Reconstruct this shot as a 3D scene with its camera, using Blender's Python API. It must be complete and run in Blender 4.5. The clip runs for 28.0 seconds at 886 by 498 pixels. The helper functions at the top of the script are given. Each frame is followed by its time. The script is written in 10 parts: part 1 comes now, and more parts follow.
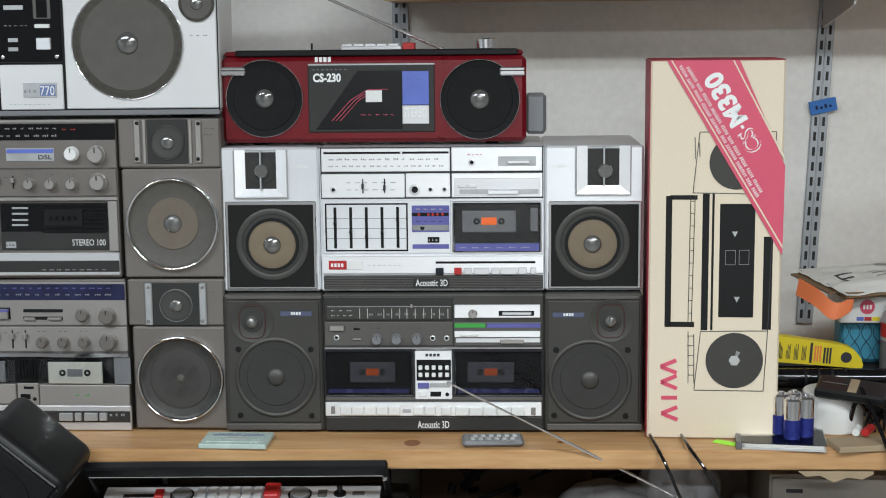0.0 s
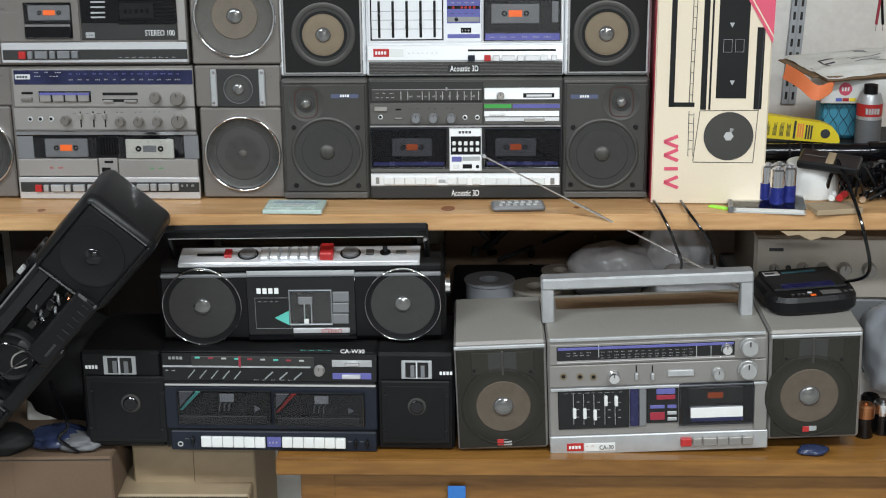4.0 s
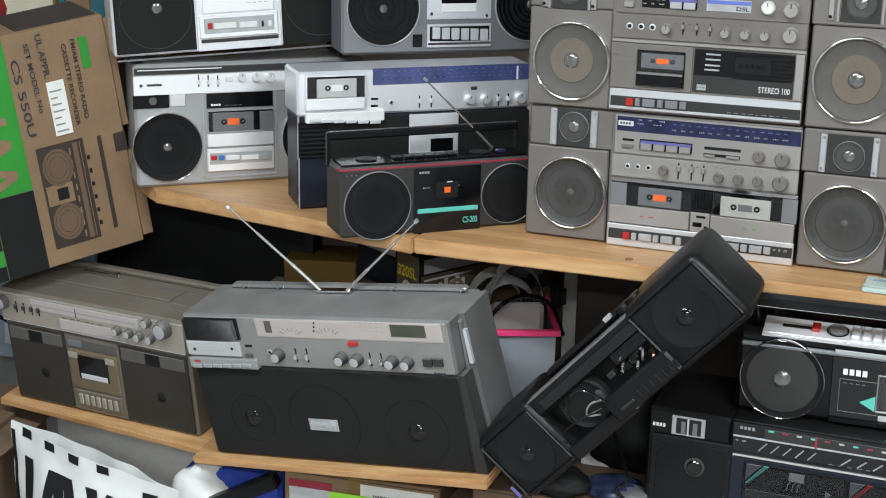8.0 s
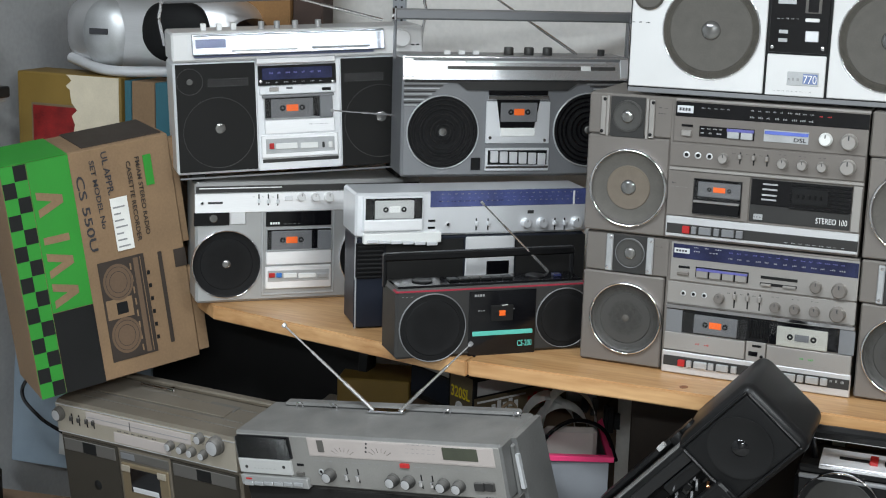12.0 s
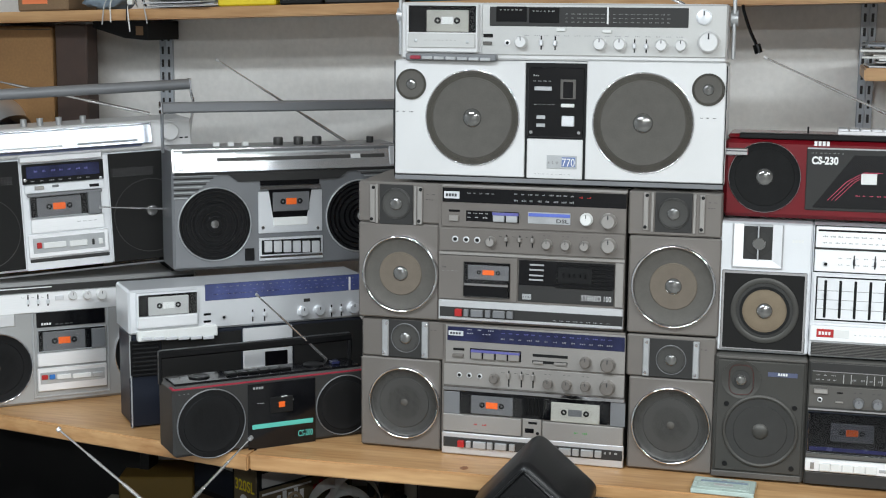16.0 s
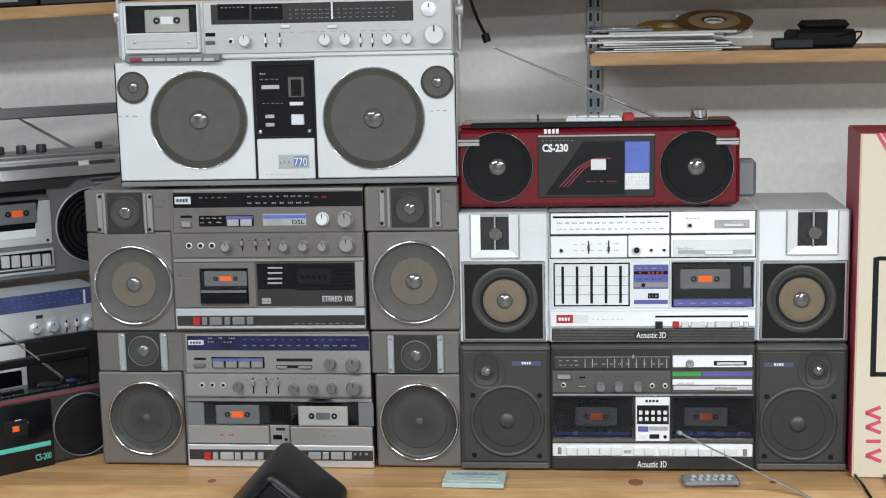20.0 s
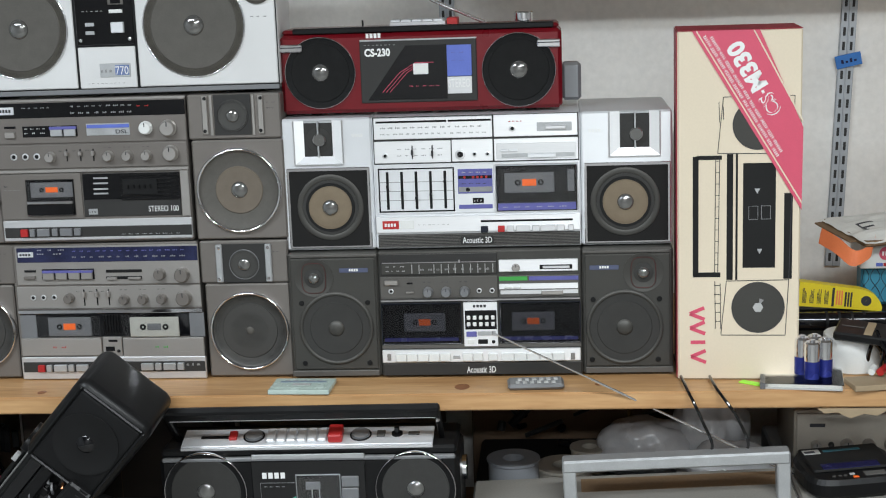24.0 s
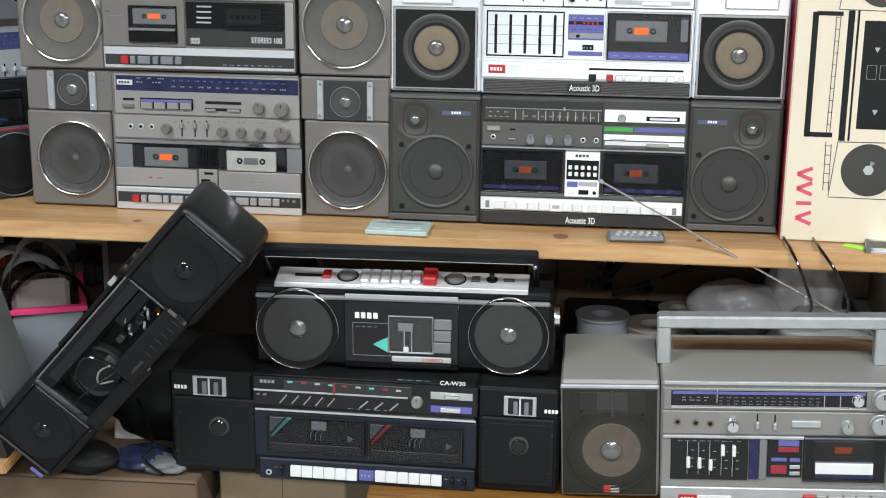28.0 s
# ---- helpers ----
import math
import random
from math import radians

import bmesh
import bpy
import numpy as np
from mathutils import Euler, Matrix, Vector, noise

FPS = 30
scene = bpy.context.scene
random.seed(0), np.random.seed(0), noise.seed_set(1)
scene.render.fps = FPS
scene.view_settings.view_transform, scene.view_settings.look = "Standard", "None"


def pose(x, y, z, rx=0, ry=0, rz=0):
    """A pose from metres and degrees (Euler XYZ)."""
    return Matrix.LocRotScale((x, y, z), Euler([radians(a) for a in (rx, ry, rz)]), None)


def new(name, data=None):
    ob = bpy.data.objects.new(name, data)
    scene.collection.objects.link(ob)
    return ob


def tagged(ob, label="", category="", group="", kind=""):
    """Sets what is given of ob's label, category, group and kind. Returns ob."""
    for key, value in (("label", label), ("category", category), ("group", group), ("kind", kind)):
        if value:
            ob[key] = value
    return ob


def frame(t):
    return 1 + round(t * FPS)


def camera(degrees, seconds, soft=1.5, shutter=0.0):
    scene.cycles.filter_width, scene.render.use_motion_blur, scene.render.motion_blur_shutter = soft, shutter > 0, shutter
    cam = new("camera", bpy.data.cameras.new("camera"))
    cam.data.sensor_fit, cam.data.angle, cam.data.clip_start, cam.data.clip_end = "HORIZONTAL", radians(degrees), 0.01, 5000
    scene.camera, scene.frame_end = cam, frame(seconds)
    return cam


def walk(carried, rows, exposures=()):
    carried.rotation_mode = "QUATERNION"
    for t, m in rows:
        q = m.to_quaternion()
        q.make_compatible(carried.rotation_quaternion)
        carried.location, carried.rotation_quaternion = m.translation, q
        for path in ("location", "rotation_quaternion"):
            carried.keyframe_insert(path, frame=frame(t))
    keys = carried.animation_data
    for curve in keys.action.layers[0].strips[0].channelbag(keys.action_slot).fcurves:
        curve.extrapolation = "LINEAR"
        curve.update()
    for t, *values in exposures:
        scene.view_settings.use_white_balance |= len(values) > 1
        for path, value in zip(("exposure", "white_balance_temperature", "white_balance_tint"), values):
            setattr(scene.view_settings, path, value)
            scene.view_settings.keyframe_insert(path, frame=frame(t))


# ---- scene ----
cam = camera(33.869, 28.0, 1.1)
PATH = [
    (0.0, pose(0.1823, -2.0802, 1.7408, 81.349, 0.547, 2.135)),
    (0.5, pose(0.0433, -2.4497, 1.8083, 81.622, 0.150, -1.455)),
    (1.0, pose(0.0288, -2.4364, 1.8135, 81.166, 0.459, -1.444)),
    (1.5, pose(0.0307, -2.4211, 1.8089, 80.689, 0.808, -0.628)),
    (2.0, pose(0.0264, -2.4059, 1.8165, 79.188, 0.571, -0.221)),
    (2.5, pose(0.0417, -2.3873, 1.8089, 76.518, -0.007, 0.107)),
    (4.5, pose(0.1080, -2.3746, 1.7973, 72.760, 0.933, 2.205)),
    (5.0, pose(0.0811, -2.3484, 1.7958, 73.603, 0.677, 5.142)),
    (5.5, pose(0.0402, -2.3309, 1.7842, 73.805, 1.214, 8.175)),
    (6.0, pose(-0.0073, -2.3282, 1.7758, 74.025, 0.460, 11.008)),
    (6.5, pose(-0.0473, -2.3193, 1.7931, 73.547, -0.184, 13.815)),
    (7.0, pose(-0.0752, -2.3154, 1.7985, 73.514, -0.252, 16.928)),
    (7.5, pose(-0.0974, -2.3227, 1.8062, 73.851, -0.955, 19.119)),
    (8.0, pose(-0.1274, -2.3202, 1.8354, 73.618, -1.058, 20.209)),
    (8.5, pose(-0.1347, -2.3151, 1.8342, 73.891, -0.824, 21.433)),
    (9.0, pose(-0.1407, -2.3130, 1.8436, 74.146, -0.578, 21.965)),
    (9.5, pose(-0.1365, -2.3169, 1.8420, 74.754, -1.318, 22.458)),
    (10.0, pose(-0.1340, -2.3223, 1.8520, 75.536, -1.524, 23.007)),
    (10.5, pose(-0.1348, -2.3240, 1.8559, 76.222, -1.716, 23.299)),
    (11.0, pose(-0.1329, -2.3234, 1.8573, 76.773, -1.779, 23.050)),
    (11.5, pose(-0.1304, -2.3255, 1.8573, 77.462, -1.762, 22.808)),
    (13.5, pose(-0.1228, -2.3215, 1.8683, 78.690, -0.700, 20.281)),
    (14.0, pose(-0.1184, -2.3201, 1.8810, 78.818, -0.580, 18.231)),
    (14.5, pose(-0.1107, -2.3172, 1.8740, 79.663, -0.790, 16.429)),
    (15.0, pose(-0.1061, -2.3167, 1.8770, 80.188, -0.720, 15.250)),
    (15.5, pose(-0.1004, -2.3186, 1.8809, 80.546, -0.503, 14.612)),
    (16.0, pose(-0.0958, -2.3231, 1.8918, 80.847, -0.493, 14.062)),
    (16.5, pose(-0.0923, -2.3227, 1.8917, 81.231, -0.439, 13.441)),
    (17.0, pose(-0.0921, -2.3158, 1.8918, 81.236, -0.421, 12.446)),
    (17.5, pose(-0.0938, -2.3113, 1.8984, 81.045, -0.169, 11.045)),
    (18.0, pose(-0.0971, -2.2975, 1.9032, 80.770, -0.022, 9.544)),
    (18.5, pose(-0.0857, -2.2887, 1.8999, 80.742, 0.188, 8.267)),
    (19.0, pose(-0.0772, -2.2735, 1.9075, 80.483, 0.070, 7.306)),
    (19.5, pose(-0.0680, -2.2650, 1.8993, 80.573, 0.570, 6.025)),
    (20.0, pose(-0.0531, -2.2652, 1.9067, 80.237, 1.235, 4.602)),
    (20.5, pose(-0.0015, -2.2624, 1.8939, 80.510, 1.446, 3.901)),
    (21.0, pose(0.0396, -2.2615, 1.8990, 80.432, 1.693, 2.842)),
    (21.5, pose(0.0864, -2.2547, 1.9086, 80.109, 1.861, 2.016)),
    (23.5, pose(0.2158, -2.2546, 1.8243, 79.606, 2.199, 4.538)),
    (24.0, pose(0.2140, -2.2500, 1.8219, 78.453, 1.976, 4.274)),
    (24.5, pose(0.2110, -2.2453, 1.8100, 77.466, 1.697, 3.937)),
    (25.0, pose(0.2113, -2.2459, 1.7871, 76.499, 1.589, 3.435)),
    (25.5, pose(0.2220, -2.2551, 1.7753, 75.211, 1.418, 3.148)),
    (26.0, pose(0.2218, -2.2600, 1.7641, 74.222, 1.195, 2.663)),
    (26.5, pose(0.2307, -2.2625, 1.7464, 73.726, 1.457, 2.384)),
    (27.0, pose(0.2244, -2.2631, 1.7501, 73.319, 1.266, 2.537)),
    (27.5, pose(0.2127, -2.2612, 1.7458, 73.659, 1.151, 3.746)),
    (28.0, pose(0.1088, -2.2477, 1.7481, 74.152, -0.547, 6.300)),
]
EXPOSURES = ((0.0, -0.3), (2.0, -0.28), (5.0, 0.1), (6.0, 0.22), (9.0, 0.16), (11.0, 0.12), (14.0, 0.08), (16.0, 0.0), (18.0, -0.08), (21.0, -0.17), (24.0, -0.22), (26.0, -0.04), (28.0, 0.12))
walk(cam, PATH, EXPOSURES)

# ---- light ----
world = bpy.data.worlds.new("room_air")
scene.world = world
world.use_nodes = True
world.node_tree.nodes["Background"].inputs[0].default_value = (0.9, 0.95, 1.0, 1)
world.node_tree.nodes["Background"].inputs[1].default_value = 0.05


def unseen_ceiling_lamp(x, y, z, sx, sy, watts, color=(0.90, 0.97, 1.0)):
    d = bpy.data.lights.new("unseen_ceiling_lamp", "AREA")
    d.shape, d.size, d.size_y, d.energy, d.color = "RECTANGLE", sx, sy, watts, color
    ob = new("unseen_ceiling_lamp", d)
    ob.matrix_world = pose(x, y, z)
    return ob


unseen_ceiling_lamp(0.95, -1.8, 2.62, 1.25, 0.2, 62)
unseen_ceiling_lamp(-1.05, -1.5, 2.62, 1.25, 0.2, 46, (0.88, 0.97, 1.04))
# Added frontal fill, not a known lamp: lifts the niche under the shelf.
unseen_ceiling_lamp(0.3, -3.7, 2.62, 1.25, 0.2, 85)

# ---- materials ----
MATS = {}


def mat(name, col, rough=0.5, metal=0.0, var=0.12, scale=30.0, grain=400.0, bump=0.05, coat=0.0, col2=None, stretch=(1, 1, 1), emit=0.0, spec=0.5, dust=0.0, rvar=1.0, brushed=0.0):
    m = bpy.data.materials.new(name)
    m.use_nodes = True
    nt = m.node_tree
    N, L = nt.nodes, nt.links
    b = N["Principled BSDF"]
    tc = N.new("ShaderNodeTexCoord")
    mp = N.new("ShaderNodeMapping")
    mp.inputs["Scale"].default_value = stretch
    L.new(tc.outputs["Object"], mp.inputs["Vector"])
    n1 = N.new("ShaderNodeTexNoise")
    n1.inputs["Scale"].default_value = scale
    n1.inputs["Detail"].default_value = 5
    n2 = N.new("ShaderNodeTexNoise")
    n2.inputs["Scale"].default_value = grain
    n2.inputs["Detail"].default_value = 2
    L.new(mp.outputs[0], n1.inputs["Vector"])
    L.new(mp.outputs[0], n2.inputs["Vector"])
    mixn = N.new("ShaderNodeMix")
    mixn.data_type = "FLOAT"
    mixn.inputs[0].default_value = 0.35
    L.new(n1.outputs[0], mixn.inputs[2])
    L.new(n2.outputs[0], mixn.inputs[3])
    ramp = N.new("ShaderNodeValToRGB")
    c2 = col2 or tuple(min(1, c * (1 + var)) for c in col)
    c1 = tuple(c * (1 - var) for c in col) if col2 is None else col
    ramp.color_ramp.elements[0].position, ramp.color_ramp.elements[1].position = 0.3, 0.7
    ramp.color_ramp.elements[0].color, ramp.color_ramp.elements[1].color = (*c1, 1), (*c2, 1)
    L.new(mixn.outputs[0], ramp.inputs[0])
    out = ramp.outputs[0]
    if dust:
        geo = N.new("ShaderNodeNewGeometry")
        sep = N.new("ShaderNodeSeparateXYZ")
        L.new(geo.outputs["Normal"], sep.inputs[0])
        k = N.new("ShaderNodeMath")
        k.operation, k.use_clamp = "MULTIPLY", True
        L.new(sep.outputs[2], k.inputs[0])
        L.new(n1.outputs[0], k.inputs[1])
        k2 = N.new("ShaderNodeMath")
        k2.operation, k2.use_clamp = "MULTIPLY", True
        k2.inputs[1].default_value = dust
        L.new(k.outputs[0], k2.inputs[0])
        dm = N.new("ShaderNodeMix")
        dm.data_type = "RGBA"
        L.new(k2.outputs[0], dm.inputs[0])
        L.new(out, dm.inputs[6])
        dm.inputs[7].default_value = (0.42, 0.40, 0.37, 1)
        out = dm.outputs[2]
    L.new(out, b.inputs["Base Color"])
    rr = N.new("ShaderNodeMapRange")
    rr.inputs[3].default_value, rr.inputs[4].default_value = max(0.02, rough - 0.08 * rvar), min(1, rough + 0.1 * rvar)
    L.new(n1.outputs[0], rr.inputs[0])
    L.new(rr.outputs[0], b.inputs["Roughness"])
    b.inputs["Metallic"].default_value = metal
    b.inputs["Specular IOR Level"].default_value = spec
    b.inputs["Coat Weight"].default_value = coat
    if brushed:
        up = N.new("ShaderNodeCombineXYZ")
        up.inputs[2].default_value = 1.0
        b.inputs["Anisotropic"].default_value = brushed
        L.new(up.outputs[0], b.inputs["Tangent"])
    if bump:
        bp = N.new("ShaderNodeBump")
        bp.inputs["Strength"].default_value = bump
        bp.inputs["Distance"].default_value = 0.0006
        L.new(n2.outputs[0], bp.inputs["Height"])
        L.new(bp.outputs[0], b.inputs["Normal"])
    if emit:
        L.new(out, b.inputs["Emission Color"])
        b.inputs["Emission Strength"].default_value = emit
    MATS[name] = m
    return m


def dotted(name, col, hole, pitch, rough=0.5, metal=0.0, cut=0.32, spec=0.12):
    """Perforated or woven sheet: a fine lattice of dark holes."""
    m = mat(name, col, rough, metal, var=0.1, scale=12, bump=0, spec=spec)
    N, L = m.node_tree.nodes, m.node_tree.links
    b = N["Principled BSDF"]
    tc = N.new("ShaderNodeTexCoord")
    v = N.new("ShaderNodeTexVoronoi")
    v.inputs["Scale"].default_value = 1.0 / pitch
    v.inputs["Randomness"].default_value = 0.0
    L.new(tc.outputs["Object"], v.inputs["Vector"])
    st = N.new("ShaderNodeMapRange")
    st.inputs[1].default_value, st.inputs[2].default_value = cut - 0.08, cut + 0.08
    L.new(v.outputs["Distance"], st.inputs[0])
    mx = N.new("ShaderNodeMix")
    mx.data_type = "RGBA"
    L.new(st.outputs[0], mx.inputs[0])
    old = b.inputs["Base Color"].links[0].from_socket
    mx.inputs[6].default_value = (*hole, 1)
    L.new(old, mx.inputs[7])
    L.new(mx.outputs[2], b.inputs["Base Color"])
    bp = N.new("ShaderNodeBump")
    bp.inputs["Strength"].default_value = 0.3
    bp.inputs["Distance"].default_value = 0.0005
    L.new(st.outputs[0], bp.inputs["Height"])
    L.new(bp.outputs[0], b.inputs["Normal"])
    return m


def clear(name, col=(1, 1, 1), rough=0.05, alpha=0.25):
    """Thin clear plastic: mostly see-through, with a glossy skin."""
    m = bpy.data.materials.new(name)
    m.use_nodes = True
    N, L = m.node_tree.nodes, m.node_tree.links
    N.remove(N["Principled BSDF"])
    t, g, mx, fr = N.new("ShaderNodeBsdfTransparent"), N.new("ShaderNodeBsdfGlossy"), N.new("ShaderNodeMixShader"), N.new("ShaderNodeFresnel")
    t.inputs[0].default_value = (*col, 1)
    g.inputs["Roughness"].default_value = rough
    fr.inputs[0].default_value = 1.45
    L.new(fr.outputs[0], mx.inputs[0])
    L.new(t.outputs[0], mx.inputs[1])
    L.new(g.outputs[0], mx.inputs[2])
    L.new(mx.outputs[0], N["Material Output"].inputs[0])
    MATS[name] = m
    return m


mat("plaster", (0.806, 0.784, 0.750), 0.85, var=0.10, scale=5, grain=90, bump=0.35)
mat("floor_concrete", (0.34, 0.33, 0.31), 0.8, scale=4, grain=80, bump=0.3)
mat("silver", (0.76, 0.77, 0.79), 0.34, 0.5, var=0.05, scale=9, grain=700, bump=0.04, brushed=0.75)
mat("white_silver", (0.68, 0.675, 0.67), 0.36, 0.2, var=0.05, scale=8, grain=700, bump=0.05, brushed=0.5, dust=0.15)
mat("champagne", (0.178, 0.160, 0.145), 0.42, 0.4, var=0.07, scale=8, grain=600, bump=0.05, dust=0.5, brushed=0.5)
mat("champagne_light", (0.34, 0.32, 0.30), 0.34, 0.55, var=0.06, scale=8, grain=600, bump=0.04, brushed=0.8)
mat("grey_brown", (0.115, 0.108, 0.10), 0.5, 0.3, var=0.08, scale=8, grain=500, bump=0.06, dust=0.45, spec=0.3)
mat("taupe_metal", (0.27, 0.255, 0.24), 0.42, 0.4, var=0.08, scale=9, grain=500, bump=0.05, dust=0.55)
mat("dark_grey", (0.038, 0.037, 0.036), 0.45, 0.15, var=0.08, scale=9, grain=500, bump=0.08, dust=0.45, spec=0.25)
mat("mid_grey", (0.19, 0.194, 0.203), 0.42, 0.3, var=0.06, scale=9, grain=500, bump=0.05, dust=0.5, brushed=0.5)
mat("light_grey", (0.45, 0.45, 0.44), 0.5, 0.1, var=0.06, scale=9, grain=500, bump=0.05, dust=0.4)
mat("black_plastic", (0.005, 0.005, 0.0055), 0.36, var=0.3, scale=10, grain=500, bump=0.05, dust=0.03, spec=0.25)
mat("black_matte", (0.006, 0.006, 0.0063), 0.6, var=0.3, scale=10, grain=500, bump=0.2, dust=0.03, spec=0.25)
mat("black_gloss", (0.004, 0.004, 0.005), 0.10, var=0.1, bump=0, rvar=0.3)
mat("navy", (0.010, 0.013, 0.022), 0.42, var=0.12, scale=10, dust=0.06, spec=0.3)
mat("deep_blue", (0.012, 0.013, 0.06), 0.25, var=0.25, scale=25, bump=0)
mat("dial_blue", (0.018, 0.021, 0.06), 0.16, var=0.5, scale=30, bump=0)
mat("violet_print", (0.11, 0.11, 0.33), 0.35, var=0.15, bump=0)
mat("blue_print", (0.11, 0.155, 0.50), 0.35, var=0.1, bump=0)
mat("red_lacquer", (0.15, 0.004, 0.009), 0.28, 0.15, var=0.15, scale=8, grain=600, bump=0.03, coat=0.4, spec=0.4)
mat("red_key", (0.42, 0.02, 0.02), 0.4, var=0.1, bump=0)
mat("orange_label", (0.85, 0.13, 0.01), 0.5, var=0.05, bump=0)
mat("chrome", (0.80, 0.80, 0.82), 0.09, 1.0, var=0.04, bump=0, rvar=0.3)
mat("steel_rod", (0.72, 0.71, 0.70), 0.2, 0.85, var=0.05, bump=0, rvar=0.3)
mat("brushed_steel", (0.68, 0.68, 0.69), 0.32, 0.75, var=0.08, scale=20, grain=900, bump=0.05, stretch=(0.05, 1, 1), brushed=0.8)
mat("bright_panel", (0.88, 0.88, 0.89), 0.32, 0.55, var=0.05, scale=20, grain=900, bump=0.04, stretch=(0.05, 1, 1), brushed=0.8)
mat("panel_gloss", (0.72, 0.725, 0.74), 0.24, 0.8, var=0.05, scale=20, grain=900, bump=0.03, stretch=(0.05, 1, 1), rvar=0.4, brushed=0.85)
mat("white_print", (0.78, 0.78, 0.77), 0.5, var=0.04, bump=0)
mat("white_plastic", (0.72, 0.72, 0.70), 0.4, var=0.05)
mat("grey_print", (0.25, 0.25, 0.25), 0.5, var=0.1, bump=0)
mat("dark_print", (0.03, 0.03, 0.035), 0.5, var=0.1, bump=0)
mat("teal_print", (0.10, 0.48, 0.40), 0.4, var=0.08, bump=0)
mat("green_print", (0.05, 0.33, 0.06), 0.5, var=0.1, bump=0)
mat("cassette_grey", (0.13, 0.13, 0.135), 0.45, var=0.1, spec=0.3)
mat("cassette_pale", (0.38, 0.37, 0.33), 0.45, var=0.1)
mat("cone_paper", (0.15, 0.125, 0.10), 0.75, var=0.08, scale=60, bump=0.2, spec=0.15)
mat("cone_tan", (0.19, 0.15, 0.105), 0.75, var=0.08, scale=60, bump=0.2, spec=0.15)
mat("cone_grey", (0.045, 0.044, 0.042), 0.7, var=0.1, scale=60, bump=0.2, spec=0.12)
mat("cone_dark", (0.012, 0.012, 0.012), 0.6, var=0.2, scale=60, bump=0.2, spec=0.1)
mat("rubber", (0.012, 0.012, 0.012), 0.6, var=0.15, bump=0.1, spec=0.2)
mat("dome_gloss", (0.19, 0.187, 0.18), 0.07, 0.65, var=0.05, bump=0, coat=1.0, rvar=0.1)
dotted("grille_grey", (0.088, 0.086, 0.082), (0.02, 0.02, 0.019), 0.0016, 0.42, 0.5)
dotted("grille_taupe", (0.08, 0.073, 0.062), (0.02, 0.02, 0.018), 0.0016, 0.5, 0.3)
dotted("grille_black", (0.012, 0.012, 0.0125), (0.003, 0.003, 0.003), 0.0018, 0.5, 0.0)
dotted("grille_cloth", (0.017, 0.0165, 0.016), (0.005, 0.005, 0.005), 0.0012, 0.8, 0.0)
clear("clear_plastic")
clear("smoked_plastic", (0.55, 0.55, 0.58))
mat("pine", (0.33, 0.155, 0.055), 0.40, var=0.1, col2=(0.62, 0.38, 0.18), scale=32, grain=120, bump=0.12, stretch=(0.12, 1, 1))
mat("oak_orange", (0.15, 0.062, 0.012), 0.34, col2=(0.29, 0.135, 0.03), scale=30, grain=120, bump=0.1, stretch=(0.12, 1, 1))
mat("knot_wood", (0.20, 0.07, 0.02), 0.5, var=0.3)
mat("cardboard", (0.22, 0.138, 0.075), 0.8, var=0.18, scale=8, grain=200, bump=0.2)
mat("cream_card", (0.70, 0.60, 0.46), 0.55, var=0.05, scale=6, grain=300, bump=0.05)
mat("pink_print", (0.62, 0.08, 0.14), 0.5, var=0.06, bump=0)
mat("maroon_card", (0.30, 0.02, 0.04), 0.5, var=0.12, scale=8)
mat("pale_pink", (0.40, 0.355, 0.335), 0.5, var=0.05, bump=0)
mat("paper", (0.75, 0.74, 0.70), 0.7, var=0.08, scale=20)
mat("yellow_card", (0.80, 0.62, 0.02), 0.5, var=0.08)
mat("mustard_card", (0.20, 0.125, 0.025), 0.6, var=0.2, scale=6)
mat("orange_card", (0.85, 0.22, 0.08), 0.6, var=0.05)
mat("sky_card", (0.05, 0.28, 0.42), 0.5, var=0.1)
mat("bronze", (0.17, 0.145, 0.112), 0.42, 0.3, var=0.12, scale=9, grain=500, bump=0.05, dust=0.25)
mat("bronze_light", (0.43, 0.385, 0.315), 0.36, 0.45, var=0.12, scale=9, grain=600, bump=0.04, brushed=0.6)
dotted("grille_brown", (0.040, 0.035, 0.028), (0.012, 0.010, 0.008), 0.0012, 0.8, 0.0)
mat("mint_case", (0.46, 0.55, 0.50), 0.25, var=0.06, scale=40)
mat("post_brown", (0.055, 0.032, 0.024), 0.6, var=0.2)
mat("teal_card", (0.03, 0.12, 0.155), 0.6, var=0.15, scale=8)
mat("neon_green", (0.35, 0.85, 0.05), 0.5, var=0.05, bump=0)
mat("hot_pink", (0.80, 0.05, 0.18), 0.4, var=0.05)
mat("blue_tape", (0.03, 0.16, 0.48), 0.6, var=0.1)
mat("royal_blue", (0.02, 0.06, 0.42), 0.5, var=0.15)
mat("galvanised", (0.50, 0.51, 0.52), 0.4, 0.6, var=0.12, scale=40)
mat("milky_plastic", (0.24, 0.25, 0.27), 0.3, var=0.06)
mat("gold", (0.20, 0.155, 0.095), 0.35, 0.4, var=0.1)
mat("battery_blue", (0.02, 0.03, 0.22), 0.25, 0.4, var=0.1)
mat("copper", (0.5, 0.22, 0.1), 0.3, 0.9)
# Unseen walls and ceiling: grey tuned for bounce and what chrome reflects.
mat("room_shade", (0.36, 0.35, 0.34), 0.9, scale=3, grain=60, bump=0.2)
mat("ribbon_white", (0.70, 0.70, 0.68), 0.5, var=0.05)
mat("sign_blue", (0.20, 0.25, 0.30), 0.5, var=0.08)
mat("torn_cream", (0.62, 0.55, 0.42), 0.8, var=0.1, scale=20)
mat("box_red", (0.20, 0.01, 0.01), 0.4, var=0.5, scale=30, bump=0)
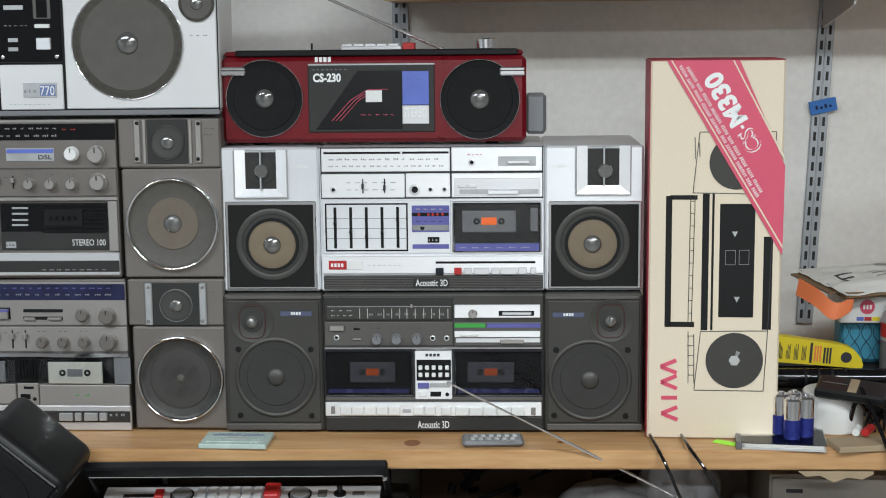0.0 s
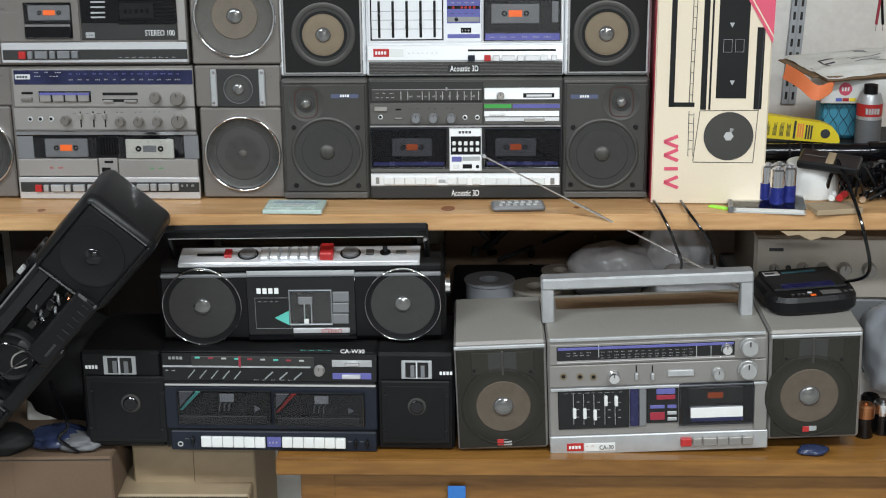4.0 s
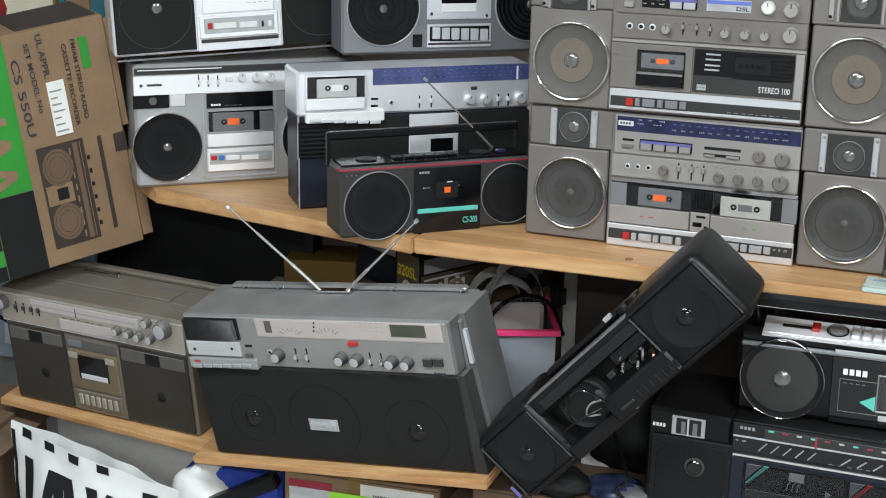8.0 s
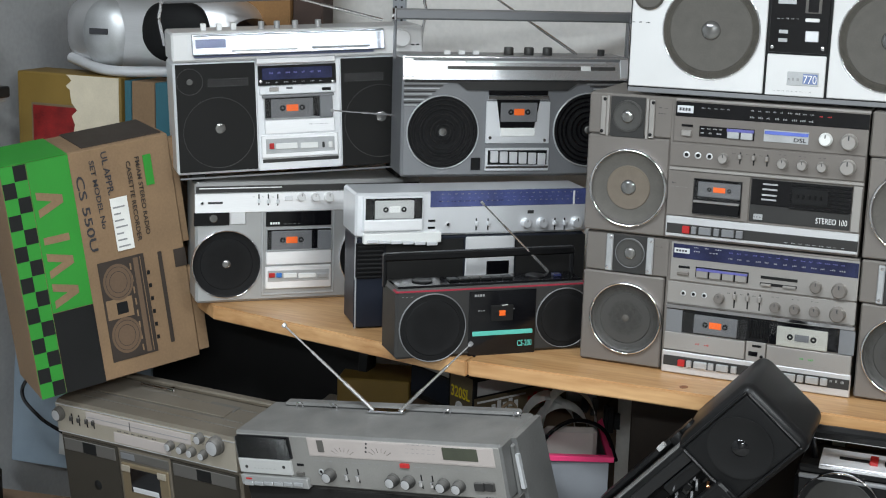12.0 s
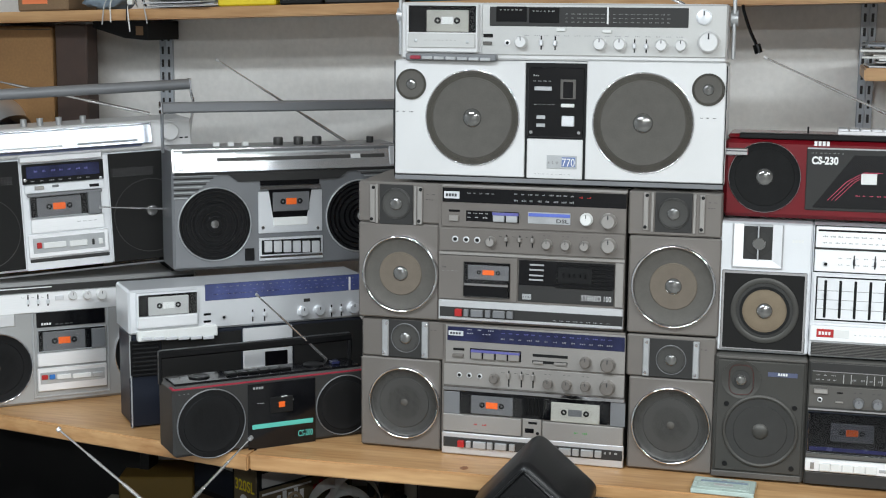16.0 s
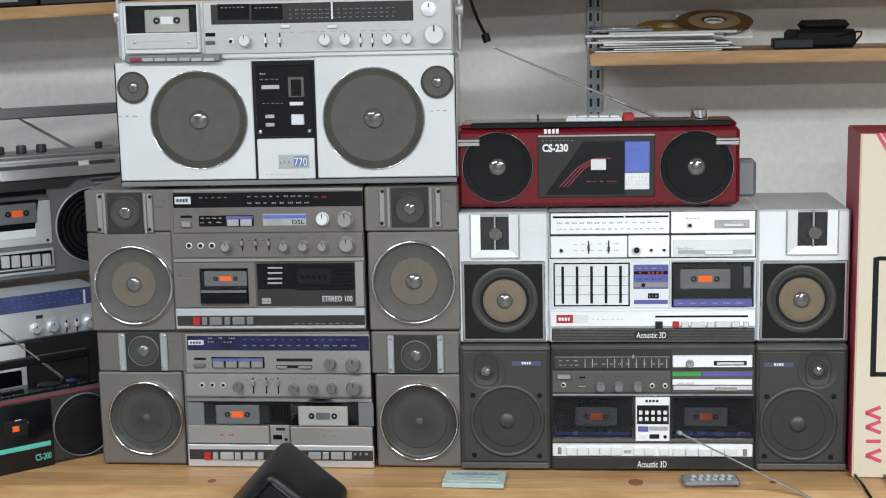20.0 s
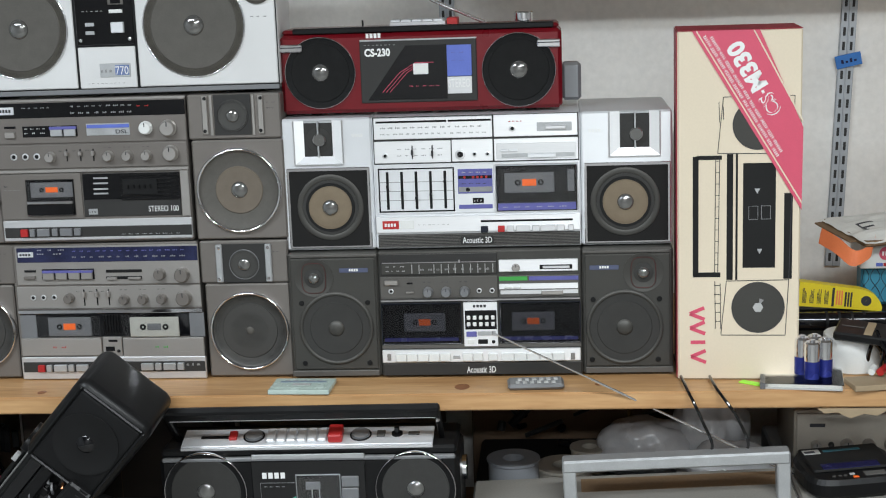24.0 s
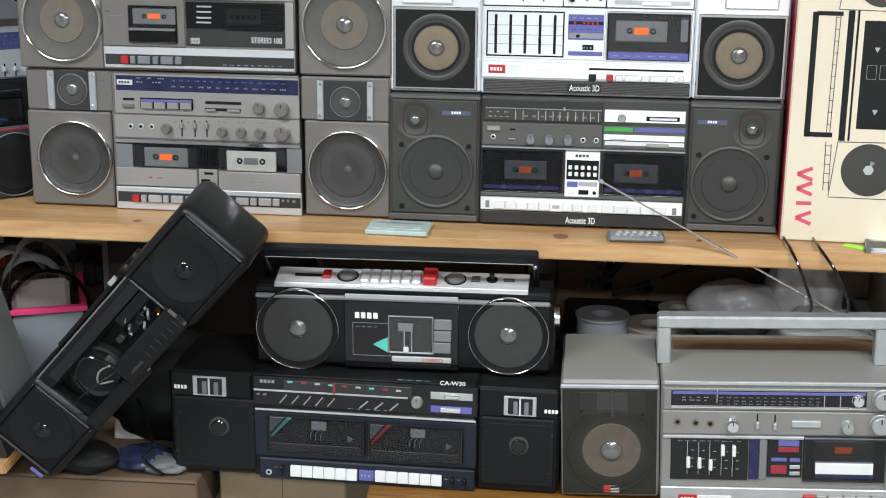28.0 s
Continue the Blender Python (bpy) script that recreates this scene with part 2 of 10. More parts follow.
mat("bag_film", (0.55, 0.55, 0.57), 0.25, var=0.1, scale=20)
mat("blue_film", (0.025, 0.035, 0.08), 0.2, var=0.4, scale=30)
mat("beige_metal", (0.44, 0.40, 0.345), 0.4, 0.2, var=0.06)
mat("box_green", (0.02, 0.24, 0.022), 0.55, var=0.1, scale=10)
mat("box_black", (0.012, 0.012, 0.012), 0.55, var=0.2, scale=10, spec=0.2)
mat("satin_grey", (0.36, 0.36, 0.355), 0.38, 0.4, var=0.06, scale=9, grain=600, bump=0.05, dust=0.3, brushed=0.6)
mat("dusty_grey", (0.125, 0.125, 0.123), 0.5, 0.1, var=0.16, scale=14, grain=300, bump=0.08, dust=0.45)
mat("dial_violet", (0.06, 0.075, 0.20), 0.22, var=0.35, scale=25, bump=0, coat=0.5)
mat("plaster_grey", (0.36, 0.365, 0.37), 0.85, var=0.14, scale=5, grain=90, bump=0.35)
# Brown print ink; also shade painted into the open carton and a backdrop.
mat("ink_shade_brown", (0.032, 0.022, 0.016), 0.6, var=0.2)
# Cardboard copy with shade put into its colour; also brown print and creases.
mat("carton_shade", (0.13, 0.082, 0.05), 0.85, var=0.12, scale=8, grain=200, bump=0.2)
mat("graphite", (0.060, 0.058, 0.053), 0.45, 0.25, var=0.10, scale=9, grain=500, bump=0.08, dust=0.4, spec=0.3)
mat("cone_mesh", (0.105, 0.098, 0.088), 0.6, 0.2, var=0.1, scale=60, bump=0.2, spec=0.2)
mat("dusty_panel", (0.25, 0.242, 0.228), 0.48, 0.25, var=0.12, scale=16, grain=400, bump=0.06, dust=0.3)
mat("lcd_olive", (0.055, 0.06, 0.042), 0.2, var=0.1, bump=0)
mat("strip_steel", (0.42, 0.44, 0.47), 0.45, 0.3, var=0.08, scale=20)
mat("carton_tan", (0.26, 0.135, 0.05), 0.75, var=0.22, scale=6, grain=200, bump=0.2)
mat("badge_blue", (0.16, 0.22, 0.42), 0.3, 0.2, var=0.06, bump=0)
mat("panel_silver", (0.52, 0.515, 0.50), 0.36, 0.35, var=0.08, scale=9, grain=700, bump=0.05, brushed=0.5, dust=0.3)
mat("oxblood", (0.075, 0.022, 0.02), 0.5, var=0.1)
mat("dial_silver", (0.42, 0.44, 0.49), 0.25, 0.8, var=0.06, scale=20, grain=900, bump=0.03, stretch=(0.05, 1, 1), rvar=0.4, brushed=0.7)
mat("slate_print", (0.10, 0.115, 0.19), 0.3, 0.3, var=0.06, bump=0)
mat("dusty_top", (0.27, 0.255, 0.225), 0.6, 0.15, var=0.3, scale=18, grain=300, bump=0.06, col2=(0.15, 0.14, 0.122), dust=0.6)
dotted("grille_olive", (0.036, 0.034, 0.028), (0.014, 0.0135, 0.012), 0.0014, 0.55, 0.2)
mat("cone_olive", (0.105, 0.083, 0.064), 0.7, var=0.12, scale=60, bump=0.2, spec=0.12)
mat("wood_pale", (0.32, 0.24, 0.15), 0.6, var=0.1)

# ---- building blocks ----
def part(name, bm, material, parent, label=""):
    """Links a bmesh, or a pair of vertex and face lists, as one mesh object under parent."""
    me = bpy.data.meshes.new(name)
    smooth = False
    if isinstance(bm, tuple):
        me.from_pydata(bm[0], [], bm[1])
        smooth = len(bm) > 2 and bm[2]
    else:
        bm.to_mesh(me)
        bm.free()
    if smooth:
        me.polygons.foreach_set("use_smooth", [True] * len(me.polygons))
        me.set_sharp_from_angle(angle=radians(38))
    me.materials.append(MATS[material] if isinstance(material, str) else material)
    me.update()
    ob = new(name, me)
    if parent is not None:
        ob.parent = parent
    if label:
        ob["label"] = label
    return ob


def cbox(x0, y0, z0, x1, y1, z1, b=0.001):
    """A box with chamfered edges."""
    x0, x1, y0, y1, z0, z1 = min(x0, x1), max(x0, x1), min(y0, y1), max(y0, y1), min(z0, z1), max(z0, z1)
    b = min(b, (x1 - x0) * 0.45, (y1 - y0) * 0.45, (z1 - z0) * 0.45)
    V, F, idx = [], [], {}
    for sx in (0, 1):
        for sy in (0, 1):
            for sz in (0, 1):
                p = [x1 if sx else x0, y1 if sy else y0, z1 if sz else z0]
                ins = [-b if sx else b, -b if sy else b, -b if sz else b]
                for k in range(3):
                    q = list(p)
                    for j in range(3):
                        if j != k:
                            q[j] += ins[j]
                    idx[(sx, sy, sz, k)] = len(V)
                    V.append(tuple(q))
    for k in range(3):
        a, c = (k + 1) % 3, (k + 2) % 3
        for s in (0, 1):
            ring = []
            for (i, j) in ((0, 0), (1, 0), (1, 1), (0, 1)):
                key = [0, 0, 0]
                key[k], key[a], key[c] = s, i, j
                ring.append(idx[(*key, k)])
            F.append(tuple(ring if s else ring[::-1]))
        for i in (0, 1):
            for j in (0, 1):
                ks = [[0, 0, 0], [0, 0, 0]]
                for n in (0, 1):
                    ks[n][k], ks[n][a], ks[n][c] = n, i, j
                q = [idx[(*ks[0], a)], idx[(*ks[1], a)], idx[(*ks[1], c)], idx[(*ks[0], c)]]
                F.append(tuple(q if i == j else q[::-1]))
    for s in ((i, j, k) for i in (0, 1) for j in (0, 1) for k in (0, 1)):
        q = [idx[(*s, 0)], idx[(*s, 1)], idx[(*s, 2)]]
        F.append(tuple(q if sum(s) % 2 else q[::-1]))
    return V, F


def lathe(profile, cx=0.0, cz=0.0, seg=32, axis="y", close=True):
    """Turns (radius, depth) pairs round an axis through (cx, cz)."""
    V, F = [], []
    for r, d in profile:
        for i in range(seg):
            a = 2 * math.pi * i / seg
            c, s = math.cos(a) * r, math.sin(a) * r
            V.append((cx + c, d, cz + s) if axis == "y" else (cx + c, cz + s, d) if axis == "z" else (d, cx + c, cz + s))
    n = len(profile)
    for k in range(n - 1):
        for i in range(seg):
            j = (i + 1) % seg
            F.append((k * seg + i, k * seg + j, (k + 1) * seg + j, (k + 1) * seg + i))
    if close:
        F.append(tuple(range(seg))[::-1])
        F.append(tuple(range((n - 1) * seg, n * seg)))
    return V, F, True


def tube(points, r, seg=8, r2=None):
    """A round bar or cable along points."""
    V, F = [], []
    pts = [Vector(p) for p in points]
    n = len(pts)
    up = Vector((0.31, 0.2, 0.93))
    for i, p in enumerate(pts):
        t = (pts[min(i + 1, n - 1)] - pts[max(i - 1, 0)]).normalized()
        a = t.cross(up).normalized()
        b = t.cross(a).normalized()
        rr = r if r2 is None else r + (r2 - r) * i / (n - 1)
        for k in range(seg):
            w = 2 * math.pi * k / seg
            V.append(tuple(p + a * math.cos(w) * rr + b * math.sin(w) * rr))
    for i in range(n - 1):
        for k in range(seg):
            j = (k + 1) % seg
            F.append((i * seg + k, (i + 1) * seg + k, (i + 1) * seg + j, i * seg + j))
    F.append(tuple(range(seg)))
    F.append(tuple(range((n - 1) * seg, n * seg))[::-1])
    return V, F, True


def bez(*p, n=14):
    """A smooth run through control points (Catmull-Rom)."""
    p = [Vector(q) for q in p]
    p = [2 * p[0] - p[1]] + p + [2 * p[-1] - p[-2]]
    out = []
    for i in range(1, len(p) - 2):
        for k in range(n):
            t = k / n
            a, b, c, d = p[i - 1:i + 3]
            out.append(0.5 * (2 * b + (c - a) * t + (2 * a - 5 * b + 4 * c - d) * t * t + (3 * b - a - 3 * c + d) * t ** 3))
    return out + [p[-2]]


def prism(outline, y0, y1):
    """An outline in x and z, pushed from y0 to y1."""
    n = len(outline)
    V = [(x, y0, z) for x, z in outline] + [(x, y1, z) for x, z in outline]
    F = [tuple(range(n)), tuple(range(2 * n - 1, n - 1, -1))]
    F += [(i, n + i, n + (i + 1) % n, (i + 1) % n) for i in range(n)]
    return V, F


def join(*items):
    V, F = [], []
    for it in items:
        o = len(V)
        V += list(it[0])
        F += [tuple(o + i for i in f) for f in it[1]]
    return V, F


def thing(name, m, label, category, group=""):
    e = new(name)
    e.empty_display_size = 0.05
    e.matrix_world = m
    return tagged(e, label, category, group)


def lettering(text, x0, z0, x1, z1, y, material, parent, name="lettering", bold=0.0):
    """Raised letters of the built-in font, fitted into a box on the front face."""
    cu = bpy.data.curves.new(name, "FONT")
    cu.body, cu.extrude, cu.offset, cu.resolution_u = text, 0.0, bold, 3
    tmp = bpy.data.objects.new("tmp", cu)
    me = bpy.data.meshes.new_from_object(tmp)
    bpy.data.objects.remove(tmp)
    xs = [v.co.x for v in me.vertices]
    zs = [v.co.y for v in me.vertices]
    sx, sz = (x1 - x0) / max(1e-6, max(xs) - min(xs)), (z1 - z0) / max(1e-6, max(zs) - min(zs))
    for v in me.vertices:
        v.co = (x0 + (v.co.x - min(xs)) * sx, y, z0 + (v.co.y - min(zs)) * sz)
    me.materials.append(MATS[material])
    ob = new(name, me)
    ob.parent = parent
    return ob


class Face:
    """The front of a thing, laid out on a drawing whose four corners (tl, tr, br, bl) fall on a front of w by h metres."""

    def __init__(self, root, quad, w, h, d):
        self.root, self.w, self.h, self.d = root, w, h, d
        A, B = [], []
        for (u, v), (x, z) in zip(quad, ((0, h), (w, h), (w, 0), (0, 0))):
            A += [[u, v, 1, 0, 0, 0, -x * u, -x * v], [0, 0, 0, u, v, 1, -z * u, -z * v]]
            B += [x, z]
        self.H = np.append(np.linalg.solve(np.array(A, float), np.array(B, float)), 1).reshape(3, 3)
        self.k = w / math.hypot(quad[1][0] - quad[0][0], quad[1][1] - quad[0][1])

    def at(self, u, v):
        q = self.H @ np.array((u, v, 1.0))
        return float(q[0] / q[2]), float(q[1] / q[2])

    def scale(self, u, v):
        (a, b), (c, d) = self.at(u - 5, v - 5), self.at(u + 5, v + 5)
        return (abs(c - a) + abs(d - b)) / 20

    def rect(self, u0, v0, u1, v1):
        um, vm = (u0 + u1) / 2, (v0 + v1) / 2
        xs, zs = (self.at(u0, vm)[0], self.at(u1, vm)[0]), (self.at(um, v1)[1], self.at(um, v0)[1])
        return min(xs), min(zs), max(xs), max(zs)

    def box(self, name, u0, v0, u1, v1, y0, y1, material, b=0.0008, parent=None, label=""):
        x0, z0, x1, z1 = self.rect(u0, v0, u1, v1)
        return part(name, cbox(x0, y0, z0, x1, y1, z1, b), material, parent or self.root, label)

    def border(self, name, u0, v0, u1, v1, t, y0, y1, material, parent=None, label=""):
        x0, z0, x1, z1 = self.rect(u0, v0, u1, v1)
        g = join(cbox(x0, y0, z0, x1, y1, z0 + t), cbox(x0, y0, z1 - t, x1, y1, z1), cbox(x0, y0, z0 + t, x0 + t, y1, z1 - t), cbox(x1 - t, y0, z0 + t, x1, y1, z1 - t))
        return part(name, g, material, parent or self.root, label)

    def knob(self, u, v, r, y, depth, material="champagne_light", parent=None, name="knob"):
        x, z = self.at(u, v)
        r *= self.scale(u, v)
        k = part(name, lathe([(r * 1.0, y), (r, y - depth * 0.35), (r * 0.92, y - depth * 0.4), (r * 0.88, y - depth * 0.9), (r * 0.78, y - depth), (0.0002, y - depth)], x, z, 22, close=False), material, parent or self.root)
        part("pointer", cbox(x - r * 0.07, y - depth - 0.0004, z + r * 0.25, x + r * 0.07, y - depth + 0.0006, z + r * 0.8, 0.0001), "dark_print", k)
        return k

    def dot(self, name, u, v, r, y, depth, material, parent=None, seg=16):
        x, z = self.at(u, v)
        r *= self.scale(u, v)
        return part(name, lathe([(r, y), (r, y - depth * 0.7), (r * 0.85, y - depth), (0.0002, y - depth)], x, z, seg, close=False), material, parent or self.root)

    def jack(self, u, v, r, y, parent=None):
        x, z = self.at(u, v)
        r *= self.scale(u, v)
        j = part("jack", lathe([(r, y), (r, y - 0.0015), (r * 0.62, y - 0.0018), (r * 0.55, y + 0.004)], x, z, 16, close=False), "brushed_steel", parent or self.root)
        part("socket_hole", lathe([(r * 0.58, y - 0.0008), (0.0002, y - 0.0006)], x, z, 14, close=False), "black_matte", j)
        return j

    def slider(self, u, v0, v1, y, cap=0.5, material="silver", parent=None, wide=3.0, tall=6.0):
        s = self.box("slider_slot", u - 1.2, v0, u + 1.2, v1, y - 0.0004, y + 0.002, "black_matte", 0.0002, parent)
        vc = v0 + (v1 - v0) * cap
        x0, z0, x1, z1 = self.rect(u - wide, vc - tall, u + wide, vc + tall)
        part("slider_cap", cbox(x0, y - 0.007, z0, x1, y, z1, 0.0012), material, s)
        return s

    def marks(self, u0, v0, u1, v1, n, y, material="grey_print", parent=None, name="printed_mark", fill=0.6, seed=1):
        """A line of unreadable small print, as plain bars."""
        rnd = random.Random(seed + n)
        material = "light_grey" if material == "white_print" else material
        v0, v1 = v0 + (v1 - v0) * 0.15, v1 - (v1 - v0) * 0.15
        x0, z0, x1, z1 = self.rect(u0, v0, u1, v1)
        g, step = [], (x1 - x0) / n
        for i in range(n):
            w = step * fill * rnd.uniform(0.6, 1.2)
            for j in range(3):
                a = x0 + i * step + w * j / 3
                g.append(cbox(a, y - 0.0004, z0, a + w * 0.2, y + 0.0003, z0 + (z1 - z0) * rnd.uniform(0.65, 1.0), 0.0001))
        return tagged(part(name, join(*g), material, parent or self.root), kind="stuff")

    def badge(self, u0, v0, u1, v1, y, material="silver", ink="white_print", parent=None):
        """A maker's badge: a small plate with a plain mark of four strokes."""
        bd = self.box("badge", u0, v0, u1, v1, y - 0.001, y + 0.001, material, 0.0003, parent)
        du = (u1 - u0) / 4
        x0, z0, x1, z1 = self.rect(u0 + du * 0.5, v0 + (v1 - v0) * 0.3, u1 - du * 0.5, v1 - (v1 - v0) * 0.3)
        s = (x1 - x0) / 4
        part("badge_mark", join(*[cbox(x0 + i * s, y - 0.0014, z0, x0 + i * s + s * 0.7, y - 0.0008, z1, 0.0001) for i in range(4)]), ink, bd)
        return bd

    def mark4(self, u0, v0, u1, v1, y, material="white_print", parent=None):
        x0, z0, x1, z1 = self.rect(u0, v0, u1, v1)
        s = (x1 - x0) / 4
        g = [cbox(x0 + i * s, y - 0.0005, z0, x0 + i * s + s * 0.72, y + 0.0004, z1, 0.0001) for i in range(4)]
        return part("maker_mark", join(*g), material, parent or self.root)

    def text(self, s, u0, v0, u1, v1, y, material="white_print", parent=None, bold=0.0):
        x0, z0, x1, z1 = self.rect(u0, v0, u1, v1)
        return lettering(s, x0, z0, x1, z1, y - 0.0005, material, parent or self.root, bold=bold)

    def keys(self, u0, v0, u1, v1, n, y, depth=0.006, material="champagne_light", first=None, gap=0.12, parent=None, name="key"):
        du = (u1 - u0) / n
        for i in range(n):
            x0, z0, x1, z1 = self.rect(u0 + du * (i + gap / 2), v0, u0 + du * (i + 1 - gap / 2), v1)
            part(name, cbox(x0, y - depth, z0, x1, y, z1, 0.0009), first if (first and i == 0) else material, parent or self.root)

    def speaker(self, u, v, r, y=0.0, ring="chrome", ring_w=0.07, cone="grille_grey", inner=None, inner_r=0.55, dome="dome_gloss", dome_r=0.16, proud=0.004, sink=0.008, dv=0.0, du=0.0, name="woofer"):
        """A round driver: bright trim ring, shallow cone or grille, and a glossy dome in the middle."""
        x, z = self.at(u, v)
        R = r * self.scale(u, v)
        rw = R * ring_w
        root = self.root
        ri = R - rw
        s = part(name, lathe([(ri, y - proud * 0.45), (ri * 0.95, y - 0.0016), (ri * 0.6, y - 0.0007), (0.0003, y - 0.0006)], x, z, 48, close=False), cone, root)
        arc = [(R - rw / 2 + rw / 2 * math.cos(a), y - proud * 0.35 - proud * 0.65 * math.sin(a)) for a in [i * math.pi / 8 for i in range(9)]]
        part("trim_ring", lathe([(R, y + 0.001)] + arc + [(ri, y + 0.001)], x, z, 48, close=False), ring, s)
        if inner:
            r2 = ri * inner_r
            part("cone", lathe([(r2, y - 0.0008), (r2 * 0.97, y - 0.0026), (r2 * 0.6, y - 0.0019), (0.0003, y - 0.0015)], x, z, 40, close=False), inner, s)
        if dome:
            rd, yb = R * dome_r, y - 0.001
            part("dust_cap", lathe([(rd * math.cos(a), yb - rd * 0.45 * math.sin(a)) for a in [i * math.pi / 12 for i in range(6)]] + [(0.0002, yb - rd * 0.45)], x, z, 24, close=False), dome, s)
        return s

    def cassette(self, u0, v0, u1, v1, y, parent, body="cassette_grey", window="orange_label", label="white_print"):
        """A cassette behind a deck window: shell, label window and two hubs."""
        x0, z0, x1, z1 = self.rect(u0, v0, u1, v1)
        w, h = x1 - x0, z1 - z0
        c = part("cassette", cbox(x0, y, z0, x1, y + 0.008, z1, 0.0012), body, parent)
        xm, zm = (x0 + x1) / 2, z0 + h * 0.52
        part("label_window", cbox(xm - w * 0.14, y - 0.0008, zm - h * 0.17, xm + w * 0.14, y + 0.0005, zm + h * 0.17, 0.0003), window, c)
        for s in (-1, 1):
            part("hub", lathe([(h * 0.15, y), (h * 0.15, y - 0.001), (h * 0.06, y - 0.0012), (h * 0.05, y + 0.002)], xm + s * w * 0.23, zm, 14, close=False), "black_matte", c)
        return c

    def deck(self, u0, v0, u1, v1, y, rim=None, pane="clear_plastic", well="black_gloss", cas=(0.12, 0.25, 0.88, 0.8), body="cassette_grey", window="orange_label", sink=0.016, lower=None):
        """A cassette bay: a recessed well with a cassette behind a clear door."""
        x0, z0, x1, z1 = self.rect(u0, v0, u1, v1)
        t = 0.0016
        d = part("cassette_door", join(cbox(x0, y - 0.003, z0, x1, y + 0.001, z0 + t * 1.5), cbox(x0, y - 0.003, z1 - t, x1, y + 0.001, z1), cbox(x0, y - 0.003, z0, x0 + t, y + 0.001, z1), cbox(x1 - t, y - 0.003, z0, x1, y + 0.001, z1)), rim or "black_plastic", self.root)
        part("well", cbox(x0 + t, y - 0.0006, z0 + t, x1 - t, y + 0.001, z1 - t, 0.0003), well, d)
        du, dv = u1 - u0, v1 - v0
        if cas:
            self.cassette(u0 + du * cas[0], v0 + dv * cas[1], u0 + du * cas[2], v0 + dv * cas[3], y - 0.0022, d, body, window)
        if pane:
            p = part("pane", cbox(x0 + t, y - 0.0062, z0 + t, x1 - t, y - 0.0055, z1 - t, 0.0002), pane, d)
            p.visible_shadow = False
        return d


def handle(root, x0, x1, z0, z1, y, material="mid_grey", thick=0.014, deep=0.022, arm=0.012):
    """A carrying handle: grip bar and two arms."""
    h = part("handle", cbox(x0, y - deep / 2, z1 - thick, x1, y + deep / 2, z1, 0.003), material, root)
    for x in (x0, x1 - arm):
        part("handle_arm", cbox(x, y - deep * 0.4, z0, x + arm, y + deep * 0.4, z1 - thick * 0.5, 0.002), material, h)
    return h


def antenna(root, a, b, r=0.0028, tip=0.0035, name="antenna"):
    a, b = Vector(a), Vector(b)
    h = part(name, tube([a, a.lerp(b, 0.33)], r, 8), "steel_rod", root)
    part("rod_section", tube([a.lerp(b, 0.33), a.lerp(b, 0.7)], r * 0.75, 8), "steel_rod", h)
    part("rod_section", tube([a.lerp(b, 0.7), b], r * 0.5, 8), "steel_rod", h)
    part("tip", tube([b, b + (b - a).normalized() * 0.006], tip * 0.8, 8), "brushed_steel", h)
    return h

# ---- the room ----
SHELF, DESK, PLANK = 1.15, 0.75, 0.70
WALL_Y, WALL_X = 0.56, -2.2


def slab(name, lo, hi, material, label, category, b=0.002, kind="structure"):
    ob = part(name, cbox(*lo, *hi, b), material, None)
    return tagged(ob, label, category, kind=kind)


slab("floor", (-2.5, -4.6, -0.1), (3.2, 0.8, 0.0), "floor_concrete", "grey concrete floor of the storage room", "floor")
slab("ceiling", (-2.5, -4.6, 2.7), (3.2, 0.8, 2.8), "room_shade", "unseen ceiling, grey set for bounce light", "ceiling")
slab("wall_north", (-2.35, WALL_Y, 0.0), (3.1, WALL_Y + 0.15, 2.7), "plaster", "off-white rough plastered wall", "wall")
slab("wall_west", (WALL_X - 0.15, -4.5, 0.0), (WALL_X, WALL_Y, 2.7), "plaster_grey", "pale grey plastered side wall", "wall")
slab("wall_east", (3.0, -4.5, 0.0), (3.15, WALL_Y, 2.7), "room_shade", "unseen side wall, grey set for bounce light", "wall")
slab("wall_south", (-2.35, -4.6, 0.0), (3.1, -4.45, 2.7), "room_shade", "unseen rear wall, grey set for bounce and reflections", "wall")


def board(name, outline, z0, z1, material, label, category, tilt=None):
    """A plank from its outline in x and y."""
    n = len(outline)
    V = [(x, y, z0) for x, y in outline] + [(x, y, z1) for x, y in outline]
    F = [tuple(range(n))[::-1], tuple(range(n, 2 * n))] + [(i, (i + 1) % n, n + (i + 1) % n, n + i) for i in range(n)]
    bm = bmesh.new()
    vs = [bm.verts.new(v) for v in V]
    for f in F:
        bm.faces.new([vs[i] for i in f])
    bmesh.ops.bevel(bm, geom=bm.edges[:], offset=0.0025, segments=2, affect="EDGES")
    return tagged(part(name, bm, material, None), label, category, kind="structure")


shelf = board("shelf_board", [(-0.99, -0.085), (2.2, -0.10), (2.2, WALL_Y), (-0.99, WALL_Y)], SHELF - 0.028, SHELF, "pine", "long knotty pine shelf board carrying the radios", "shelf")
corner_shelf = board("corner_shelf_board", [(-1.565, 0.03), (-0.9903, -0.092), (-0.9903, WALL_Y), (-2.19, WALL_Y), (-2.19, 0.19), (-1.75, 0.19)], SHELF - 0.028, SHELF, "pine", "pine shelf board set across the corner", "shelf")
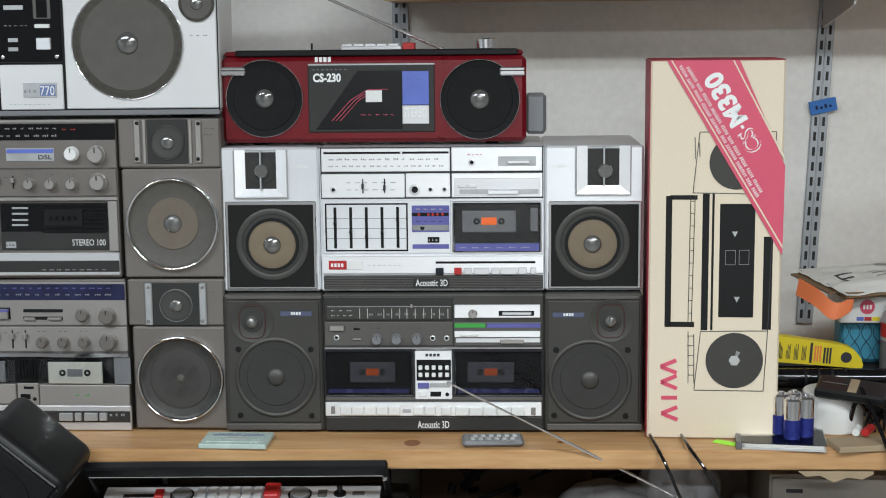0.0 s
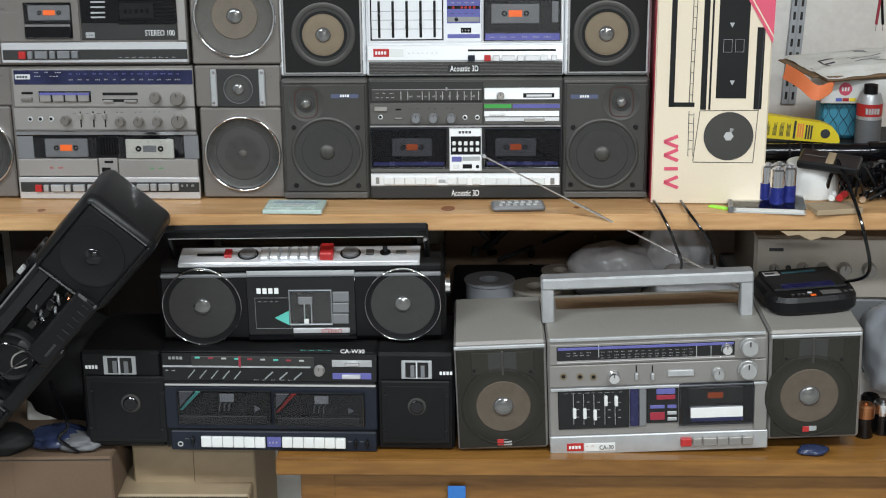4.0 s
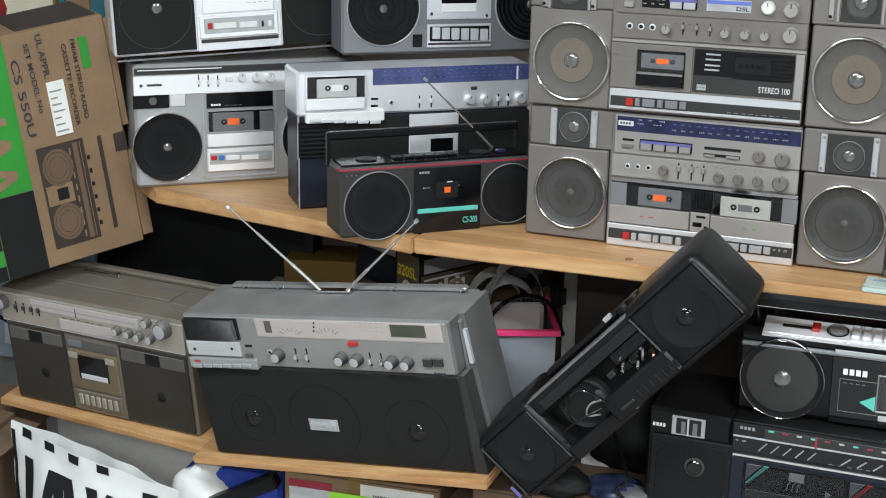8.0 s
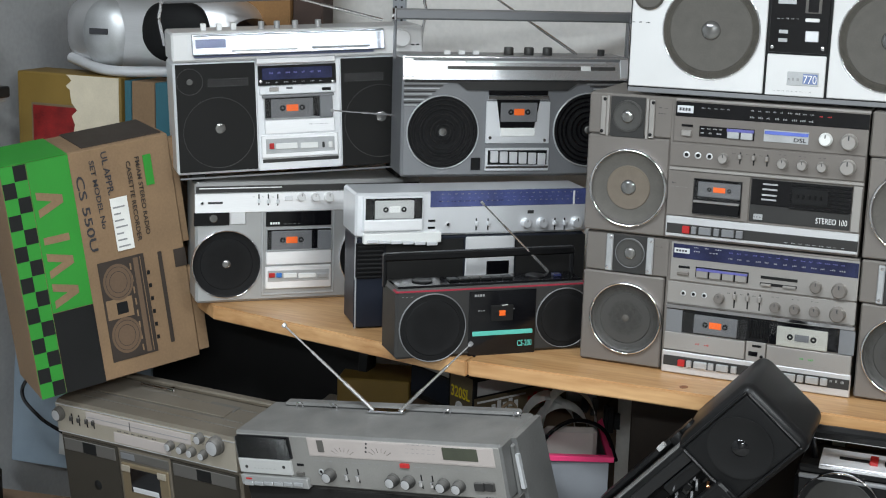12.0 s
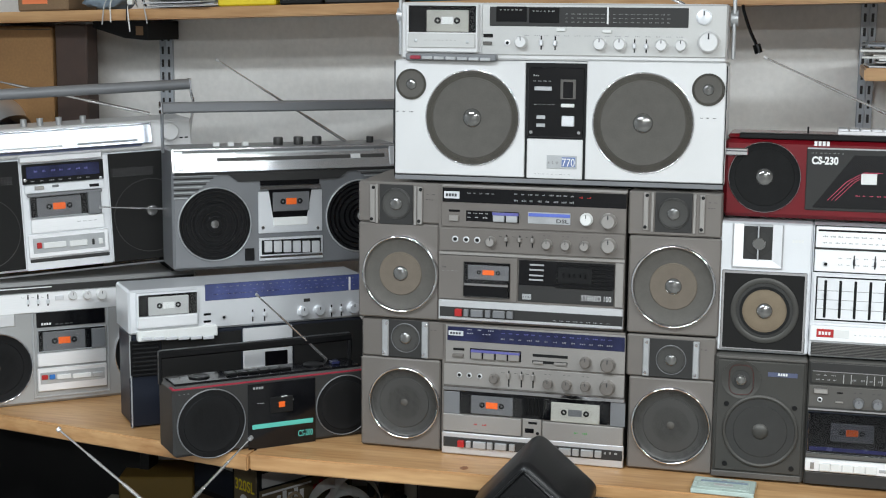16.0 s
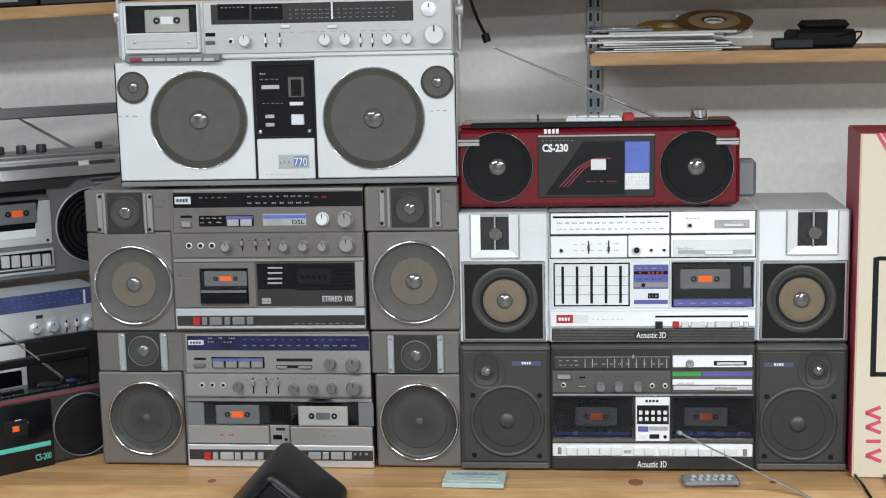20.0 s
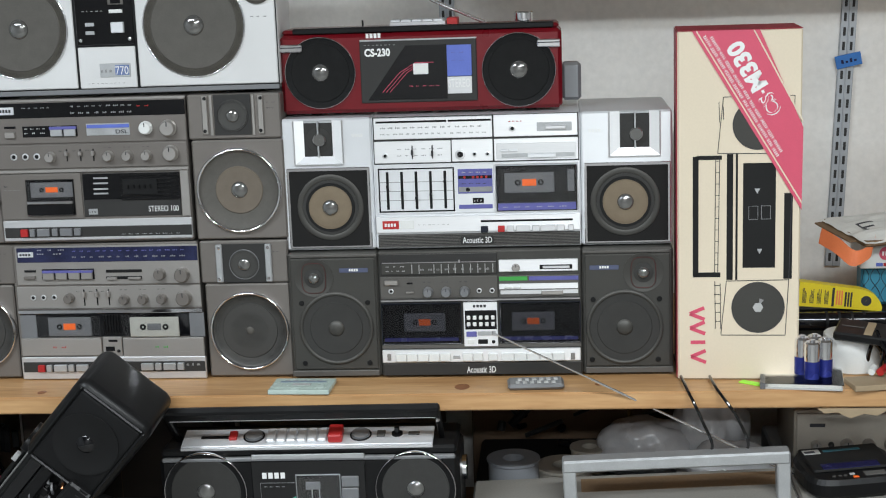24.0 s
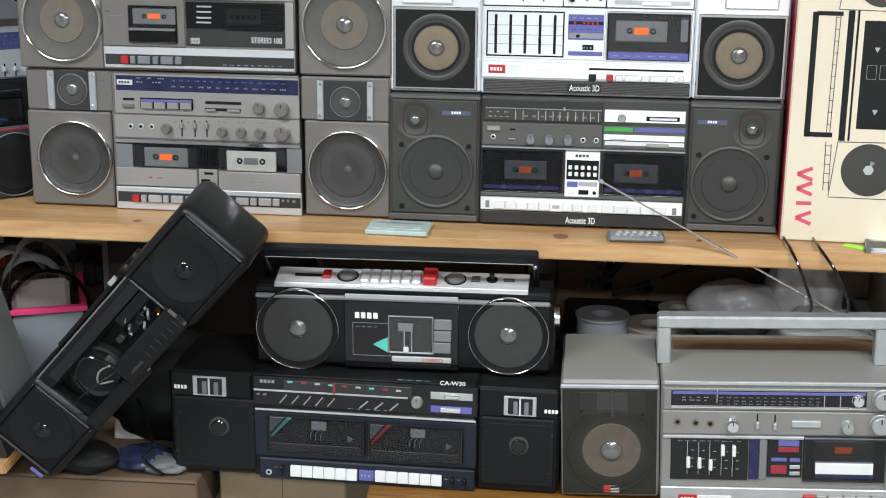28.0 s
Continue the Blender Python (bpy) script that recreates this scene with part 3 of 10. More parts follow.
for x, y, r in ((0.057, -0.055, 0.012), (-0.62, -0.06, 0.007), (0.27, -0.05, 0.005), (0.95, -0.05, 0.009)):
    V, F, _ = lathe([(r, SHELF + 0.0004), (r * 0.6, SHELF + 0.0007), (0.0002, SHELF + 0.0007)], x, y, 14, "z", close=False)
    part("knot", ([(x + (a - x) * 1.0, y + (b - y) * 1.35, c) for a, b, c in V], F), "knot_wood", shelf)
desk = board("desk_top", [(-0.232, -0.172), (2.2, -0.185), (2.2, WALL_Y), (-0.232, WALL_Y)], DESK - 0.03, DESK, "oak_orange", "orange-varnished wooden desk top", "desk")
board("desk_apron", [(-0.19, -0.14), (2.1, -0.15), (2.1, -0.125), (-0.19, -0.115)], 0.62, DESK - 0.032, "oak_orange", "varnished wooden apron under the desk top", "desk")
board("desk_leg", [(-0.195, -0.142), (-0.135, -0.142), (-0.135, -0.08), (-0.195, -0.08)], 0.0, DESK - 0.034, "oak_orange", "square varnished wooden desk leg", "desk")
board("bench_plank", [(-1.90, 0.15), (-0.80, 0.10), (-0.80, 0.40), (-1.9, 0.42)], PLANK - 0.022, PLANK, "pine", "rough pine plank at the back of the bench", "bench")
BROWN_AT = pose(-1.8673, -0.0264, 0.6991, 8.05, -0.17, -5.72)
GREY_AT = pose(-1.3617, -0.1202, 0.7021, 8.2, -8.25, -6.5)
plank = board("bench_plank", [(-0.035, -0.02), (0.47, -0.034), (0.47, 0.18), (-0.035, 0.18)], -0.015, 0.0, "pine", "rough pine bench plank sloping forward under the bronze radio", "bench")
plank.matrix_world = BROWN_AT @ Matrix.Translation((0, 0, -0.001))
plank = board("bench_plank", [(-0.045, -0.022), (0.565, -0.026), (0.565, 0.17), (-0.045, 0.17)], -0.015, 0.0, "pine", "rough pine bench plank sloping under the grey radio", "bench")
plank.matrix_world = GREY_AT @ Matrix.Translation((0, 0, -0.001))
tilted = board("wall_shelf", [(-2.1, 0.30), (0.03, 0.30), (0.03, WALL_Y), (-2.1, WALL_Y)], -0.021, 0.0, "pine", "long upper pine wall shelf loaded with boxes", "shelf")
tilted.matrix_world = Matrix.Translation((0, 0, 1.9395)) @ Matrix.Rotation(radians(-1.75), 4, "Y")
board("wall_shelf_right", [(-0.004, 0.30), (2.2, 0.30), (2.2, WALL_Y), (-0.004, WALL_Y)], 1.785, 1.807, "pine", "short upper pine wall shelf with papers", "shelf")
board("top_shelf_right", [(0.032, 0.30), (2.2, 0.30), (2.2, WALL_Y), (0.032, WALL_Y)], 1.919, 1.94, "pine", "topmost pine wall shelf", "shelf")


def wall_strip(x, z0, z1, label):
    """A slotted steel shelf standard screwed to the wall."""
    e = thing("shelf_standard", pose(x, WALL_Y - 0.012, z0), label, "bracket", "slotted shelf standards")
    h = z1 - z0
    part("channel", join(cbox(-0.0145, 0.002, 0, 0.0145, 0.012, h), cbox(-0.0015, 0.0, 0, 0.0015, 0.003, h)), "strip_steel", e)
    g, z = [], 0.01
    while z < h - 0.03:
        g.append(cbox(-0.0095, 0.0012, z, -0.0045, 0.0035, z + 0.016, 0.0005))
        g.append(cbox(0.0045, 0.0012, z, 0.0095, 0.0035, z + 0.016, 0.0005))
        z += 0.027
    tagged(part("slot", join(*g), "dark_grey", e), kind="stuff")
    return e


STRIP = "galvanised slotted steel strip on the plaster wall"
wall_strip(0.008, 1.2, 2.4, STRIP)
strip = wall_strip(0.740, 1.2, 2.4, "galvanised slotted steel strip with a scrap of blue tape")
strip.matrix_basis = strip.matrix_basis @ Matrix.Rotation(radians(2.6), 4, "Y")
wall_strip(-1.42, 1.2, 2.4, STRIP)


# ---- radios on the main shelf ----
GROUP = "radio cassette players"


def feet(e, w, d, h=0.006, inset=0.05):
    for x in (inset, w - inset):
        for y in (0.03, d - 0.03):
            part("foot", lathe([(0.009, 0.0), (0.009, -h), (0.0002, -h)], x, y, 12, "z", close=False), "rubber", e)


def silver_stack_unit():
    """Silver three-piece radio with graphic equaliser and tan woofers."""
    w, h, d = 0.608, 0.211, 0.2
    e = thing("boombox", pose(-0.219, 0.012, 1.3605), "silver three-piece radio cassette player with five-band equaliser and tan woofers", "boombox", GROUP)
    f = Face(e, [(392, 254), (1145, 258), (1139, 518), (398, 515)], w, h, d)
    feet(e, w, d, 0.0035)
    S = "silver"
    for side, (u0, u1) in (("left", (392, 569)), ("right", (971, 1145))):
        x0, z0, x1, z1 = f.rect(u0, 254, u1, 516)
        cab = part("speaker_cabinet", cbox(x0, 0, 0, x1, d, h, 0.003), S, e, "silver speaker cabinet")
    for (a, b, cx, cy, fr, wc, mk) in ((417, 510, 464, 292, (400, 352, 563, 511), (484, 430), (529, 287, 552, 293)), (1028, 1122, 1076, 298, (976, 357, 1140, 514), (1054, 433), (988, 291, 1012, 297))):
        horn = f.box("horn_recess", a, 258, b, 344, -0.0012, 0.001, "galvanised", 0.001)
        f.box("horn_throat", cx - 29, 262, cx + 29, 334, -0.0014, 0.0, "dark_grey", 0.0006, horn)
        x0, z0, x1, z1 = f.rect(a, 258, b, 344)
        q, dx = (x1 - x0) * 0.20, (x1 - x0) * 0.09
        part("side_reflector", ([(x0, -0.004, z0), (x0 + q, -0.0016, z0 + q * 0.8), (x0 + q, -0.0016, z1), (x0, -0.004, z1)], [(0, 1, 2, 3)]), "bright_panel", horn)
        part("side_reflector", ([(x1, -0.004, z0), (x1 - q, -0.0016, z0 + q * 0.8), (x1 - q, -0.0016, z1), (x1, -0.004, z1)], [(3, 2, 1, 0)]), "bright_panel", horn)
        part("lower_reflector", ([(x0, -0.004, z0), (x1, -0.004, z0), (x1 - q, -0.0016, z0 + q * 0.8), (x0 + q, -0.0016, z0 + q * 0.8)], [(0, 1, 2, 3)]), "brushed_steel", horn)
        part("horn_rim", join(cbox(x0 - dx * 0.3, -0.0048, z0 - dx * 0.3, x1 + dx * 0.3, 0, z0), cbox(x0 - dx * 0.3, -0.0048, z0, x0, 0, z1), cbox(x1, -0.0048, z0, x1 + dx * 0.3, 0, z1)), "brushed_steel", horn)
        f.dot("tweeter", cx, cy + 4, 25, -0.0014, 0.0022, "cone_grey", horn, 28)
        f.dot("tweeter_dome", cx + 2, cy + 4, 13, -0.0034, 0.006, "dome_gloss", horn, 18)
        f.box("divider", cx - 1.5, 259, cx + 1.5, 330, -0.0085, 0, "galvanised", 0.0005, horn)
        f.mark4(*mk, 0.0)
        gr = f.box("woofer_panel", fr[0], fr[1], fr[2], fr[3], -0.0025, 0, "chrome", 0.001)
        f.box("woofer_cloth", fr[0] + 5, fr[1] + 6, fr[2] - 5, fr[3] - 4, -0.0042, 0, "grille_cloth", 0.0008, gr)
        f.speaker(*wc, 66, -0.0042, ring="graphite", ring_w=0.17, cone="cone_grey", inner="rubber", inner_r=0.9, dome=None, proud=0.0022, sink=0.0005)
        f.speaker(*wc, 43, -0.0068, ring="cone_tan", ring_w=0.04, cone="cone_tan", dome_r=0.37, proud=0.0012, sink=0.002, name="midrange")
    x0, z0, x1, z1 = f.rect(570, 254, 970, 516)
    body = part("centre_unit", cbox(x0, 0.0, 0.0, x1, d, h, 0.002), S, e, "silver tuner and tape deck")
    f.box("seam_plate", 571, 256, 969, 350, -0.0008, 0.0, "dark_grey", 0.0005)
    y = -0.002
    tun = f.box("tuner_panel", 573, 258, 803, 300, y, 0, "bright_panel")
    f.box("dial_slot", 577, 264, 801, 268, y - 0.0006, 0, "black_gloss", 0.0003, tun)
    f.box("dial_pointer", 715, 262, 718, 271, y - 0.0015, 0, "white_print", 0.0003, tun)
    f.marks(586, 275, 790, 280, 14, y, "grey_print", tun)
    f.marks(586, 288, 796, 292, 17, y, "grey_print", tun, seed=5)
    mic = f.box("volume_panel", 806, 258, 967, 301, y, 0, "bright_panel")
    f.jack(842, 285, 6, y, mic)
    f.marks(835, 269, 864, 273, 4, y, "red_key", mic)
    f.box("fader_window", 889, 275, 956, 292, y - 0.001, 0, "galvanised", 0.0005, mic)
    f.box("fader", 905, 281, 945, 288, y - 0.005, 0, "brushed_steel", 0.001, mic)
    row = f.box("control_panel", 573, 304, 722, 347, y, 0, "bright_panel")
    f.jack(594, 332, 5.5, y, row)
    f.slider(647, 313, 339, y, 0.5, "dark_print", row, 2, 6)
    f.slider(686, 313, 339, y, 0.6, "dark_print", row, 2, 6)
    f.marks(618, 318, 712, 321, 6, y, "grey_print", row)
    f.marks(618, 331, 712, 334, 6, y, "grey_print", row, seed=3)
    row2 = f.box("jack_panel", 724, 304, 803, 347, y, 0, "bright_panel")
    for u, r in ((740, 10), (768, 4.5), (793, 4.5)):
        f.jack(u, 333, r, y, row2)
    sel = f.box("selector_panel", 806, 305, 967, 348, y, 0, "bright_panel")
    f.box("selector_track", 810, 314, 963, 345, y - 0.001, 0, "brushed_steel", 0.0005, sel)
    f.keys(816, 325, 852, 330, 2, y - 0.001, 0.003, "silver", parent=sel)
    f.box("fader_slot", 820, 334, 960, 342, y - 0.0016, 0, "galvanised", 0.0004, sel)
    f.box("fader", 870, 335, 925, 343, y - 0.005, 0, "silver", 0.001, sel)
    eq = f.box("equaliser_panel", 574, 352, 803, 448, y, 0, "silver")
    f.border("equaliser_border", 579, 357, 727, 444, 0.0022, y - 0.0006, y, "black_gloss", eq)
    f.box("equaliser_plate", 582, 360, 724, 441, y - 0.0005, 0, "silver", 0.0003, eq)
    for u, c in zip((597, 625, 653, 681, 709), (0.37, 0.6, 0.7, 0.62, 0.27)):
        f.slider(u, 365, 437, y - 0.0012, c, "black_plastic", eq, 2.4, 4)
        s = f.box("slot_shadow_line", u - 2.6, 364, u + 2.6, 438, y - 0.001, 0, "black_matte", 0.0003, eq)
    for v in (384, 402, 420):
        f.box("scale_line", 582, v, 724, v + 1, y - 0.0008, 0, "grey_print", 0.0001, eq)
    me = f.box("meter_panel", 734, 362, 801, 410, y - 0.001, 0, "violet_print", 0.0004, eq)
    for u in (747, 764, 772, 780, 789):
        f.dot("level_lamp", u, 378, 2.6, y - 0.001, 0.001, "red_key", me, 10)
    f.box("meter_scale", 735, 375, 800, 381, y - 0.0013, 0, "black_gloss", 0.0002, me)
    f.marks(742, 367, 796, 370, 4, y - 0.001, "light_grey", me)
    f.box("mode_plate", 735, 397, 800, 407, y - 0.0014, 0, "grey_print", 0.0003, me)
    f.dot("mode_button", 753, 402, 4, y - 0.0012, 0.001, "black_gloss", me, 12)
    f.marks(742, 389, 796, 392, 4, y - 0.001, "dark_print", me)
    f.box("counter", 762, 419, 783, 429, y - 0.0015, 0, "black_gloss", 0.0003, eq)
    f.marks(764, 421, 782, 427, 3, y - 0.0016, "white_print", eq)
    f.box("label_strip", 735, 432, 800, 440, y - 0.001, 0, "violet_print", 0.0003, eq)
    f.border("deck_frame", 803, 352, 968, 450, 0.003, y - 0.001, 0, "bright_panel")
    dk = f.deck(808, 358, 963, 447, y, cas=(0.1, 0.16, 0.72, 0.6))
    f.box("door_strip", 811, 431, 960, 444, y - 0.0072, y, "violet_print", 0.0003, dk)
    f.marks(820, 436, 950, 439, 6, y - 0.0072, "white_print", dk)
    f.box("grey_spindle", 945, 368, 958, 410, y - 0.002, y, "cassette_grey", 0.0005, dk)
    bar = f.box("key_bar", 572, 453, 968, 485, -0.0045, 0, "bright_panel", 0.0012)
    bd = f.badge(585, 460, 617, 476, -0.0045, "red_key", parent=bar)
    f.box("model_plate", 617, 460, 646, 476, -0.0052, 0, "white_plastic", 0.0003, bar)
    f.marks(655, 468, 720, 470, 7, -0.0045, "grey_print", bar)
    f.box("symbol_strip", 776, 463, 953, 467, -0.005, 0, "black_gloss", 0.0003, bar)
    for i, (a, b) in enumerate(((776, 790), (809, 822), (826, 840), (844, 871), (875, 889), (891, 919), (922, 937), (944, 954))):
        f.box("key", a, 474, b, 486, -0.0095, -0.004, ("navy", "red_key")[i] if i < 2 else "brushed_steel", 0.0008, bar)
    rib = f.box("ribbed_base", 576, 488, 966, 513, -0.0035, 0, "dark_grey", 0.0008)
    for v in range(490, 513, 3):
        f.box("rib", 577, v, 965, v + 1.3, -0.0043, 0, "grey_brown", 0.0003, rib)
    f.box("name_field", 736, 493, 800, 509, -0.0047, 0, "dark_grey", 0.0003, rib)
    f.text("Acoustic 3D", 740, 495, 797, 507, -0.0048, parent=rib, bold=0.01)
    return e


def dark_stack_unit():
    """Dark grey twin-deck radio at the foot of the stack."""
    w, h, d = 0.606, 0.204, 0.2
    e = thing("boombox", pose(-0.218, 0.0, SHELF + 0.003), "dark grey twin-cassette radio with detachable square speakers and black decks", "boombox", GROUP)
    f = Face(e, [(398, 524), (1140, 522), (1133, 771), (405, 771)], w, h, d)
    feet(e, w, d, 0.003)
    G = "graphite"
    for (u0, u1, tw, wf, bd, scr, lz) in ((398, 573, (447, 572), (489, 673), (497, 552, 555, 566), ((422, 622), (551, 622), (426, 742), (552, 743)), (425, 471)), (966, 1140, (1085, 570), (1046, 678), (982, 554, 1041, 566), ((987, 623), (1114, 623), (982, 742), (1108, 743)), (1064, 1110))):
        x0, z0, x1, z1 = f.rect(u0, 524, u1, 771)
        part("speaker_cabinet", cbox(x0, 0, 0, x1, d, h, 0.003), G, e)
        f.box("top_rail", u0 + 3, 526, u1 - 3, 531, -0.003, 0, "grey_brown", 0.0008)
        f.box("bottom_rail", u0 + 3, 758, u1 - 3, 769, -0.003, 0, "grey_brown", 0.0008)
        pn = f.box("baffle", u0 + 6, 534, u1 - 6, 755, -0.003, 0, "graphite", 0.001)
        x, z = f.at(*tw)
        r = 24 * f.scale(*tw)
        lo = part("tweeter_surround", lathe([(r * 1.62, -0.003), (r * 1.62, -0.0042), (r * 1.54, -0.0042), (r * 1.45, -0.0034), (0.0002, -0.0034)], x, z, 40, close=False), "graphite", pn)
        ring = [(x + math.copysign(abs(math.cos(a)) ** 0.6, math.cos(a)) * r * 0.98, -0.0045, z + math.copysign(abs(math.sin(a)) ** 0.6, math.sin(a)) * r * 1.25) for a in [i * math.pi / 16 for i in range(33)]]
        part("tweeter_ring", tube(ring, 0.0006, 6), "oxblood", lo)
        f.dot("tweeter", tw[0], tw[1], 19, -0.0034, 0.0016, "cone_grey", lo, 24)
        part("tweeter_dome", lathe([(r * 0.5 * math.cos(a), -0.0048 - r * 0.4 * math.sin(a)) for a in [i * math.pi / 12 for i in range(6)]] + [(0.0002, -0.0048 - r * 0.4)], x, z, 20, close=False), "dome_gloss", lo)
        bp = f.box("badge", bd[0], bd[1] + 1, bd[0] + 56, bd[1] + 10, -0.0035, 0, "slate_print", 0.0004, pn)
        f.mark4(bd[0] + 19, bd[1] + 2, bd[0] + 38, bd[1] + 7, -0.0042, parent=bp)
        f.speaker(*wf, 73, -0.003, ring="graphite", ring_w=0.10, cone="cone_grey", inner="cone_grey", inner_r=0.8, dome="graphite", dome_r=0.22, proud=0.004, sink=0.003)
        for s in scr:
            f.dot("screw", *s, 5, -0.003, 0.002, "black_matte", pn, 12)
    x0, z0, x1, z1 = f.rect(574, 524, 965, 771)
    part("centre_unit", cbox(x0, 0.0, 0.0, x1, d, h, 0.002), G, e)
    y = -0.002
    tn = f.box("tuner_panel", 576, 527, 804, 570, y, 0, "dark_grey")
    f.box("dial_plate", 580, 544, 802, 567, y - 0.001, 0, "graphite", 0.0004, tn)
    f.box("dial_line", 580, 543, 802, 545, y - 0.002, 0, "chrome", 0.0003, tn)
    f.box("dial_pointer", 729, 539, 733, 546, y - 0.003, 0, "chrome", 0.0003, tn)
    for u in (638, 652, 681, 695, 709, 722, 737, 752, 766, 780, 795):
        f.box("scale_mark", u, 548, u + 1.4, 566, y - 0.0014, 0, "light_grey", 0.0002, tn)
    f.marks(588, 550, 630, 553, 3, y - 0.001, "light_grey", tn)
    f.marks(588, 559, 630, 562, 4, y - 0.001, "light_grey", tn, seed=2)
    f.marks(655, 555, 798, 561, 9, y - 0.001, "grey_print", tn, seed=7)
    tr = f.box("volume_panel", 807, 541, 960, 565, y - 0.001, 0, "bright_panel")
    f.knob(840, 557, 8, y - 0.001, 0.008, "champagne_light", tr)
    f.box("fader_slot", 886, 552, 949, 561, y - 0.0016, 0, "black_matte", 0.0004, tr)
    f.box("fader", 892, 554, 944, 559, y - 0.004, 0, "brushed_steel", 0.0008, tr)
    cp = f.box("control_panel", 576, 573, 804, 616, y, 0, "grey_brown")
    f.box("power_key", 585, 579, 611, 588, y - 0.005, 0, "champagne_light", 0.0008, cp)
    f.jack(597, 601, 5, y, cp)
    f.box("indicator", 628, 584, 639, 587, y - 0.001, 0, "black_gloss", 0.0003, cp)
    f.box("small_key", 626, 602, 641, 605, y - 0.003, 0, "champagne_light", 0.0005, cp)
    for u in (669, 704, 740):
        f.knob(u, 603, 10, y, 0.012, "mid_grey", cp)
        f.marks(u - 10, 582, u + 10, 585, 2, y, "dark_print", cp)
    f.jack(768, 602, 5, y, cp)
    f.jack(793, 602, 5, y, cp)
    sp = f.box("selector_panel", 806, 573, 961, 616, y, 0, "grey_brown")
    f.box("green_strip", 807, 575, 862, 583, y - 0.001, 0, "green_print", 0.0003, sp)
    f.box("blue_strip", 865, 575, 960, 583, y - 0.001, 0, "violet_print", 0.0003, sp)
    f.box("selector_strip", 807, 589, 959, 600, y - 0.001, 0, "bright_panel", 0.0004, sp)
    f.keys(816, 594, 850, 598, 2, y - 0.001, 0.003, "white_plastic", parent=sp)
    f.box("fader_strip", 809, 602, 959, 610, y - 0.001, 0, "brushed_steel", 0.0004, sp)
    f.box("fader", 888, 604, 930, 611, y - 0.005, 0, "champagne_light", 0.0008, sp)
    f.box("chrome_line", 576, 618, 962, 622, y - 0.002, 0, "chrome", 0.0004)
    for a, b, cas in ((577, 732, (0.28, 0.25, 0.8, 0.7)), (806, 962, (0.15, 0.25, 0.68, 0.7))):
        dk = f.deck(a, 625, b, 707, y, pane="smoked_plastic", rim="navy", cas=cas)
        f.box("door_strip", a + 6, 693, b - 6, 700, y - 0.007, y, "deep_blue", 0.0003, dk)
    kp = f.box("dubbing_panel", 736, 625, 802, 713, y - 0.0015, 0, "bright_panel")
    f.mark4(755, 630, 782, 635, y - 0.0015, "dark_print", kp)
    pad = f.box("key_pad", 739, 641, 800, 679, y - 0.002, 0, "black_gloss", 0.0004, kp)
    for v in (651, 664):
        f.keys(740, v, 799, v + 8, 5, y - 0.002, 0.003, "white_plastic", gap=0.4, parent=pad)
    f.box("mode_key", 741, 683, 761, 693, y - 0.004, 0, "violet_print", 0.0006, kp)
    f.box("mode_key", 763, 683, 798, 691, y - 0.003, 0, "galvanised", 0.0006, kp)
    f.box("counter", 763, 699, 782, 708, y - 0.002, 0, "black_gloss", 0.0003, kp)
    f.box("reset_key", 743, 699, 756, 708, y - 0.003, 0, "white_plastic", 0.0006, kp)
    f.dot("reset_button", 793, 704, 3.5, y - 0.001, 0.002, "black_plastic", kp, 10)
    f.box("key_ledge", 577, 709, 962, 716, -0.003, 0, "grey_brown", 0.0006)
    kb = f.box("key_bar", 577, 718, 960, 743, -0.0055, 0, "bright_panel", 0.001)
    f.keys(603, 725, 710, 740, 5, -0.005, 0.005, "white_plastic", gap=0.05, parent=kb)
    f.keys(732, 725, 773, 740, 2, -0.005, 0.005, "white_plastic", gap=0.08, parent=kb)
    f.keys(781, 726, 801, 740, 1, -0.005, 0.005, "white_plastic", parent=kb)
    f.keys(807, 726, 930, 741, 5, -0.005, 0.005, "white_plastic", gap=0.05, parent=kb)
    f.box("small_key", 587, 725, 594, 738, -0.008, 0, "taupe_metal", 0.0006, kb)
    f.box("small_key", 941, 727, 949, 740, -0.008, 0, "taupe_metal", 0.0006, kb)
    f.box("small_key", 714, 730, 728, 736, -0.007, 0, "galvanised", 0.0005, kb)
    bs = f.box("base_strip", 579, 745, 961, 769, -0.004, 0, "dark_grey", 0.0008)
    f.text("Acoustic 3D", 740, 752, 796, 765, -0.0042, parent=bs, bold=0.01)
    return e


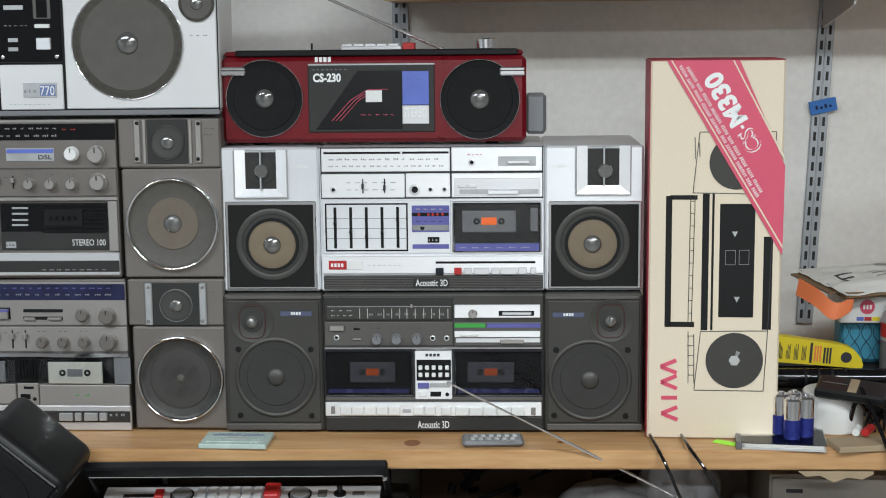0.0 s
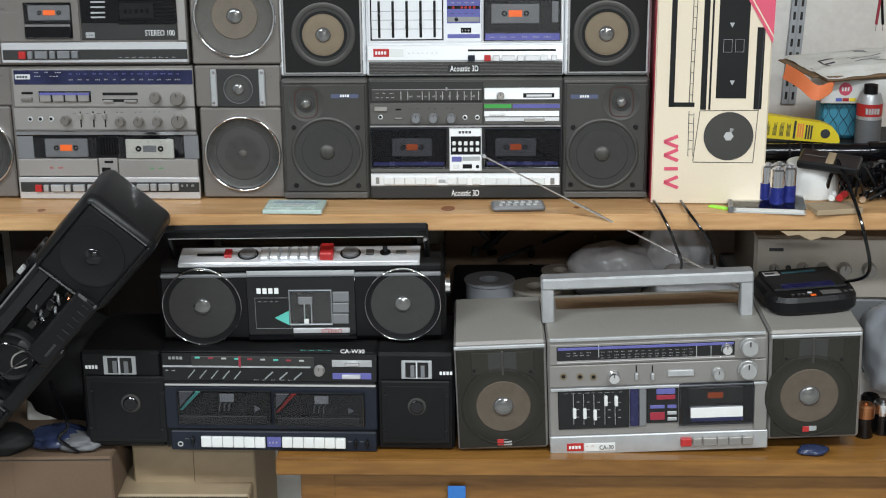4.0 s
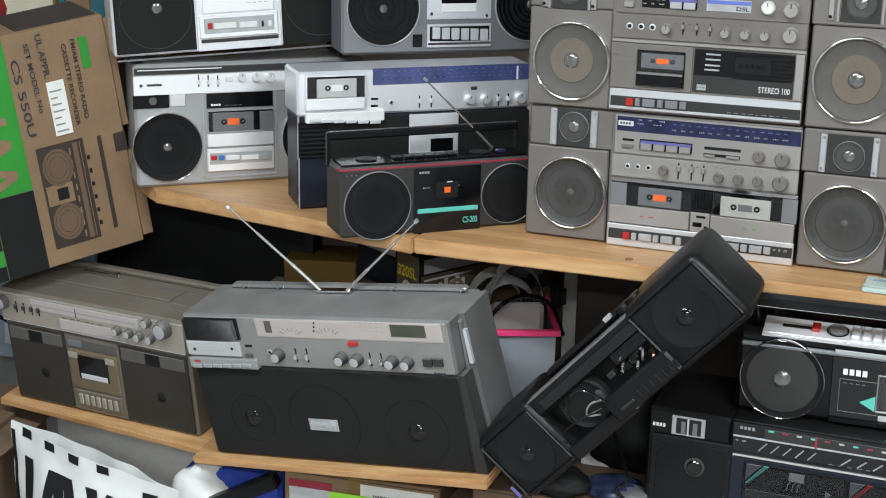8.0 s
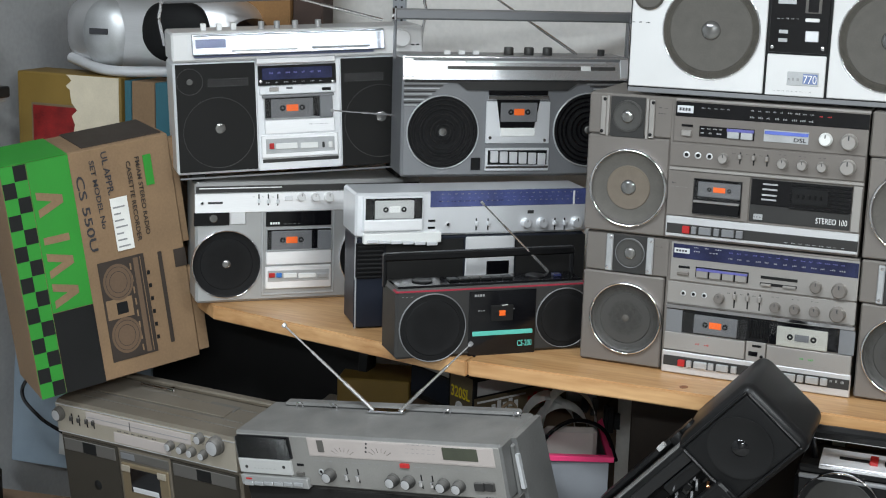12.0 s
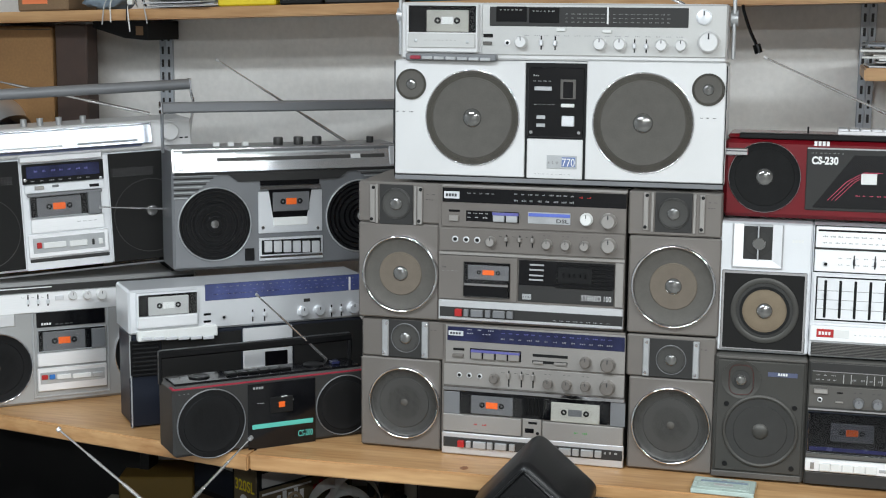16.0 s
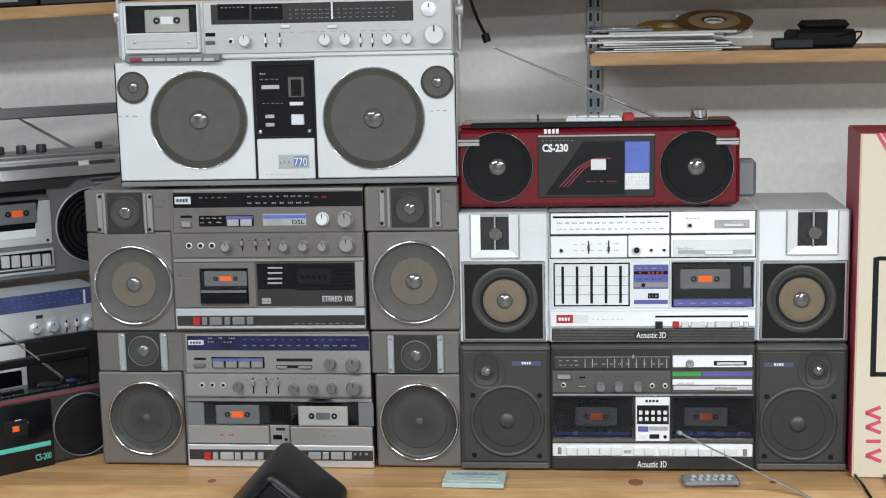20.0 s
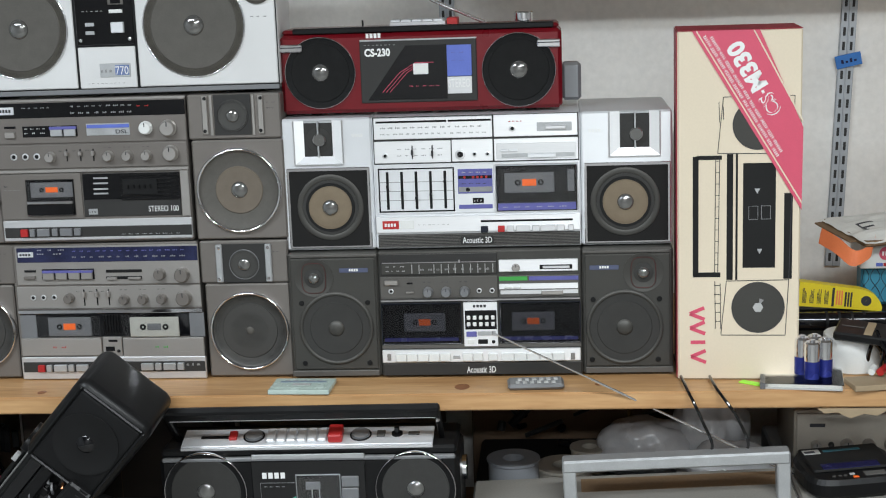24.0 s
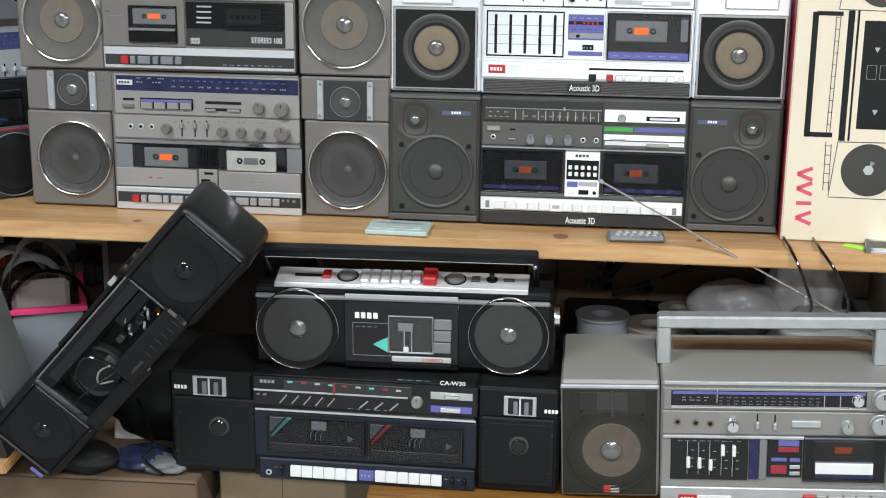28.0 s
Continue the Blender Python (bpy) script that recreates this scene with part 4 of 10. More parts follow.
def champagne_upper():
    """Champagne-grey radio with chrome-ringed woofers, graphic equaliser and DSL display."""
    w, h, d = 0.603, 0.232, 0.2
    e = thing("boombox", pose(-0.822, 0.008, 1.3822), "champagne-grey three-piece radio cassette player with chrome-ringed woofers and black dial", "boombox", GROUP)
    f = Face(e, [(147, 338), (805, 330), (813, 588), (162, 583)], w, h, d)
    feet(e, w, d, 0.003)
    K = "champagne"
    for (u0, u1, rc, tw, br, wf, R, ir) in ((147, 296, (186, 341, 247, 413), (221, 373), (174, 260), (232, 502), 72, 0.61), (637, 806, (685, 331, 752, 403), (724, 366), (669, 770), (727, 500), 78, 0.61)):
        x0, z0, x1, z1 = f.rect(u0, 330, u1, 411)
        part("tweeter_cabinet", cbox(x0, 0, z0 + 0.001, x1, d, h, 0.0025), K, e)
        x0, _, x1, _ = f.rect(u0 + 8, 416, u1 + 5, 586)
        part("speaker_cabinet", cbox(x0, 0, 0, x1, d, z0 - 0.0006, 0.0025), K, e)
        pl = f.box("tweeter_plate", *rc, -0.0015, 0, "dark_grey", 0.0006)
        f.speaker(rc[0] / 2 + rc[2] / 2, tw[1] + 3, 29, -0.0015, ring="dark_grey", ring_w=0.06, cone="grille_grey", dome_r=0.42, proud=0.0015, sink=0.0, name="tweeter")
        for b in br:
            bk = f.box("tweeter_bracket", b - 5, rc[1] + 2, b + 5, rc[3] - 2, -0.004, 0, "champagne_light", 0.001)
            for v in (rc[1] + 7, rc[3] - 8):
                f.dot("screw", b, v, 3.2, -0.004, 0.001, "black_matte", bk, 10)
        f.box("edge_bright", rc[0] - 7, rc[1] + 1, rc[0] - 2, rc[3], -0.003, 0, "champagne_light", 0.0006, pl)
        f.box("edge_bright", rc[2] + 2, rc[1] + 1, rc[2] + 7, rc[3], -0.003, 0, "champagne_light", 0.0006, pl)
        f.marks(br[1] + 10, rc[1] + 14, br[1] + 30, rc[1] + 16, 2, 0, "dark_print")
        f.marks(br[1] + 10, rc[1] + 24, br[1] + 30, rc[1] + 26, 1, 0, "dark_print")
        f.speaker(*wf, R, 0, ring="chrome", ring_w=0.085, cone="cone_mesh", inner="cone_paper", inner_r=ir, dome_r=0.2, proud=0.009, sink=0.001)
    x0, z0, x1, z1 = f.rect(297, 331, 637, 586)
    part("centre_unit", cbox(x0, 0, 0, x1, d, h, 0.002), K, e)
    y = -0.0025
    tn = f.box("tuner_panel", 299, 336, 634, 411, y, 0, K)
    f.box("top_bright_edge", 299, 334, 634, 338, y - 0.001, 0, "champagne_light", 0.0005, tn)
    dl = f.box("dial_window", 300, 340, 633, 366, y - 0.001, 0, "black_gloss", 0.0004, tn)
    f.badge(303, 348, 331, 361, y - 0.001, "silver", "dark_print", parent=dl)
    f.marks(345, 348, 400, 351, 5, y - 0.001, "grey_print", dl)
    f.marks(430, 345, 545, 349, 9, y - 0.001, "grey_print", dl, seed=4)
    f.marks(430, 356, 545, 361, 8, y - 0.001, "grey_print", dl, seed=9)
    f.marks(548, 346, 575, 350, 2, y - 0.001, "red_key", dl)
    f.box("power_slot", 313, 381, 333, 385, y - 0.001, 0, "black_gloss", 0.0004, tn)
    f.box("power_key", 315, 391, 332, 401, y - 0.005, 0, "champagne_light", 0.0008, tn)
    cl = f.box("band_display", 345, 381, 441, 400, y - 0.001, 0, "black_gloss", 0.0004, tn)
    f.marks(348, 384, 390, 387, 4, y - 0.001, "white_print", cl)
    f.marks(348, 391, 390, 395, 3, y - 0.001, "white_print", cl)
    f.keys(393, 382, 440, 399, 2, y - 0.001, 0.004, "galvanised", parent=cl)
    f.box("key_band", 393, 382, 440, 387, y - 0.0058, 0, "violet_print", 0.0003, cl)
    ds = f.box("dsl_display", 457, 378, 534, 399, y - 0.001, 0, "galvanised", 0.0004, tn)
    f.box("dsl_band", 458, 380, 533, 386, y - 0.002, 0, "blue_print", 0.0003, ds)
    f.text("DSL", 509, 389, 531, 396, y - 0.0012, "dark_print", ds, 0.015)
    f.knob(563, 387, 12, y, 0.012, "white_plastic", tn)
    f.knob(603, 388, 15, y, 0.013, "champagne_light", tn)
    rw = f.box("control_panel", 299, 414, 635, 455, y, 0, K)
    for u in (328, 348, 368):
        f.jack(u, 434, 6, y, rw)
    f.knob(393, 435, 9.5, y, 0.012, "champagne_light", rw)
    for u in (421, 445, 468):
        f.slider(u, 422, 443, y, 0.35, "champagne_light", rw, 3, 4)
        f.marks(u - 14, 424, u - 5, 426, 1, y, "dark_print", rw)
    for u in (495, 529, 563):
        f.knob(u, 435, 9.5, y, 0.012, "champagne_light", rw)
        f.marks(u - 8, 419, u + 8, 421, 2, y, "dark_print", rw)
    f.knob(606, 432, 14.5, y, 0.013, "champagne_light", rw)
    f.box("bright_edge", 301, 457, 637, 462, y - 0.002, 0, "champagne_light", 0.0006)
    dp = f.box("deck_panel", 302, 464, 445, 543, y, 0, K)
    f.marks(308, 483, 318, 487, 1, y, "dark_print", dp)
    f.marks(308, 491, 340, 492.5, 4, y, "grey_print", dp)
    dk = f.deck(348, 474, 432, 537, y, cas=(0.08, 0.08, 0.98, 0.5))
    f.box("door_bar", 350, 511, 430, 516, y - 0.0075, y, "chrome", 0.0006, dk)
    f.box("door_lower", 350, 517, 430, 535, y - 0.007, y, "black_gloss", 0.0004, dk)
    eq = f.box("equaliser_panel", 447, 465, 620, 541, y, 0, "dark_grey")
    f.box("equaliser_window", 448, 466, 620, 511, y - 0.0008, 0, "black_gloss", 0.0003, eq)
    for v in range(468, 511, 7):
        f.box("louvre", 515, v, 618, v + 3, y - 0.0022, 0, "black_plastic", 0.0006, eq)
    for i, v in enumerate((472, 481, 491, 499)):
        f.box("lamp_bar", 466, v, 492, v + 3, y - 0.0016, 0, "galvanised", 0.0003, eq)
    f.box("slider_well", 518, 476, 580, 503, y - 0.0026, 0, "black_matte", 0.0003, eq)
    for u in (528, 538, 548, 558, 568):
        f.box("slider_tip", u - 1.5, 486, u + 1.5, 492, y - 0.006, 0, "black_plastic", 0.0004, eq)
    f.box("counter", 456, 527, 472, 537, y - 0.001, 0, "galvanised", 0.0003, eq)
    f.marks(457, 530, 471, 534, 3, y - 0.0011, "dark_print", eq)
    f.text("STEREO 100", 563, 524, 617, 534, y - 0.0005, "white_print", eq)
    f.box("end_strip", 622, 463, 637, 543, y - 0.001, 0, "champagne_light", 0.0006)
    kb = f.box("key_bar", 306, 545, 641, 581, -0.006, 0, "brushed_steel", 0.0015)
    f.box("key_well", 309, 557, 640, 575, -0.007, 0, "dark_grey", 0.0006, kb)
    for i, (a, b) in enumerate(((337, 350), (353, 362), (366, 388), (392, 402), (406, 428), (431, 443))):
        f.box("key", a, 559, b, 572, -0.012, 0, "red_key" if i == 0 else "mid_grey", 0.001, kb)
    f.marks(515, 571, 625, 573, 9, -0.007, "galvanised", kb)
    return e


def champagne_lower():
    """Champagne-grey twin-deck radio under the first."""
    w, h, d = 0.597, 0.226, 0.2
    e = thing("boombox", pose(-0.817, 0.018, SHELF + 0.003, 0, 0, -1.0), "champagne-grey twin-cassette radio with chrome-ringed woofers and blue dial", "boombox", GROUP)
    f = Face(e, [(167, 591), (813, 591), (817, 838), (190, 823)], w, h, d)
    feet(e, w, d, 0.003)
    K = "champagne"
    for (u0, u1, rc, tw, wf, R) in ((167, 318, (215, 592, 277, 661), (246, 623), (255, 743), 68), (650, 813, (691, 596, 772, 667), (733, 632), (738, 754), 73)):
        x0, z0, x1, z1 = f.rect(u0, 592, u1, 663 if u0 < 300 else 669)
        part("tweeter_cabinet", cbox(x0, 0, z0 + 0.001, x1, d, h, 0.0025), K, e)
        x0, _, x1, _ = f.rect(u0 + 10, 670, u1 + 2, 830)
        part("speaker_cabinet", cbox(x0, 0, 0, x1, d, z0 - 0.0006, 0.0025), K, e)
        pl = f.box("tweeter_plate", *rc, -0.0015, 0, "dark_grey", 0.0006)
        for a, b in ((rc[0] - 11, rc[0] + 1), (rc[2] - 1, rc[2] + 11)):
            bk = f.box("tweeter_bracket", a, rc[1] + 1, b, rc[3] - 1, -0.005, 0, "galvanised", 0.0015)
            for v in (rc[1] + 7, rc[3] - 8):
                f.dot("screw", (a + b) / 2, v, 3, -0.005, 0.001, "chrome", bk, 10)
        f.speaker((rc[0] + rc[2]) / 2, tw[1] + 2, 28, -0.0015, ring="mid_grey", ring_w=0.05, cone="grille_grey", dome_r=0.42, proud=0.0015, sink=0.0, name="tweeter")
        f.marks(rc[2] + 13, rc[1] + 15, rc[2] + 27, rc[1] + 17, 2, 0, "dark_print")
        f.speaker(*wf, R, 0, ring="chrome", ring_w=0.075, cone="grille_grey", inner="grille_grey", inner_r=0.76, dome="cone_mesh", dome_r=0.10, proud=0.008, sink=0.001)
    x0, z0, x1, z1 = f.rect(319, 592, 650, 832)
    part("centre_unit", cbox(x0, 0, 0, x1, d, h, 0.002), K, e)
    y = -0.0025
    tn = f.box("tuner_panel", 320, 595, 648, 665, y, 0, "champagne_light")
    dl = f.box("dial_window", 322, 598, 646, 624, y - 0.001, 0, "dial_blue", 0.0004, tn)
    f.badge(324, 605, 351, 614, y - 0.001, "silver", "dark_print", parent=dl)
    f.marks(358, 600, 414, 603, 3, y - 0.001, "galvanised", dl)
    f.marks(358, 607, 414, 610, 2, y - 0.001, "galvanised", dl)
    f.marks(420, 603, 630, 606, 15, y - 0.001, "violet_print", dl)
    f.marks(420, 613, 630, 617, 13, y - 0.001, "grey_print", dl, seed=3)
    f.box("indicator", 335, 637, 355, 641, y - 0.001, 0, "black_gloss", 0.0003, tn)
    f.box("power_key", 335, 647, 355, 653, y - 0.005, 0, "champagne", 0.0008, tn)
    kw = f.box("band_key_well", 366, 636, 459, 655, y - 0.001, 0, "black_gloss", 0.0003, tn)
    f.keys(367, 638, 458, 654, 4, y - 0.001, 0.005, "champagne_light", parent=kw)
    f.box("key_band", 368, 638, 457, 642, y - 0.0068, 0, "violet_print", 0.0003, kw)
    for v in (639, 651):
        f.box("fader_slot", 480, v, 544, v + 5, y - 0.001, 0, "black_matte", 0.0003, tn)
    f.box("fader", 482, 652, 500, 656, y - 0.005, 0, "champagne_light", 0.0006, tn)
    f.box("fader", 520, 652, 543, 656, y - 0.005, 0, "champagne_light", 0.0006, tn)
    f.knob(577, 648, 11, y, 0.011, "champagne", tn)
    f.knob(618, 650, 14, y, 0.013, "champagne", tn)
    rw = f.box("control_panel", 322, 668, 650, 707, y, 0, "champagne_light")
    for u in (350, 368, 387):
        f.jack(u, 686, 5, y, rw)
    f.knob(414, 688, 9.5, y, 0.012, "champagne", rw)
    for u in (440, 463, 484):
        f.slider(u, 673, 702, y, 0.3, "champagne_light", rw, 3, 5)
        f.marks(u - 14, 676, u - 5, 678, 1, y, "dark_print", rw)
    for u in (512, 546, 580):
        f.knob(u, 692, 9.5, y, 0.012, "champagne", rw)
        f.marks(u - 8, 674, u + 8, 676, 2, y, "dark_print", rw)
    f.knob(620, 692, 14.5, y, 0.013, "champagne", rw)
    f.box("bright_edge", 324, 709, 652, 716, y - 0.003, 0, "chrome", 0.0008)
    band = f.box("deck_band", 327, 717, 655, 758, y, 0, "black_gloss", 0.0006)
    f.box("deck_side_plate", 628, 719, 655, 762, y - 0.0005, 0, "mid_grey", 0.0004, band)
    f.box("deck_side_plate", 327, 717, 355, 757, y - 0.0005, 0, "mid_grey", 0.0004, band)
    f.cassette(376, 722, 452, 755, y - 0.003, band)
    f.cassette(521, 725, 609, 760, y - 0.003, band, "cassette_pale", "cassette_grey")
    for a, b in ((356, 470), (508, 627)):
        x0, z0, x1, z1 = f.rect(a, 719, b, 758)
        p = part("pane", cbox(x0, y - 0.0072, z0, x1, y - 0.0066, z1, 0.0002), "clear_plastic", band)
        p.visible_shadow = False
    for u in range(473, 506, 5):
        f.box("louvre", u, 720, u + 3, 752, y - 0.002, 0, "black_plastic", 0.0004, band)
    for a, b, v0, v1 in ((329, 470, 758, 789), (508, 654, 762, 795)):
        dr = f.box("door_lower", a, v0, b, v1, y - 0.003, 0, "champagne_light", 0.001)
        f.marks((a + b) / 2 - 15, v0 + 13, (a + b) / 2 + 15, v0 + 18, 2, y - 0.003, "red_key" if a < 400 else "green_print", dr)
        f.marks(a + 25, v0 + 24, b - 20, v0 + 25.5, 9, y - 0.003, "grey_print", dr)
    cc = f.box("counter_panel", 472, 758, 506, 793, y - 0.002, 0, "champagne_light", 0.0008)
    f.box("slot", 482, 763, 498, 767, y - 0.0026, 0, "black_gloss", 0.0003, cc)
    f.box("counter", 477, 775, 493, 783, y - 0.0026, 0, "black_gloss", 0.0003, cc)
    f.dot("reset_button", 500, 783, 3, y - 0.002, 0.002, "black_plastic", cc, 10)
    kb = f.box("key_bar", 330, 793, 657, 832, -0.006, 0, "brushed_steel", 0.0015)
    f.box("key_well", 333, 801, 655, 819, -0.007, 0, "dark_grey", 0.0006, kb)
    for i, (a, b) in enumerate(((359, 371), (374, 383), (387, 410), (412, 422), (426, 447), (452, 462), (541, 563), (566, 577), (581, 603), (606, 618))):
        v = 803 + (a - 359) * 0.012
        f.box("key", a, v, b, v + 12, -0.012, 0, "red_key" if i == 0 else "galvanised", 0.001, kb)
    f.marks(622, 806, 650, 813, 3, -0.007, "galvanised", kb)
    return e


def white_unit():
    """Big white-silver radio on top of the stack with wide taupe grilles."""
    w, h, d = 0.538, 0.287, 0.13
    e = thing("boombox", pose(-0.757, 0.008, 1.6245, 0, 0, 1.5), "large white-silver radio cassette player with taupe grilles, handle upright", "boombox", GROUP)
    f = Face(e, [(620, 36), (1198, 17), (1198, 342), (625, 330)], w, h, d)
    x0, z0, x1, z1 = f.rect(617, 125, 1198, 338)
    zs = z1
    part("body", cbox(0, 0, 0, w, d, zs - 0.002, 0.004), "white_silver", e)
    for x in (0.06, w - 0.06):
        part("foot", cbox(x - 0.02, 0.02, -0.008, x + 0.02, d - 0.02, 0, 0.002), "rubber", e)
    f.box("seam", 619, 130, 1197, 337, -0.0012, 0.0, "black_matte", 0.0008)
    f.box("lower_edge", 622, 333, 1196, 341, -0.002, 0.0, "mid_grey", 0.0008)
    for (u0, u1) in ((621, 840), (946, 1195)):
        f.box("speaker_panel", u0, 131 if u0 < 700 else 123, u1, 327 if u0 < 700 else 334, -0.003, 0, "white_silver", 0.002)
    for u, v, r, nm in ((750, 228, 82, "woofer"), (1047, 231, 91, "woofer"), (647, 173, 26, "tweeter"), (1163, 169, 30, "tweeter")):
        f.speaker(u, v, r, -0.003, ring="chrome", ring_w=0.035, cone="grille_taupe", inner="cone_mesh", inner_r=0.88, dome_r=0.20 if nm == "woofer" else 0.36, proud=0.003, sink=0.001, name=nm)
    for u in (640, 1168):
        f.marks(u - 18, 218, u + 16, 221, 3, -0.003, "dark_print")
    cp = f.box("centre_panel", 844, 138, 941, 259, -0.004, 0, "black_gloss", 0.001)
    f.marks(853, 150, 868, 154, 1, -0.004, "white_print", cp)
    f.marks(853, 160, 888, 163, 4, -0.004, "grey_print", cp)
    f.box("lamp_plate", 855, 171, 885, 178, -0.005, 0, "galvanised", 0.0004, cp)
    rd = f.box("meter", 900, 158, 927, 192, -0.005, 0, "grey_brown", 0.0006, cp)
    f.box("meter_frame", 905, 162, 922, 190, -0.0056, 0, "black_gloss", 0.0004, rd)
    f.marks(855, 201, 895, 203, 5, -0.004, "white_print", cp)
    f.box("switch", 902, 200, 925, 206, -0.007, 0, "white_plastic", 0.0006, cp)
    f.box("switch_key", 904, 221, 926, 239, -0.009, 0, "silver", 0.001, cp)
    for v in (221, 235):
        f.box("icon", 860, v, 875, v + 6, -0.0045, 0, "galvanised", 0.0003, cp)
    for u in (851, 934):
        f.dot("screw", u, 250, 3, -0.004, 0.001, "chrome", cp, 10)
    lp = f.box("lower_panel", 845, 262, 942, 331, -0.004, 0, "white_silver", 0.0012)
    bd = f.box("badge", 880, 290, 932, 313, -0.0052, 0, "galvanised", 0.0005, lp)
    f.box("badge_field", 906, 293, 930, 310, -0.0058, 0, "badge_blue", 0.0003, bd)
    f.text("770", 907, 295, 929, 309, -0.006, "white_print", bd)
    f.marks(882, 298, 903, 306, 3, -0.0052, "grey_print", bd)
    f.marks(858, 322, 925, 323.5, 9, -0.004, "grey_print", lp)
    # upper control section
    up = part("control_section", cbox(0.006, 0.002, zs - 0.001, w - 0.004, d, h, 0.003), "white_silver", e)
    y = -0.001
    pan = f.box("control_panel", 762, 26, 1192, 116, y, 0.004, "panel_silver", 0.0012)
    dl = f.box("dial_window", 775, 32, 1122, 66, y - 0.001, 0, "dark_grey", 0.0005, pan)
    for u in (812, 868):
        mt = f.box("meter", u - 26, 36, u + 26, 62, y - 0.0015, 0, "black_gloss", 0.0004, dl)
        f.marks(u - 20, 40, u + 20, 43, 6, y - 0.0015, "white_print", mt)
    for v in (41, 48, 55):
        f.marks(905, v, 1095, v + 2.5, 18, y - 0.001, "grey_print", dl, seed=v)
    f.box("dial_pointer", 977, 31, 980, 60, y - 0.003, 0, "white_print", 0.0003, dl)
    f.knob(1150, 42, 14, y, 0.006, "silver", pan)
    f.jack(806, 98, 5, y, pan)
    for u, r in ((830, 11), (966, 11.5), (1001, 11.5), (1075, 11), (1110, 11)):
        f.knob(u, 96 - (u - 830) * 0.012, r, y, 0.014, "white_silver", pan)
    f.knob(1160, 85, 20, y, 0.018, "white_silver", pan)
    for u in (864, 888, 1027, 1048):
        f.slider(u, 84, 108, y, 0.5, "silver", pan, 3, 5)
    for u in (898, 978):
        f.box("push_key", u - 8, 70, u + 8, 75, y - 0.004, 0, "white_plastic", 0.0006, pan)
    f.marks(835, 80, 1120, 82, 16, y, "grey_print", pan)
    f.box("indicator", 765, 84, 781, 90, y - 0.001, 0, "black_gloss", 0.0003, pan)
    f.box("small_key", 765, 97, 780, 103, y - 0.003, 0, "grey_brown", 0.0006, pan)
    dh = f.box("deck_housing", 637, 36, 758, 118, -0.012, 0.004, "white_silver", 0.002)
    f.box("deck_well", 642, 39, 754, 84, -0.0128, -0.01, "black_gloss", 0.0006, dh)
    f.cassette(672, 46, 742, 83, -0.015, dh, "cassette_pale", "white_plastic")
    x0, z0, x1, z1 = f.rect(642, 39, 754, 84)
    p = part("pane", cbox(x0, -0.0192, z0, x1, -0.0186, z1, 0.0002), "clear_plastic", dh)
    p.visible_shadow = False
    f.box("deck_door", 642, 86, 754, 110, -0.0145, -0.01, "panel_silver", 0.001, dh)
    f.marks(670, 96, 726, 98, 8, -0.0145, "grey_print", dh)
    for u in (655, 741):
        f.dot("screw", u, 99, 3, -0.0145, 0.001, "galvanised", dh, 10)
    lip = f.box("key_lip", 639, 119, 790, 131, -0.016, 0.0, "mid_grey", 0.0015)
    f.keys(646, 124, 782, 130, 7, -0.016, 0.003, "galvanised", first="maroon_card", parent=lip)
    for x, nm in ((-0.008, 0), (w + 0.002, 1)):
        ar = part("handle_arm", cbox(x, 0.04, 0.20, x + 0.006, 0.06, h + 0.055, 0.0015), "galvanised", e)
        part("pivot", lathe([(0.013, x - 0.003), (0.013, x + 0.009), (0.0002, x + 0.009)], 0.05, 0.265, 16, "x", close=True), "galvanised", ar)
    antenna(e, (0.46, 0.11, h), (0.10, 0.12, h + 0.16))
    return e


